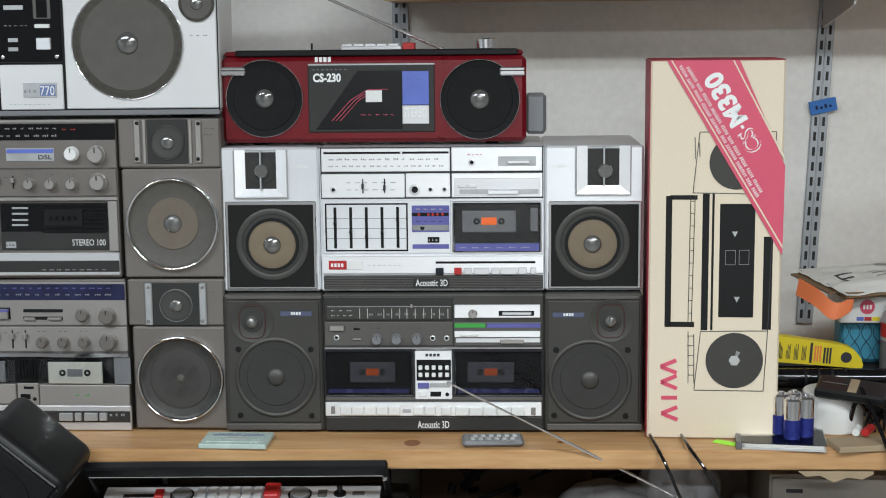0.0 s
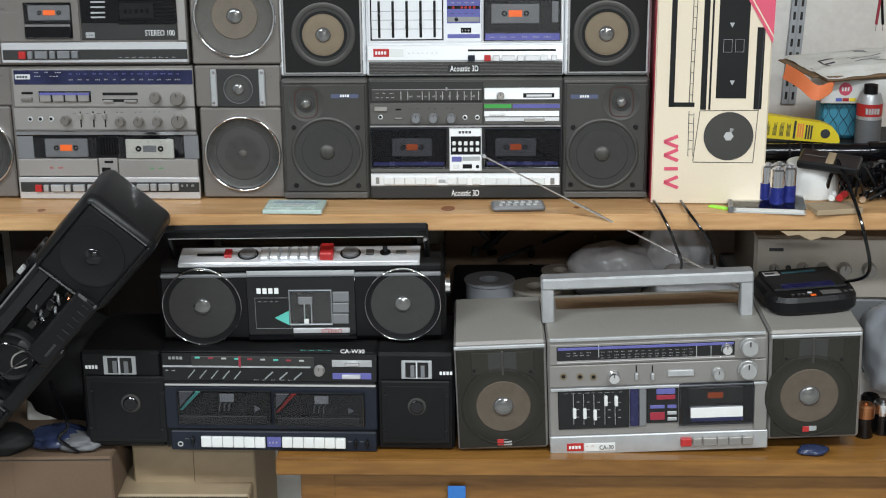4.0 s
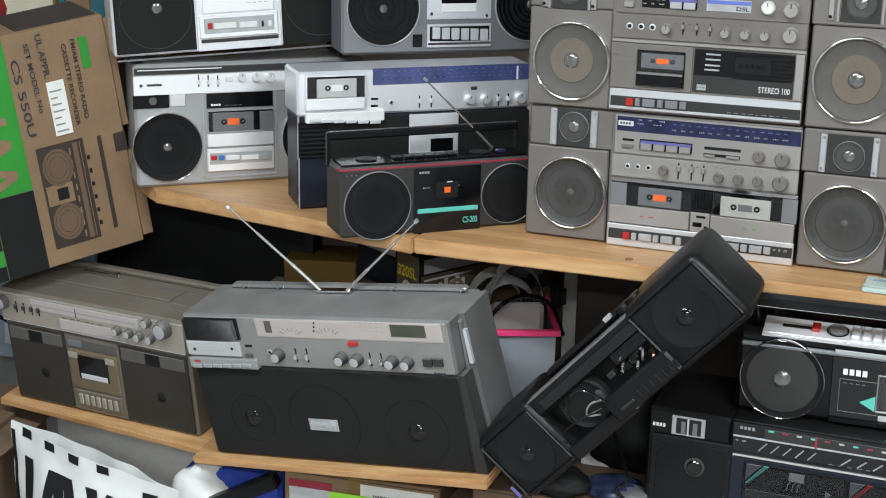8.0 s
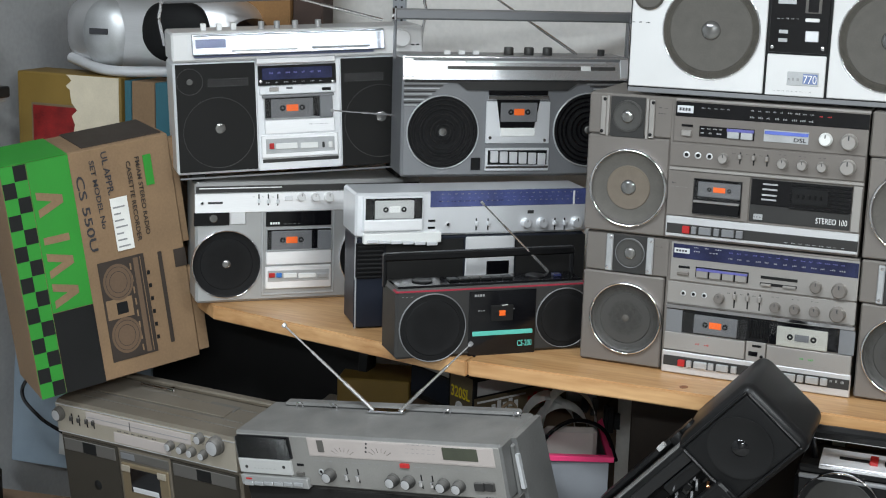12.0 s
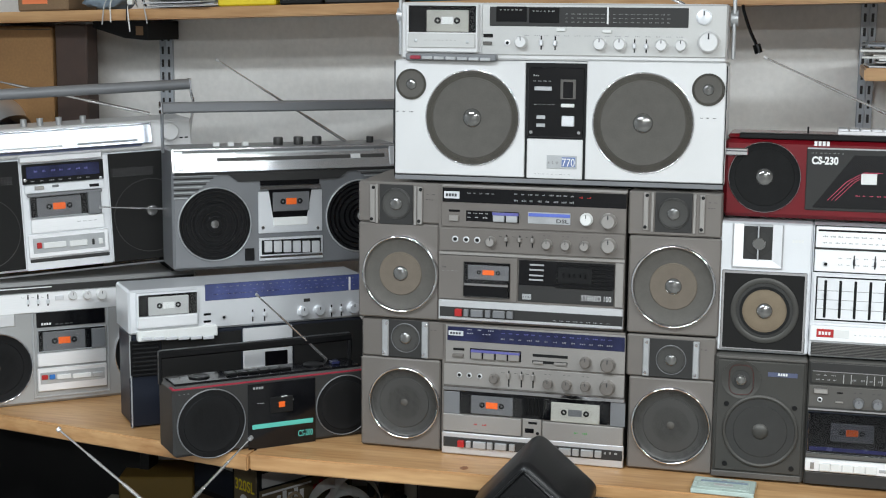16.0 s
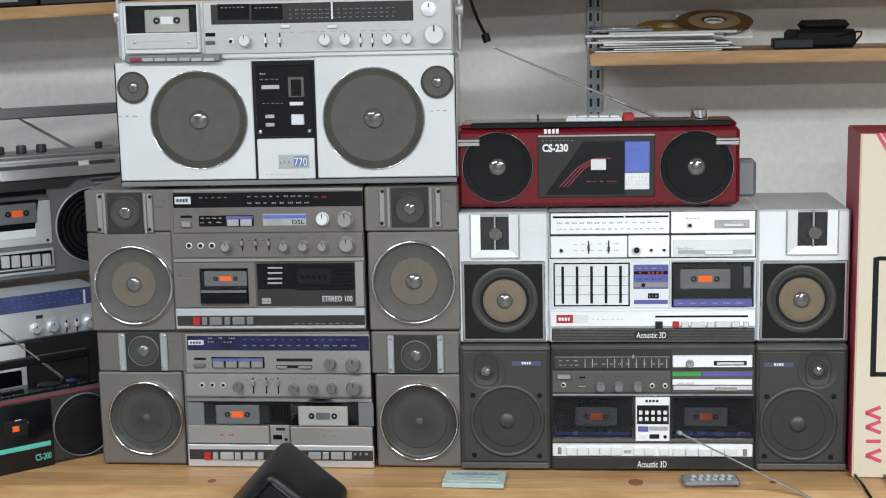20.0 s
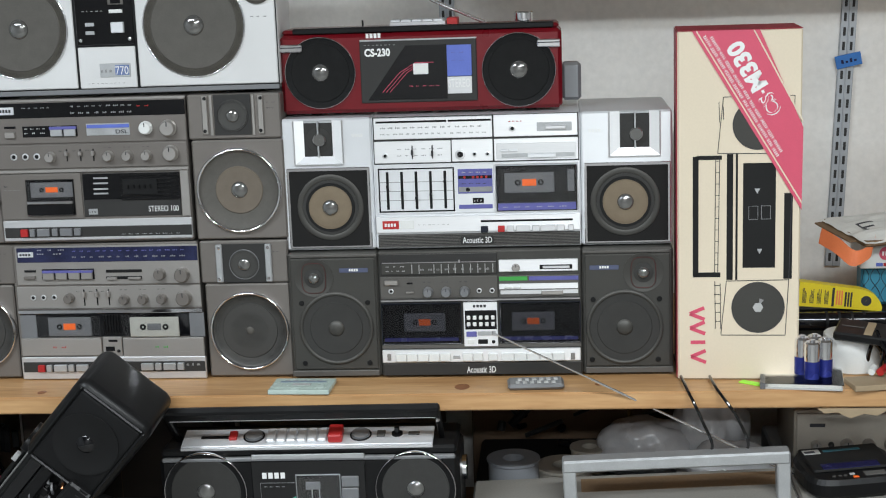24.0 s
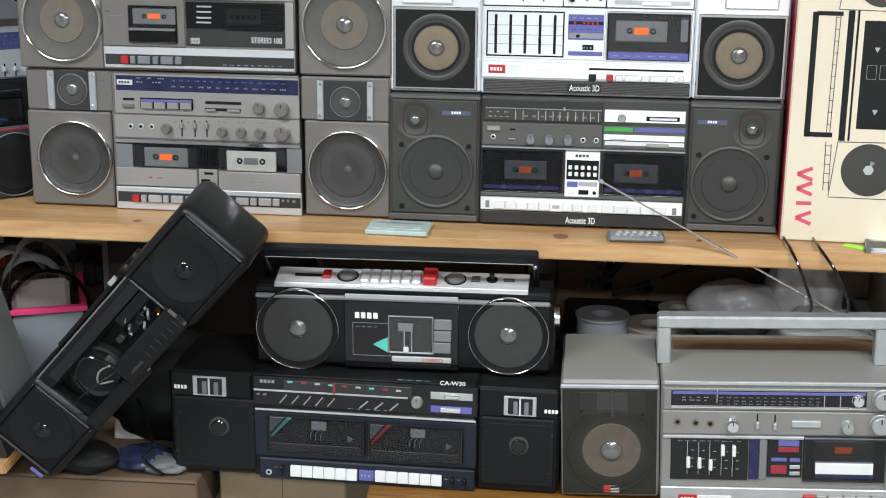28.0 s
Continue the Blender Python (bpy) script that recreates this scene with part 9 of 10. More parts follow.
def power_box():
    """Printed carton lying upside down, one corner to the front."""
    w, d, h = 0.237, 0.20, 0.086
    e = thing("carton", pose(-1.056, 0.12, 0.965, 0, 0, 59.5), "black and olive printed carton lying upside down under the shelf", "box")
    part("body", cbox(0, 0, 0, w, d, h, 0.002), "box_black", e)
    part("olive_band", cbox(0.003, -0.0008, 0.002, w - 0.003, 0, 0.046, 0.0003), "gold", e)
    part("window_print", cbox(0.01, -0.0009, 0.05, 0.15, 0, 0.078, 0.0003), "light_grey", e)
    part("stripe_print", cbox(0.01, -0.0012, 0.035, 0.13, 0, 0.039, 0.0002), "white_print", e)
    for i in range(5):
        part("white_letter_bar", cbox(0.045 + i * 0.014, -0.0014, 0.008, 0.0545 + i * 0.014, -0.0006, 0.028 + 0.006 * (i % 2), 0.0002), "white_print", e)
        part("red_letter_bar", cbox(0.135 + i * 0.014, -0.0014, 0.010, 0.1445 + i * 0.014, -0.0006, 0.030 + 0.006 * (i % 2), 0.0002), "red_key", e)
    part("picture_print", cbox(-0.0008, 0.075, 0.012, 0, d - 0.004, h - 0.022, 0.0003), "navy", e)
    part("pale_edge", cbox(-0.0009, 0.075, h - 0.018, 0, d - 0.004, h - 0.006, 0.0003), "light_grey", e)
    part("olive_print", cbox(-0.0008, 0.002, 0.002, 0, 0.07, h - 0.002, 0.0003), "gold", e)
    t = lettering("320SL", 0.0, 0.0, 0.058, 0.022, 0.0, "yellow_card", e, bold=0.02)
    t.matrix_basis = Matrix.Translation((-0.0014, 0.066, 0.038)) @ Matrix.Rotation(radians(-90), 4, "Z")
    V, F, _ = lathe([(0.012, -0.0013), (0.0002, -0.0014)], 0.0, 0.0, 20, "x", close=False)
    part("plug_print", ([(a, b + 0.04, c + 0.02) for a, b, c in V], F), "white_print", e)
    part("red_mark", cbox(-0.0012, 0.16, h - 0.014, -0.0006, 0.19, h - 0.004, 0.0002), "red_key", e)
    return e


power_box()


def cable_bin():
    e = thing("storage_bin", pose(-0.99, 0.035, PLANK, 0, 0, 22), "translucent plastic bin full of cables with pink rim", "bin")
    w, d, h, t = 0.22, 0.26, 0.235, 0.003
    for nm, a in (("bin_wall", (0, 0, 0, w, t, h)), ("bin_wall", (0, d - t, 0, w, d, h + 0.07)), ("bin_wall", (0, t, 0, t, d - t, h)), ("bin_wall", (w - t, t, 0, w, d - t, h)), ("bin_floor", (t, t, 0, w - t, d - t, t))):
        part(nm, cbox(*a, 0.001), "milky_plastic", e)
    part("pink_rim", join(cbox(-0.008, -0.008, h, w + 0.008, 0.006, h + 0.01), cbox(w - 0.004, 0.006, h, w + 0.008, d, h + 0.01)), "hot_pink", e)
    part("contents", cbox(t, t, t, w - t, d - t, h - 0.03, 0.02), "dark_grey", e)
    for k, (x, top) in enumerate(((0.05, 0.10), (0.09, 0.12), (0.075, 0.085))):
        V, F = [], []
        pts = bez((x, 0.06, h - 0.04), (x + 0.015, 0.05, h + top * 0.7), (x + 0.06, 0.07, h + top), (x + 0.11, 0.10, h + top * 0.5), (x + 0.11, 0.11, h - 0.04), n=6)
        for p in pts:
            V += [(p.x, p.y - 0.03, p.z), (p.x, p.y + 0.03, p.z)]
        F = [(2 * i, 2 * i + 1, 2 * i + 3, 2 * i + 2) for i in range(len(pts) - 1)]
        part("ribbon_cable", (V, F), "ribbon_white", e)
    for k in range(3):
        part("beige_cable", tube(bez((0.02, 0.03 + k * 0.01, h - 0.03), (0.01, 0.03, h + 0.03 + k * 0.012), (0.04, 0.05, h + 0.07 + k * 0.01), (0.07, 0.08, h + 0.03)), 0.003, 7), "wood_pale", e)
    part("black_cable", tube(bez((0.10, 0.01, h - 0.03), (0.10, -0.01, h + 0.04), (0.15, 0.0, h + 0.075), (0.21, 0.03, h + 0.05), (0.24, 0.06, h - 0.02)), 0.004, 8), "black_gloss", e)
    part("pink_pouch", cbox(0.10, 0.03, h - 0.02, 0.20, 0.05, h + 0.05, 0.008), "pale_pink", e)
    for i in range(14):
        rr = random.Random(i)
        x, y2 = rr.uniform(0.12, 0.26), rr.uniform(0.12, 0.24)
        part("loose_connector", cbox(x, y2, h - 0.02, x + 0.012, y2 + 0.01, h + rr.uniform(0.01, 0.06), 0.001), rr.choice(("black_matte", "black_plastic", "dark_grey")), e)
    return e


cable_bin()
# Added dark cartons: they stand in for shade on the wall behind.
carton(-0.79, 0.27, 0.722, 0.36, 0.2, 0.36, "added dark carton filling the shade behind the leaning radio", 2, "ink_shade_brown", tape=False)
carton(-0.40, 0.36, DESK, 0.38, 0.18, 0.34, "added dark carton for the shaded wall behind the black radios", 0, "carton_shade", tape=False)
carton(0.04, 0.42, DESK, 0.5, 0.13, 0.33, "added dark carton for the shaded wall behind the desk", -1, "carton_shade", tape=False)
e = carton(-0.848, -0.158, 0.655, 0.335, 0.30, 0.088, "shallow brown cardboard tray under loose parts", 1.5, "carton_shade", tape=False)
carton(-0.56, -0.11, 0.25, 0.27, 0.3, 0.403, "tan carton standing below the tray", 0, "wood_pale", tape=False)
carton(-0.50, -0.06, 0.45, 0.215, 0.25, DESK - 0.45, "beige carton under the black twin-cassette radio", 0, "wood_pale", tape=False)
crumple("plastic_bag", pose(-0.615, -0.10, 0.744), (0.10, 0.07, 0.035), "blue_film", "crumpled blue plastic film on the tray", "bag", 8, 0.3)
crumple("plastic_bag", pose(-0.575, -0.115, 0.744), (0.08, 0.05, 0.03), "cassette_grey", "clear plastic bag with small parts", "bag", 9, 0.3)
solo("paper_stack", pose(-0.70, 0.0, 0.744, 0, 6, 8), (0.16, 0.12, 0.05), "paper", "small stack of papers behind the tray", "paper", 0.002)
crumple("grey_bag", pose(-0.715, -0.12, 0.744), (0.13, 0.08, 0.045), "black_matte", "small black bag under the leaning radio", "bag", 31, 0.2)
crumple("grey_bag", pose(-0.62, 0.06, 0.744), (0.22, 0.18, 0.19), "black_matte", "dark sack behind the leaning radio", "bag", 12, 0.2)
tagged(part("cable", tube(bez((-0.62, -0.10, 0.86), (-0.585, -0.14, 0.80), (-0.60, -0.145, 0.775), (-0.57, -0.14, 0.747)), 0.003, 7), "black_gloss", None), "thin black cable hanging to the tray", "cable")


# ---- small things on the main shelf ----
def cassette_box():
    e = thing("cassette", pose(-0.247, -0.088, SHELF + 0.0005, 0, 0, -2), "white cassette in its case, lying at the shelf edge", "cassette")
    part("case", cbox(0, 0, 0, 0.098, 0.066, 0.0075, 0.0012), "mint_case", e)
    part("label", cbox(0.008, 0.012, 0.0072, 0.09, 0.055, 0.0082, 0.0004), "mint_case", e)
    part("label_band", cbox(0.012, 0.04, 0.008, 0.086, 0.048, 0.0088, 0.0003), "sign_blue", e)
    part("tape_window", cbox(0.034, 0.024, 0.008, 0.064, 0.034, 0.0089, 0.0004), "light_grey", e)
    for i in range(5):
        part("handwriting_bar", cbox(0.018 + i * 0.013, 0.0505, 0.008, 0.027 + i * 0.013, 0.0525, 0.0088, 0.0001), "grey_print", e)
    return e


def remote_control():
    e = thing("remote_control", pose(0.130, -0.083, SHELF + 0.001, 0, 0, 3), "slim grey remote control lying on the shelf", "remote")
    part("body", cbox(0, 0, 0, 0.088, 0.046, 0.009, 0.004), "mid_grey", e)
    for r in range(2):
        for c in range(6):
            x = 0.012 + c * 0.0112 + r * 0.004
            part("button", cbox(x, 0.008 + r * 0.016, 0.008, x + 0.007, 0.018 + r * 0.016, 0.0108, 0.001), "light_grey", e)
    return e


def battery(x, y, z, label, lie=None):
    e = thing("battery", pose(x, y, z), label, "battery", "loose batteries")
    r, h = 0.0122, 0.058
    part("wrapper", lathe([(r * 0.97, 0.0), (r, 0.0005), (r, h * 0.48), (0.0002, h * 0.48)], 0, 0, 22, "z", close=False), "battery_blue", e)
    part("silver_top", lathe([(r * 1.002, h * 0.48), (r * 1.002, h * 0.95), (r * 0.8, h), (r * 0.35, h), (r * 0.35, h * 1.05), (0.0002, h * 1.05)], 0, 0, 22, "z", close=False), "chrome", e)
    return e


cassette_box()
remote_control()
e = thing("cd_case", pose(0.515, -0.085, SHELF, 0, 0, -8), "clear jewel case lying flat under batteries", "case")
part("tray", cbox(0.002, 0.002, 0, 0.123, 0.098, 0.003, 0.0006), "light_grey", e)
part("inlay", cbox(0.012, 0.004, 0.003, 0.121, 0.096, 0.0036, 0.0002), "paper", e)
part("hub", lathe([(0.010, 0.0036), (0.010, 0.0058), (0.004, 0.006), (0.0002, 0.006)], 0.045, 0.04, 18, "z", close=False), "white_plastic", e)
part("hinge_edge", cbox(0, 0, 0.0001, 0.008, 0.10, 0.0094, 0.0006), "cassette_grey", e)
part("lid", cbox(0, 0, 0.0094, 0.125, 0.10, 0.0103, 0.0003), "clear_plastic", e).visible_shadow = False
part("front_wall", cbox(0.008, 0, 0.0001, 0.125, 0.0012, 0.0094, 0.0003), "clear_plastic", e).visible_shadow = False
solo("neon_tab", pose(0.487, -0.05, SHELF, 0, 0, -35), (0.035, 0.014, 0.002), "neon_green", "small neon green plastic tab on the shelf", "tab", 0.0005)
for x, y in ((0.586, -0.035), (0.597, -0.062), (0.618, -0.050), (0.606, -0.028)):
    battery(x, y, SHELF + 0.0105, "blue and silver battery standing on the jewel case")
e = thing("tape_roll", pose(0.674, 0.028, SHELF), "white roll of tape standing behind batteries", "tape")
part("roll", lathe([(0.042, 0.0), (0.044, 0.002), (0.044, 0.056), (0.042, 0.058), (0.024, 0.058), (0.024, 0.0)], 0, 0, 36, "z", close=False), "white_plastic", e)
part("core", lathe([(0.0245, 0.001), (0.0245, 0.057), (0.022, 0.057), (0.022, 0.001)], 0, 0, 28, "z", close=False), "cardboard", e)
e = thing("cassette_player", pose(0.635, -0.02, SHELF + 0.0585, 8, 4, -20), "black pocket tape adapter with beige strip on the tape roll", "adapter")
part("body", cbox(0, 0, 0, 0.10, 0.062, 0.014, 0.003), "black_plastic", e)
part("beige_strip", cbox(0.045, 0.006, 0.0135, 0.058, 0.055, 0.0152, 0.0005), "wood_pale", e)
part("lid_line", cbox(0.008, 0.03, 0.0135, 0.042, 0.033, 0.0148, 0.0004), "dark_grey", e)
solo("wood_block", pose(0.655, -0.105, SHELF, 0, 0, 10), (0.078, 0.05, 0.009), "wood_pale", "pale offcut of wood at the shelf edge", "block", 0.001)
e = thing("cable_plug", pose(0.70, -0.06, SHELF + 0.0095), "small red and white audio plugs on the wood offcut", "plug")
part("red_plug", tube([(0.0, 0.0, 0.008), (0.014, 0.02, 0.01)], 0.006, 10), "red_key", e)
part("white_plug", tube([(-0.012, 0.004, 0.007), (-0.004, 0.022, 0.009)], 0.0055, 10), "white_plastic", e)
part("cord", tube(bez((0.014, 0.02, 0.01), (0.03, 0.05, 0.015), (0.06, 0.07, 0.01), (0.10, 0.06, 0.004)), 0.003, 7), "black_gloss", e)
solo("black_case", pose(0.60, 0.085, SHELF, 0, 0, 2), (0.30, 0.16, 0.038), "black_matte", "flat black case under the torch", "case", 0.006)
e = thing("torch", pose(0.585, 0.105, SHELF + 0.057), "long black metal torch lying on a case", "torch")
part("barrel", tube([(0.0, 0.0, 0.0), (0.20, -0.005, 0.0)], 0.0155, 18), "black_gloss", e)
part("head", tube([(0.20, -0.005, 0.0), (0.215, -0.0055, 0.0), (0.25, -0.006, 0.0)], 0.019, 18), "black_gloss", e)
for i in range(4):
    part("grip_ring", tube([(0.06 + i * 0.02, -0.002, 0.0), (0.064 + i * 0.02, -0.002, 0.0)], 0.0162, 18), "black_matte", e)
solo("flat_box", pose(0.61, 0.175, SHELF + 0.0385, 0, 0, 0), (0.28, 0.125, 0.02), "black_matte", "dark flat box on the black case", "box", 0.003)
e = thing("blade_pack", pose(0.610, 0.155, SHELF + 0.0705, 0, 4, -3), "bright yellow printed cardboard sleeve with a rounded end", "packet")
part("sleeve", prism([(0.0, 0.0), (0.136, 0.0), (0.137, 0.006), (0.133, 0.016), (0.125, 0.025), (0.115, 0.031), (0.10, 0.035), (0.0, 0.042)], 0.0, 0.022), "yellow_card", e)
rnd = random.Random(6)
for i in range(4):
    g = [cbox(0.006 + i * 0.012 + j * 0.0018, -0.0006, 0.006, 0.007 + i * 0.012 + j * 0.0018, 0.0, rnd.uniform(0.02, 0.034), 0.0001) for j in range(4)]
    tagged(part("printed_mark", join(*g), "dark_print", e), kind="stuff")
part("black_slot", cbox(0.054, -0.0008, 0.003, 0.058, 0.0, 0.035, 0.0003), "dark_print", e)
for i in range(3):
    part("orange_bar", cbox(0.061 + i * 0.004, -0.0007, 0.006, 0.0635 + i * 0.004, 0.0, 0.031, 0.0002), "orange_card", e)
for i in range(3):
    part("print_bar", cbox(0.075 + i * 0.0045, -0.0007, 0.004, 0.078 + i * 0.0045, 0.0, 0.029, 0.0002), "dark_print", e)
part("oval_print", lathe([(0.0085, -0.0007), (0.0002, -0.0008)], 0.110, 0.016, 20, close=False), "dark_print", e)
e = thing("patterned_bag", pose(0.722, 0.20, SHELF + 0.059, 0, 0, -4), "teal blue packet with black net pattern", "packet")
part("packet", cbox(0, 0, 0, 0.085, 0.06, 0.068, 0.006), "sky_card", e)
for i in range(5):
    for k in (-1, 1):
        pts = [(0.005 + i * 0.018 + k * 0.008 * math.sin(j * math.pi / 6), -0.0008, 0.003 + j * 0.0052) for j in range(13)]
        part("net_line", tube([q for q in pts if 0.001 < q[0] < 0.084], 0.0006, 4), "dark_print", e)
e = thing("spray_can", pose(0.795, 0.150, SHELF + 0.0385), "red and grey aerosol can with black cap", "can")
part("can", lathe([(0.021, 0.0), (0.022, 0.002), (0.022, 0.10), (0.018, 0.112), (0.0002, 0.112)], 0, 0, 26, "z", close=False), "galvanised", e)
part("red_label", lathe([(0.0224, 0.074), (0.0224, 0.096)], 0, 0, 26, "z", close=False), "red_key", e)
part("label_print", join(*[cbox(-0.012 + i * 0.005, -0.0229, 0.079, -0.0085 + i * 0.005, -0.018, 0.089, 0.0001) for i in range(5)]), "light_grey", e)
part("grey_label", lathe([(0.0224, 0.012), (0.0224, 0.068)], 0, 0, 26, "z", close=False), "cassette_grey", e)
part("cap", lathe([(0.012, 0.112), (0.012, 0.128), (0.0002, 0.13)], 0, 0, 18, "z", close=False), "black_plastic", e)
e = thing("ink_box", pose(0.715, 0.176, SHELF + 0.1275, 0, 0, -2), "white printer ink box with coloured dots", "box")
part("body", cbox(0, 0, 0, 0.126, 0.10, 0.043, 0.0015), "white_plastic", e)
part("pink_disc", lathe([(0.0115, -0.0007), (0.0002, -0.0008)], 0.042, 0.026, 22, close=False), "pink_print", e)
part("disc_print", join(*[cbox(0.0355 + i * 0.005, -0.0012, 0.0225, 0.0385 + i * 0.005, -0.0006, 0.0295, 0.0001) for i in range(3)]), "white_print", e)
for i, m in enumerate(("blue_print", "red_key", "yellow_card")):
    part("colour_bar", cbox(0.026 + i * 0.012, -0.0008, 0.004, 0.037 + i * 0.012, 0.0, 0.010, 0.0002), m, e)
part("box_mark", cbox(0.092, -0.0008, 0.018, 0.099, 0.0, 0.027, 0.0002), "galvanised", e)
e = thing("orange_card", pose(0.632, 0.135, SHELF + 0.152, 0, 4, 0), "bent fluorescent orange card", "card")
V, F = [], []
pts = bez((0.012, 0.04, 0.022), (0.035, 0.008, 0.012), (0.06, -0.012, -0.004), (0.088, -0.002, 0.008), (0.095, 0.01, 0.02), n=6)
for p in pts:
    V += [(p.x, p.y, p.z), (p.x + 0.004, p.y + 0.004, p.z + 0.026)]
part("card", (V, [(2 * i, 2 * i + 2, 2 * i + 3, 2 * i + 1) for i in range(len(pts) - 1)]), "orange_card", e)
e = thing("envelope", pose(0.712, 0.125, SHELF + 0.172, 6, -1, 19.5), "padded white envelope with brown edges and postage print", "envelope")


def puffed(x, y):
    """Height of the padded envelope's upper sheet."""
    a, b = x / 0.125 - 1, y / 0.075 - 1
    return 0.009 + 0.009 * (1 - a ** 4) * (1 - b ** 4) + 0.005 * noise.noise(Vector((a * 3, b * 3, 2)))


bm = bmesh.new()
bmesh.ops.create_grid(bm, x_segments=24, y_segments=14, size=1)
for v in bm.verts:
    x, y = 0.125 + v.co.x * 0.125, 0.075 + v.co.y * 0.075
    v.co = (x, y, puffed(x, y))
part("top_sheet", bm, "paper", e)
part("padding", cbox(0.002, 0.002, 0.0, 0.248, 0.148, 0.010, 0.004), "cardboard", e)
part("torn_edge", cbox(-0.012, 0.03, 0.003, 0.004, 0.145, 0.006, 0.001), "cardboard", e)
for x0, y0, x1, y1, m in ((0.03, 0.045, 0.034, 0.085, "dark_print"), (0.03, 0.080, 0.062, 0.085, "dark_print"), (0.03, 0.062, 0.054, 0.067, "dark_print"), (0.09, 0.055, 0.16, 0.059, "grey_print"), (0.09, 0.068, 0.15, 0.072, "grey_print"), (0.09, 0.081, 0.16, 0.085, "grey_print"), (0.12, 0.105, 0.15, 0.12, "grey_print")):
    V, F = [], []
    for i in range(5):
        for j in range(3):
            x, y = x0 + (x1 - x0) * i / 4, y0 + (y1 - y0) * j / 2
            V.append((x, y, puffed(x, y) + 0.0005))
    for i in range(4):
        for j in range(2):
            F.append((i * 3 + j, i * 3 + j + 3, i * 3 + j + 4, i * 3 + j + 1))
    part("print_line", (V, F), m, e)
e = thing("torch", pose(0.838, -0.01, SHELF), "long black metal torch standing on its flared head", "torch")
part("head", lathe([(0.031, 0.0), (0.033, 0.003), (0.033, 0.030), (0.0315, 0.034), (0.0315, 0.046), (0.033, 0.049), (0.031, 0.062), (0.022, 0.082), (0.0195, 0.090), (0.0002, 0.090)], 0, 0, 36, "z", close=False), "black_gloss", e)
part("barrel", lathe([(0.0185, 0.088), (0.0185, 0.245), (0.0002, 0.245)], 0, 0, 30, "z", close=False), "black_plastic", e)
for z in (0.10, 0.128, 0.156, 0.184, 0.212):
    part("grip_ring", lathe([(0.0187, z), (0.0198, z + 0.002), (0.0198, z + 0.016), (0.0187, z + 0.018)], 0, 0, 30, "z", close=False), "black_matte", e)
part("tail_cap", lathe([(0.0205, 0.243), (0.022, 0.246), (0.022, 0.270), (0.020, 0.274), (0.016, 0.274), (0.015, 0.266), (0.0002, 0.266)], 0, 0, 30, "z", close=False), "black_gloss", e)
part("tail_switch", lathe([(0.012, 0.266), (0.012, 0.269), (0.0002, 0.270)], 0, 0, 20, "z", close=False), "box_green", e)
e = thing("paper_scrap", pose(0.60, -0.094, SHELF - 0.0285), "torn tan paper hanging under the shelf edge", "paper")
part("scrap", prism([(0.0, 0.0), (0.012, -0.008), (0.03, -0.006), (0.05, -0.016), (0.07, -0.009), (0.09, -0.012), (0.105, -0.004), (0.105, 0.0)], -0.001, 0.001), "wood_pale", e)
for k, (a, b) in enumerate(((0.40, 0.425), (0.445, 0.48))):
    tagged(part("cable", tube(bez((a, 0.10, SHELF + 0.004), (a, 0.0, SHELF + 0.004), (a + 0.004, -0.09, SHELF + 0.004), (b, -0.112, SHELF - 0.04), (b + 0.02, -0.05, 1.04), (b - 0.03, 0.05, 0.99)), 0.0024, 8), "black_gloss", None), "black mains cable hanging over the shelf edge", "cable", "cables over the shelf edge")
tagged(part("cable", tube(bez((0.70, -0.03, SHELF + 0.075), (0.715, -0.08, SHELF + 0.03), (0.73, -0.12, SHELF - 0.03), (0.745, -0.10, 1.05), (0.72, 0.0, 1.0)), 0.003, 8), "black_gloss", None), "thin black lead running off the shelf", "cable", "cables over the shelf edge")
tape = part("blue_tape", cbox(-0.024, -0.004, 0.0, 0.024, 0.0, 0.024, 0.0005), "blue_tape", strip, "scrap of blue masking tape")
for k in range(4):
    part("tape_writing", cbox(-0.014 + k * 0.008, -0.0044, 0.008, -0.0095 + k * 0.008, -0.0038, 0.015 - (k % 2) * 0.003, 0.0001), "deep_blue", tape)
tape.matrix_basis = Matrix.Translation((0.006, 0, 0.385)) @ Matrix.Rotation(radians(-14), 4, "Y")

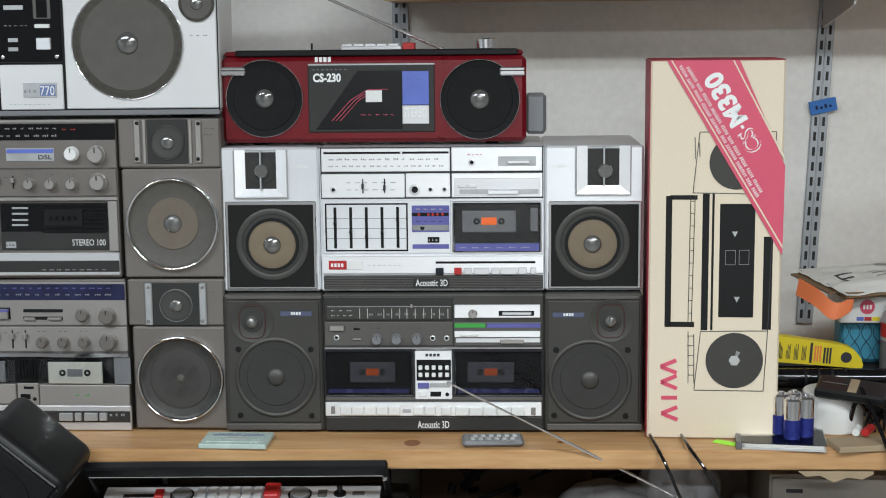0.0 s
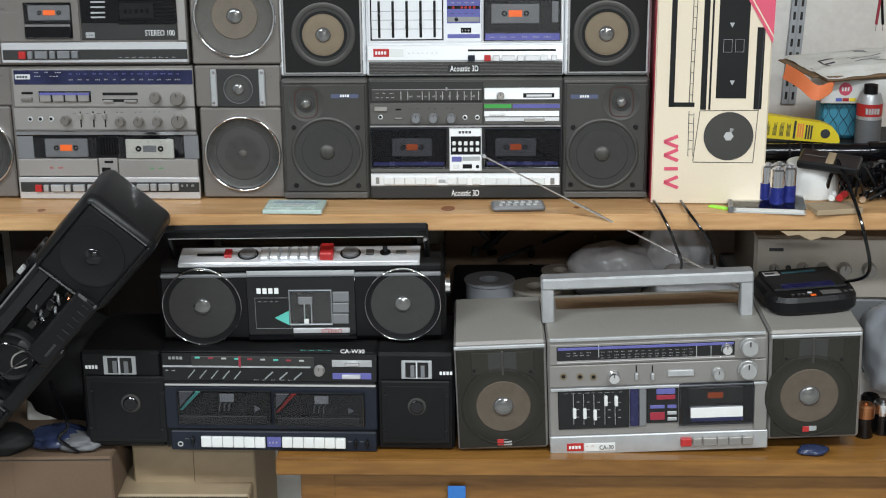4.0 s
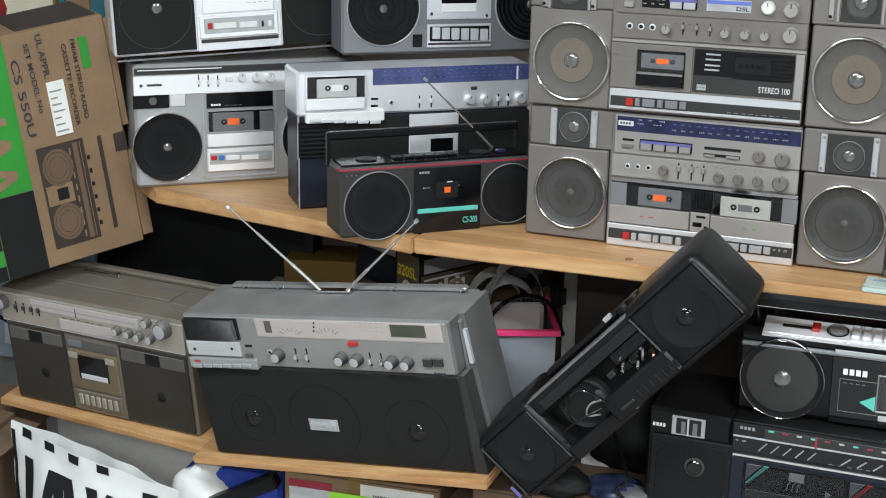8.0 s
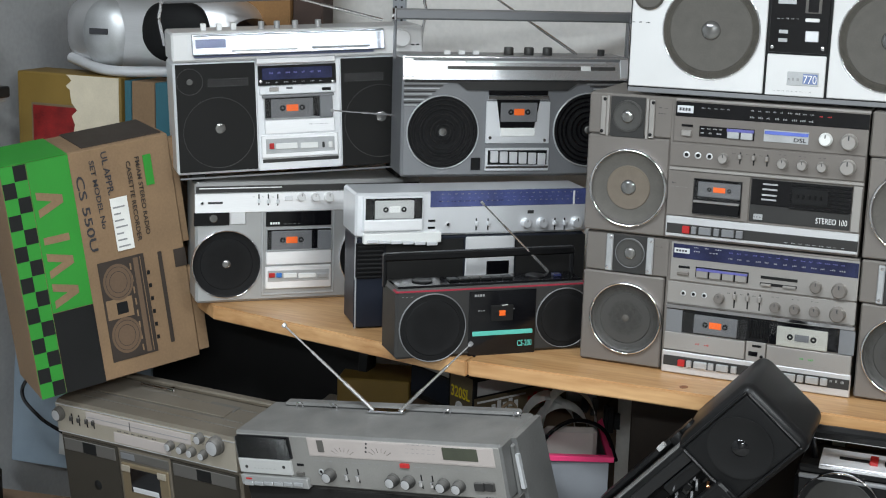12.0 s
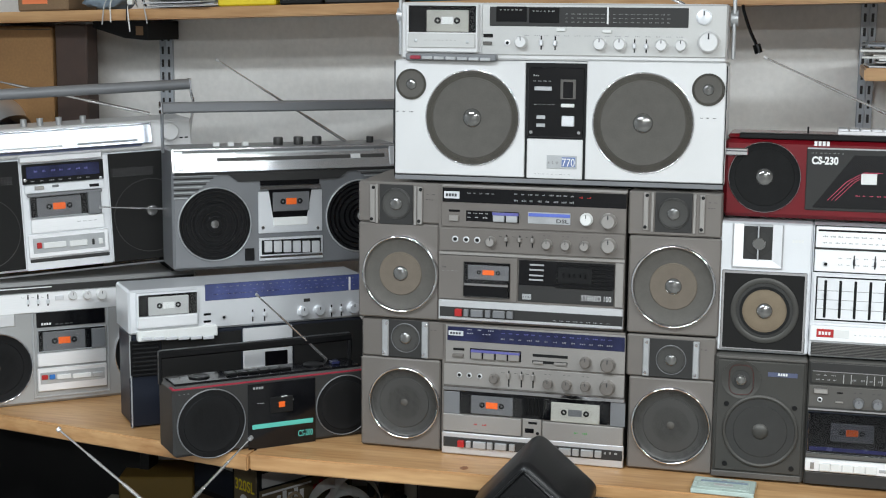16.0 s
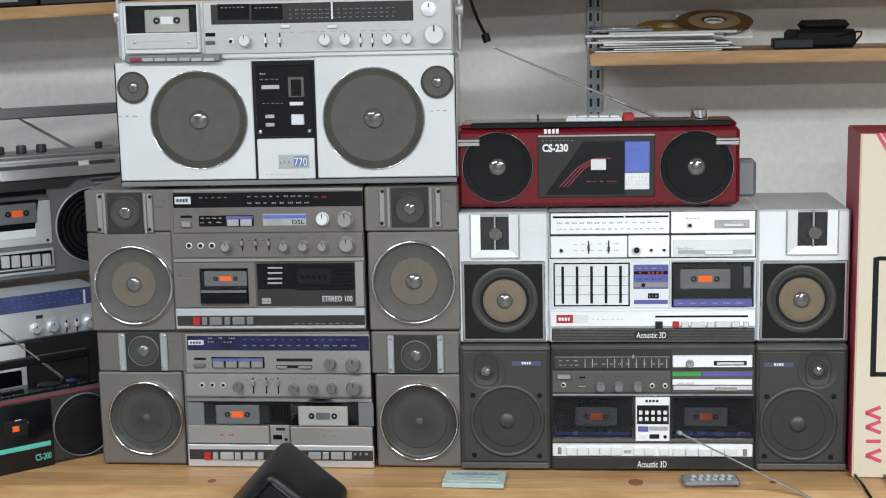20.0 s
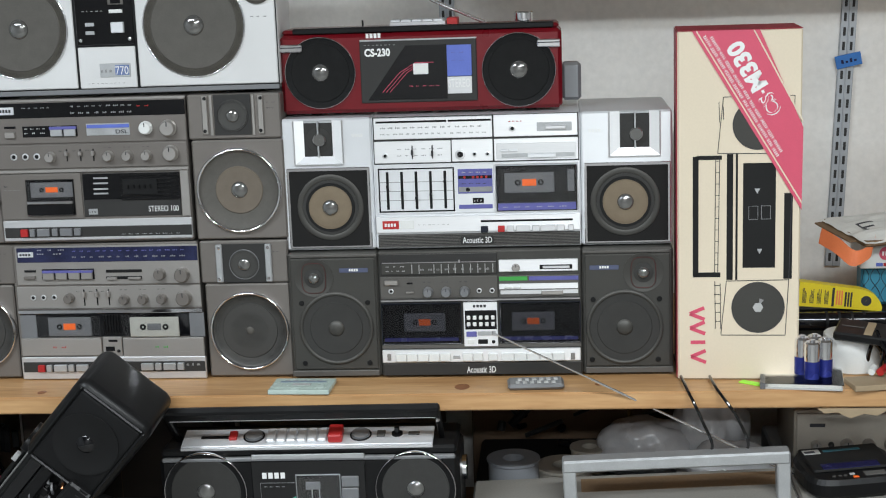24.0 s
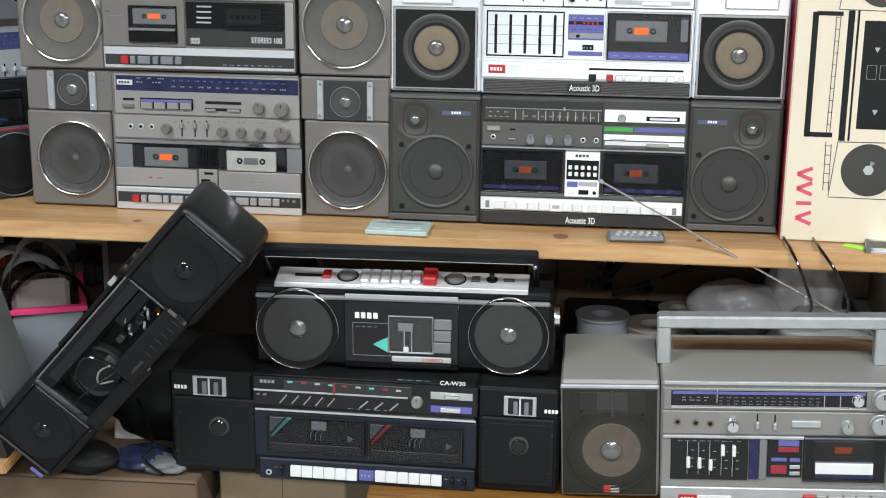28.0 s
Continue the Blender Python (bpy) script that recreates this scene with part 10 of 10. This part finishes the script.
# ---- on and behind the desk ----
def disc_player():
    e = thing("disc_player", pose(0.594, -0.10, DESK + 0.2215, 2.2, -2.2, 7), "black portable disc player with small display", "player")
    ol = [(0.0775 + math.copysign(abs(math.cos(a)) ** 0.42, math.cos(a)) * 0.0775, 0.07 + math.copysign(abs(math.sin(a)) ** 0.55, math.sin(a)) * 0.07) for a in [i * math.pi / 20 for i in range(40)]]
    V = [(0.0775 + (x - 0.0775) * k, 0.07 + (y - 0.07) * k, z) for z, k in ((0.0, 0.93), (0.006, 1.0), (0.024, 1.0), (0.032, 0.94)) for x, y in ol]
    F = [(r * 40 + i, r * 40 + (i + 1) % 40, r * 40 + 40 + (i + 1) % 40, r * 40 + 40 + i) for r in range(3) for i in range(40)]
    part("body", (V, F + [tuple(range(39, -1, -1)), tuple(range(120, 160))]), "black_plastic", e)
    lid = part("lid", cbox(0.014, 0.035, 0.031, 0.141, 0.128, 0.037, 0.003), "black_matte", e)
    part("lid_logo", cbox(0.018, 0.10, 0.0366, 0.045, 0.118, 0.0376, 0.0008), "light_grey", lid)
    part("logo_mark", cbox(0.02, 0.104, 0.0373, 0.037, 0.112, 0.038, 0.0004), "dark_print", lid)
    part("lid_print", cbox(0.05, 0.106, 0.0366, 0.11, 0.114, 0.0374, 0.0004), "teal_card", lid)
    part("grip_band", cbox(0.03, 0.037, 0.0362, 0.12, 0.058, 0.0376, 0.0008), "deep_blue", lid)
    part("display", cbox(0.088, 0.012, 0.0315, 0.122, 0.028, 0.0332, 0.0005), "dark_grey", e)
    part("orange_button", cbox(0.068, 0.008, 0.0315, 0.077, 0.014, 0.0338, 0.0008), "orange_label", e)
    part("pale_button", cbox(0.066, 0.02, 0.0315, 0.074, 0.026, 0.0336, 0.0008), "light_grey", e)
    for x in (0.04, 0.05, 0.058, 0.13, 0.14):
        part("small_button", lathe([(0.003, 0.0315), (0.003, 0.0335), (0.0002, 0.0336)], x, 0.018, 10, "z", close=False), "dark_grey", e)
    return e


disc_player()


def amplifier():
    e = thing("amplifier", pose(0.595, 0.085, 0.945, 0, 0, -2), "beige metal amplifier with round knobs under the shelf", "amplifier")
    part("case", cbox(0, 0, 0, 0.42, 0.24, 0.115, 0.003), "beige_metal", e)
    part("face", cbox(0.004, -0.004, 0.004, 0.416, 0, 0.111, 0.001), "beige_metal", e)
    part("maker_mark", cbox(0.025, -0.0048, 0.088, 0.05, -0.003, 0.094, 0.0003), "dark_print", e)
    for x, r in ((0.035, 0.008), (0.085, 0.011), (0.12, 0.011), (0.157, 0.012), (0.2, 0.012), (0.25, 0.018), (0.33, 0.012)):
        k = part("knob", lathe([(r, -0.004), (r, -0.018), (r * 0.85, -0.021), (0.0002, -0.021)], x, 0.058, 20, close=False), "champagne_light", e)
        part("pointer", cbox(x - 0.0008, -0.0216, 0.059, x + 0.0008, -0.0205, 0.058 + r * 0.8, 0.0002), "dark_print", k)
    part("jack", lathe([(0.005, -0.004), (0.005, -0.006), (0.003, -0.006), (0.0002, -0.004)], 0.06, 0.058, 14, close=False), "dark_grey", e)
    return e


amplifier()
solo("receiver", pose(0.58, 0.08, DESK, 0, 0, 0), (0.46, 0.28, 0.194), "mid_grey", "dusty grey receiver under the amplifier", "receiver", 0.004)
solo("storage_box", pose(0.06, 0.10, DESK, 0, 0, 0), (0.46, 0.28, 0.165), "black_matte", "low black box behind the desk radios", "box", 0.006)
for x, y, z, r, h2, rx, m, lab in ((0.128, 0.13, DESK + 0.166, 0.046, 0.05, 0, "milky_plastic", "tub of discs with a clear cover"), (0.215, 0.15, DESK + 0.166, 0.05, 0.03, 0, "beige_metal", "pale roll of masking tape"), (0.26, 0.2, DESK + 0.166, 0.035, 0.045, 0, "beige_metal", "small beige spool of wire")):
    e = thing("spool", pose(x, y, z, rx), lab, "spool")
    part("rim", lathe([(r, 0), (r, 0.004), (r * 0.94, 0.006), (r * 0.94, h2 - 0.006), (r, h2 - 0.004), (r, h2), (r * 0.4, h2), (r * 0.4, 0.002)], 0, 0, 32, "z", close=False), m, e)
    part("band", lathe([(r * 0.945, h2 * 0.35), (r * 0.945, h2 * 0.7)], 0, 0, 32, "z", close=False), "cassette_grey" if m == "dark_grey" else m, e)
e = thing("tool_rack", pose(0.20, 0.30, DESK + 0.166), "black tools and wires lying in the shade", "tools")
rnd = random.Random(21)
for i in range(12):
    x, y, z = rnd.uniform(-0.1, 0.15), rnd.uniform(-0.02, 0.1), rnd.uniform(0.01, 0.07)
    part("tool", tube([(x, y, z), (x + rnd.uniform(-0.08, 0.08), y + rnd.uniform(-0.02, 0.02), z + rnd.uniform(0.0, 0.05))], rnd.uniform(0.003, 0.008), 8), rnd.choice(("black_matte", "black_gloss", "dark_grey", "mustard_card")), e)
crumple("plastic_bag", pose(0.36, 0.20, DESK + 0.166), (0.16, 0.14, 0.10), "bag_film", "crumpled clear plastic bag behind the handle", "bag", 14, 0.3)
crumple("plastic_bag", pose(0.47, 0.22, DESK + 0.166), (0.12, 0.14, 0.17), "bag_film", "white plastic bag pushed under the shelf", "bag", 15, 0.3)
crumple("plastic_bag", pose(0.50, 0.13, DESK + 0.150), (0.16, 0.10, 0.10), "bag_film", "crumpled grey plastic bag beside the amplifier", "bag", 16, 0.3)
crumple("plastic_bag", pose(0.83, -0.03, DESK + 0.07), (0.13, 0.18, 0.17), "milky_plastic", "patterned plastic bag beside the silver radio", "bag", 17, 0.25)
solo("white_box", pose(0.748, 0.0, DESK, 0, 0, 4), (0.10, 0.12, 0.09), "white_plastic", "white cardboard box beside the silver radio", "box", 0.004)
for x, y, m in ((0.767, -0.075, "copper"), (0.800, -0.062, "chrome"), (0.822, -0.088, "copper"), (0.785, -0.035, "black_gloss")):
    e = thing("battery", pose(x, y, DESK), "large battery with dark wrapper standing on the desk", "battery", "loose batteries")
    part("wrapper", lathe([(0.0155, 0.0), (0.016, 0.001), (0.016, 0.036), (0.0002, 0.036)], 0, 0, 22, "z", close=False), "black_gloss", e)
    part("metal_top", lathe([(0.0161, 0.036), (0.0161, 0.056), (0.013, 0.059), (0.005, 0.059), (0.005, 0.062), (0.0002, 0.062)], 0, 0, 22, "z", close=False), m, e)
crumple("blue_putty", pose(0.665, -0.148, DESK), (0.05, 0.03, 0.016), "blue_film", "lump of blue material under the radio foot", "putty", 19, 0.2)
solo("blue_tape", pose(0.055, -0.1505, 0.655, 0, 0, 0), (0.03, 0.003, 0.035), "blue_tape", "scrap of blue tape on the desk apron", "tape", 0.0008)

# ---- upper shelves ----
e = thing("papers", pose(-0.005, 0.295, 1.808), "untidy stack of booklets and papers on the upper shelf", "paper")
rnd = random.Random(3)
for i in range(9):
    sh = part("sheet", cbox(0, 0, 0, 0.22, 0.16, rnd.uniform(0.0022, 0.0042), 0.0008), rnd.choice(("paper", "white_plastic", "paper", "light_grey")), e)
    sh.matrix_basis = pose(-0.004 + rnd.uniform(-0.01, 0.05), -0.008 + rnd.uniform(0, 0.02), 0.0038 * i, 0, 0, rnd.uniform(-6, 6))
TOP = 1.8435
e = thing("jewel_case", pose(0.0, 0.315, TOP, 0, 0, 4), "clear plastic disc case lying on the papers", "case")
part("tray", cbox(0, 0, 0, 0.105, 0.10, 0.004, 0.0006), "milky_plastic", e)
part("disc", lathe([(0.044, 0.0045), (0.044, 0.0056), (0.008, 0.0056)], 0.054, 0.05, 32, "z", close=False), "brushed_steel", e)
part("lid", cbox(0, 0, 0.0075, 0.105, 0.10, 0.0085, 0.0003), "clear_plastic", e).visible_shadow = False
e = thing("disc", pose(0.135, 0.372, TOP + 0.004, 11, 0, 0), "amber disc in a clear sleeve", "disc")
part("plate", lathe([(0.058, 0.0), (0.058, 0.002), (0.02, 0.004), (0.02, 0.0)], 0, 0, 36, "z", close=False), "mustard_card", e)
part("sleeve", cbox(-0.055, -0.06, -0.003, 0.055, 0.05, 0.0, 0.0008), "bag_film", e)
e = thing("disc", pose(0.215, 0.372, TOP + 0.006, 17, 0, 0), "shiny silver disc with orange print on the pile", "disc")
part("plate", lathe([(0.068, 0.006), (0.068, 0.008), (0.018, 0.0095), (0.018, 0.006)], 0, 0, 40, "z", close=False), "chrome", e)
part("label", lathe([(0.046, 0.0094), (0.022, 0.0104)], 0, 0, 36, "z", close=False), "cardboard", e)
part("sleeve", cbox(-0.062, -0.066, -0.002, 0.062, 0.06, 0.0005, 0.0008), "paper", e)
e = thing("mains_adapter", pose(0.35, 0.32, 1.808, 0, 0, 10), "black mains adapter on the upper shelf", "adapter")
part("body", cbox(0, 0, 0, 0.11, 0.07, 0.032, 0.006), "black_plastic", e)
part("slope", cbox(0.02, 0.005, 0.031, 0.10, 0.06, 0.048, 0.008), "black_matte", e)
solo("blue_case", pose(0.31, 0.31, 1.808, 0, 0, -4), (0.07, 0.06, 0.018), "navy", "small navy case beside the adapter", "case", 0.003)
e = thing("desktop_device", pose(0.70, 0.33, 1.808, 0, 0, -2), "pale beige plastic device on the upper shelf", "device")
part("case", cbox(0, 0, 0, 0.22, 0.18, 0.05, 0.006), "beige_metal", e)
part("front_step", cbox(0.055, -0.012, 0.0, 0.205, 0.0, 0.022, 0.003), "beige_metal", e)
part("vent", cbox(0.07, -0.0126, 0.008, 0.19, -0.0115, 0.011, 0.0004), "dark_grey", e)
e = thing("shelf_bracket", pose(0.758, 0.546, 1.7845), "white steel bracket arm under the upper shelf", "bracket")
V, F = prism([(0.0, 0.0), (-0.225, 0.0), (-0.225, -0.012), (-0.21, -0.016), (0.0, -0.05)], -0.002, 0.002)
part("arm", ([(b, a, c) for a, b, c in V], F), "light_grey", e)
e = thing("test_lead", pose(-0.022, 0, 0), "twisted red and black test leads hanging from the shelf", "cable")
for m, o in (("black_gloss", 0.0), ("maroon_card", 0.008)):
    k = 1 if o else -1
    part("lead_wire", tube(bez((0.889 + o, 0.32, 1.81), (0.886 + o, 0.293, 1.795), (0.878 + o * 0.6, 0.292, 1.64), (0.856 + o, 0.292, 1.576), (0.866 - k * 0.003, 0.292, 1.533), (0.859 + o * 0.4, 0.292, 1.479), n=8), 0.0013, 6), m, e)
    part("probe", tube([(0.859 + o * 0.4, 0.292, 1.479), (0.862 - k * 0.006, 0.292, 1.40)], 0.0026, 8), m, e)
    part("probe_tip", tube([(0.862 - k * 0.006, 0.292, 1.40), (0.862 - k * 0.0065, 0.292, 1.388)], 0.0008, 5), "steel_rod", e)
rnd = random.Random(15)
e = thing("wire_bundle", pose(0.42, 0.31, 1.808), "black leads and clips heaped on the upper shelf", "wires")
for i in range(12):
    x = rnd.uniform(-0.02, 0.24)
    part("lead", tube(bez((x, rnd.uniform(0.0, 0.05), 0.004), (x + rnd.uniform(-0.04, 0.04), rnd.uniform(-0.008, 0.03), rnd.uniform(0.012, 0.03)), (x + rnd.uniform(-0.08, 0.08), rnd.uniform(0.0, 0.05), 0.006), n=6), rnd.uniform(0.0015, 0.004), 6), rnd.choice(("black_gloss", "black_matte", "dark_grey")), e)
part("clip", cbox(0.08, -0.012, -0.02, 0.12, -0.004, 0.012, 0.002), "black_matte", e)
part("clip_wire", tube([(0.10, -0.014, 0.012), (0.15, -0.014, -0.012)], 0.0012, 5), "steel_rod", e)
for x, w, h2, m, lab in ((-1.625, 0.11, 0.07, "cardboard", "cardboard carton with orange print on the upper shelf"), (-1.2, 0.118, 0.05, "yellow_card", "yellow cardboard box on the upper shelf"), (-1.075, 0.085, 0.045, "box_black", "black cardboard box on the upper shelf"), (-0.985, 0.155, 0.05, "dark_grey", "grey plastic gadget on the upper shelf"), (-0.82, 0.16, 0.055, "teal_card", "dark teal retail box on the upper shelf"), (-0.62, 0.2, 0.06, "box_black", "black retail box on the upper shelf"), (-0.38, 0.2, 0.05, "carton_shade", "brown carton on the upper shelf")):
    z = 1.9395 + math.tan(radians(1.75)) * x
    e = thing("box", pose(x, 0.31, z + 0.0005, 0, -1.75, 0), lab, "box")
    part("body", cbox(0, 0, 0, w, 0.14, h2, 0.003), m, e)
    if m != "yellow_card":
        part("label_print", cbox(w * 0.1, -0.0006, h2 * 0.2, w * 0.6, 0, h2 * 0.6, 0.0002), "orange_card" if m == "cardboard" else "grey_print", e)
e = thing("papers", pose(-1.36, 0.296, 1.8995, 0, -1.75, 0), "crumpled papers and film on the upper shelf", "paper")
for i in range(5):
    sh = part("sheet", cbox(0, 0, 0, 0.13, 0.12, 0.0025, 0.0006), rnd.choice(("paper", "bag_film", "mid_grey")), e)
    sh.matrix_basis = pose(rnd.uniform(0, 0.03), rnd.uniform(-0.015, 0.0), 0.0035 * i, rnd.uniform(0, 5), 0, rnd.uniform(-12, 12))
carton(-1.95, 0.37, 1.15, 0.36, 0.17, 0.4695, "plain brown carton behind the corner radios", 0, "carton_tan", tape=False)
crumple("plastic_bag", pose(-1.45, 0.36, 1.896), (0.085, 0.1, 0.05), "sign_blue", "crumpled grey-blue plastic on the upper shelf", "bag", 41, 0.35)
rnd = random.Random(77)
e = thing("wire_bundle", pose(-1.40, 0.315, 1.897), "tangle of thin wires with white connectors over the shelf edge", "wires")
for i in range(6):
    x, s = rnd.uniform(-0.03, 0.035), rnd.uniform(-0.02, 0.03)
    zt = rnd.uniform(-0.045, 0.03)
    m = rnd.choice(("black_gloss", "grey_brown", "red_key", "paper", "light_grey"))
    part("wire", tube(bez((x, 0.06, 0.004), (x + s * 0.3, 0.02, rnd.uniform(0.02, 0.05)), (x + s * 0.7, -0.018, 0.012), (x + s, -0.024, zt), n=6), 0.0013, 5), m, e)
    if i == 3:
        part("connector", cbox(x + s - 0.005, -0.029, zt - 0.009, x + s + 0.005, -0.02, zt + 0.003, 0.001), "paper", e)
e = thing("shelf_bracket", pose(-1.51, 0.40, 1.8355), "black steel bracket under the upper shelf with a tan label", "bracket")
part("wedge", prism([(0.0, 0.038), (0.0, 0.024), (0.07, 0.004), (0.12, 0.0), (0.12, 0.038)], 0.0, 0.15), "black_matte", e)
part("tan_label", cbox(0.095, -0.0008, 0.010, 0.111, 0.0, 0.028, 0.0003), "cardboard", e)
e = carton(-1.96, 0.37, 1.62, 0.37, 0.17, 0.24, "large brown carton with a small white label", 1, "carton_tan", tape=False)
part("white_label", cbox(0.215, -0.0008, 0.125, 0.25, 0, 0.165, 0.0003), "paper", e)
part("label_bar", cbox(0.22, -0.0014, 0.138, 0.245, -0.0006, 0.15, 0.0002), "dark_print", e)
solo("post_wood", pose(-1.585, 0.38, 1.151), (0.07, 0.05, 0.715), "post_brown", "dark wooden upright beside the carton", "post", 0.003)

# ---- corner, above the green carton ----
e = thing("game_box", pose(-2.15, 0.20, SHELF, 0, 0, 0), "mustard and red printed box with a torn cream corner", "box")
part("body", cbox(0, 0, 0, 0.262, 0.10, 0.405, 0.003), "mustard_card", e)
part("red_picture", cbox(0.04, -0.0008, 0.16, 0.18, 0, 0.335, 0.0003), "box_red", e)
part("picture_line", cbox(0.036, -0.0005, 0.155, 0.184, 0, 0.34, 0.0003), "gold", e)
rnd = random.Random(8)
edge = [(0.145 + rnd.uniform(-0.009, 0.009) - (0.012 if z > 0.37 else 0.0), z) for z in (0.404, 0.392, 0.38, 0.372, 0.36, 0.345, 0.33, 0.318, 0.30, 0.285, 0.27, 0.25, 0.23, 0.215, 0.2)]
part("torn_patch", prism([(0.258, 0.2), (0.258, 0.404)] + edge, -0.0016, -0.0004), "torn_cream", e)
for x, w, m, lab in ((-1.884, 0.016, "teal_card", "thin teal book standing beside the printed box"), (-1.866, 0.055, "cardboard", "tan book standing in a row"), (-1.809, 0.05, "teal_card", "wide teal book standing in a row"), (-1.757, 0.014, "carton_shade", "thin brown book at the end of the row")):
    solo("book", pose(x, 0.207, SHELF), (w, 0.10, 0.40), m, lab, "book", 0.002)


def round_radio():
    """Portable disc radio with bulging ends, an egg-shaped black grille and a silver lip."""
    e = thing("disc_radio", pose(-2.05, 0.19, SHELF + 0.406, 0, 0, 12), "rounded silver and black portable disc radio on the books", "boombox")

    def swell(name, c, r, p, material):
        bm = bmesh.new()
        bmesh.ops.create_uvsphere(bm, u_segments=40, v_segments=24, radius=1)
        for v in bm.verts:
            n = v.co.copy()
            v.co = [c[k] + math.copysign(abs(n[k]) ** p[k], n[k]) * r[k] for k in range(3)]
        for f in bm.faces:
            f.smooth = True
        return part(name, bm, material, e)

    swell("shell", (0.215, 0.10, 0.088), (0.215, 0.09, 0.086), (0.55, 0.8, 0.6), "brushed_steel")
    swell("top_cover", (0.20, 0.11, 0.150), (0.12, 0.07, 0.032), (0.8, 0.9, 0.8), "light_grey")
    swell("end_bulge", (0.40, 0.085, 0.082), (0.045, 0.07, 0.052), (1, 1, 1), "black_gloss")
    swell("left_grille", (0.115, 0.035, 0.085), (0.058, 0.035, 0.072), (0.9, 1, 0.9), "galvanised")
    swell("black_grille", (0.265, 0.028, 0.094), (0.082, 0.030, 0.064), (0.8, 1, 0.85), "grille_black")
    part("name_bar", cbox(0.085, -0.0035, 0.085, 0.125, 0.004, 0.097, 0.0008), "dark_print", e)
    part("lower_lip", tube(bez((0.02, 0.05, 0.03), (0.12, 0.0, 0.012), (0.24, -0.006, 0.014), (0.35, 0.01, 0.02), (0.41, 0.05, 0.035)), 0.011, 12), "silver", e)
    for x in (0.13, 0.15, 0.17):
        part("top_button", lathe([(0.006, 0.166), (0.006, 0.178), (0.0002, 0.18)], x, 0.07, 14, "z", close=False), "light_grey", e)
    return e


round_radio()
e = thing("wall_console", pose(WALL_X + 0.001, -0.02, 1.50), "black router on a small wall bracket", "router")
part("bracket", cbox(0, 0, 0, 0.10, 0.12, 0.012, 0.002), "light_grey", e)
part("router", cbox(0.0, 0.0, 0.012, 0.12, 0.11, 0.035, 0.003), "black_plastic", e)
part("monitor", cbox(0.0, 0.02, 0.045, 0.07, 0.12, 0.16, 0.004), "black_gloss", e)
part("stand", cbox(0.01, 0.04, 0.034, 0.05, 0.09, 0.046, 0.002), "black_matte", e)
for pts, m in ((((-2.19, 0.0, 1.49), (-2.17, 0.02, 1.40), (-2.185, 0.05, 1.30), (-2.19, 0.06, 1.1), (-2.19, 0.08, 0.8)), "black_gloss"), (((-2.19, 0.10, 1.05), (-2.16, 0.06, 0.95), (-2.12, 0.03, 0.86), (-2.17, 0.0, 0.75), (-2.19, -0.02, 0.6)), "white_plastic"), (((-2.0, 0.09, 0.98), (-2.05, 0.06, 0.90), (-2.0, 0.05, 0.85), (-1.92, 0.06, 0.80), (-1.90, 0.055, 0.7)), "black_gloss")):
    tagged(part("cable", tube(bez(*pts), 0.004, 8), m, None), "loose cable against the side wall", "cable", "loose cables on the wall")
tagged(part("cable", tube(bez((-0.215, 0.32, 1.925), (-0.212, 0.30, 1.905), (-0.20, 0.298, 1.87), (-0.188, 0.30, 1.845)), 0.003, 6), "black_gloss", None), "thin black lead hanging from the upper shelf", "cable")
tagged(part("plug", tube([(-0.188, 0.30, 1.845), (-0.183, 0.30, 1.83)], 0.007, 10), "black_plastic", None), "black plug on a hanging lead", "plug")
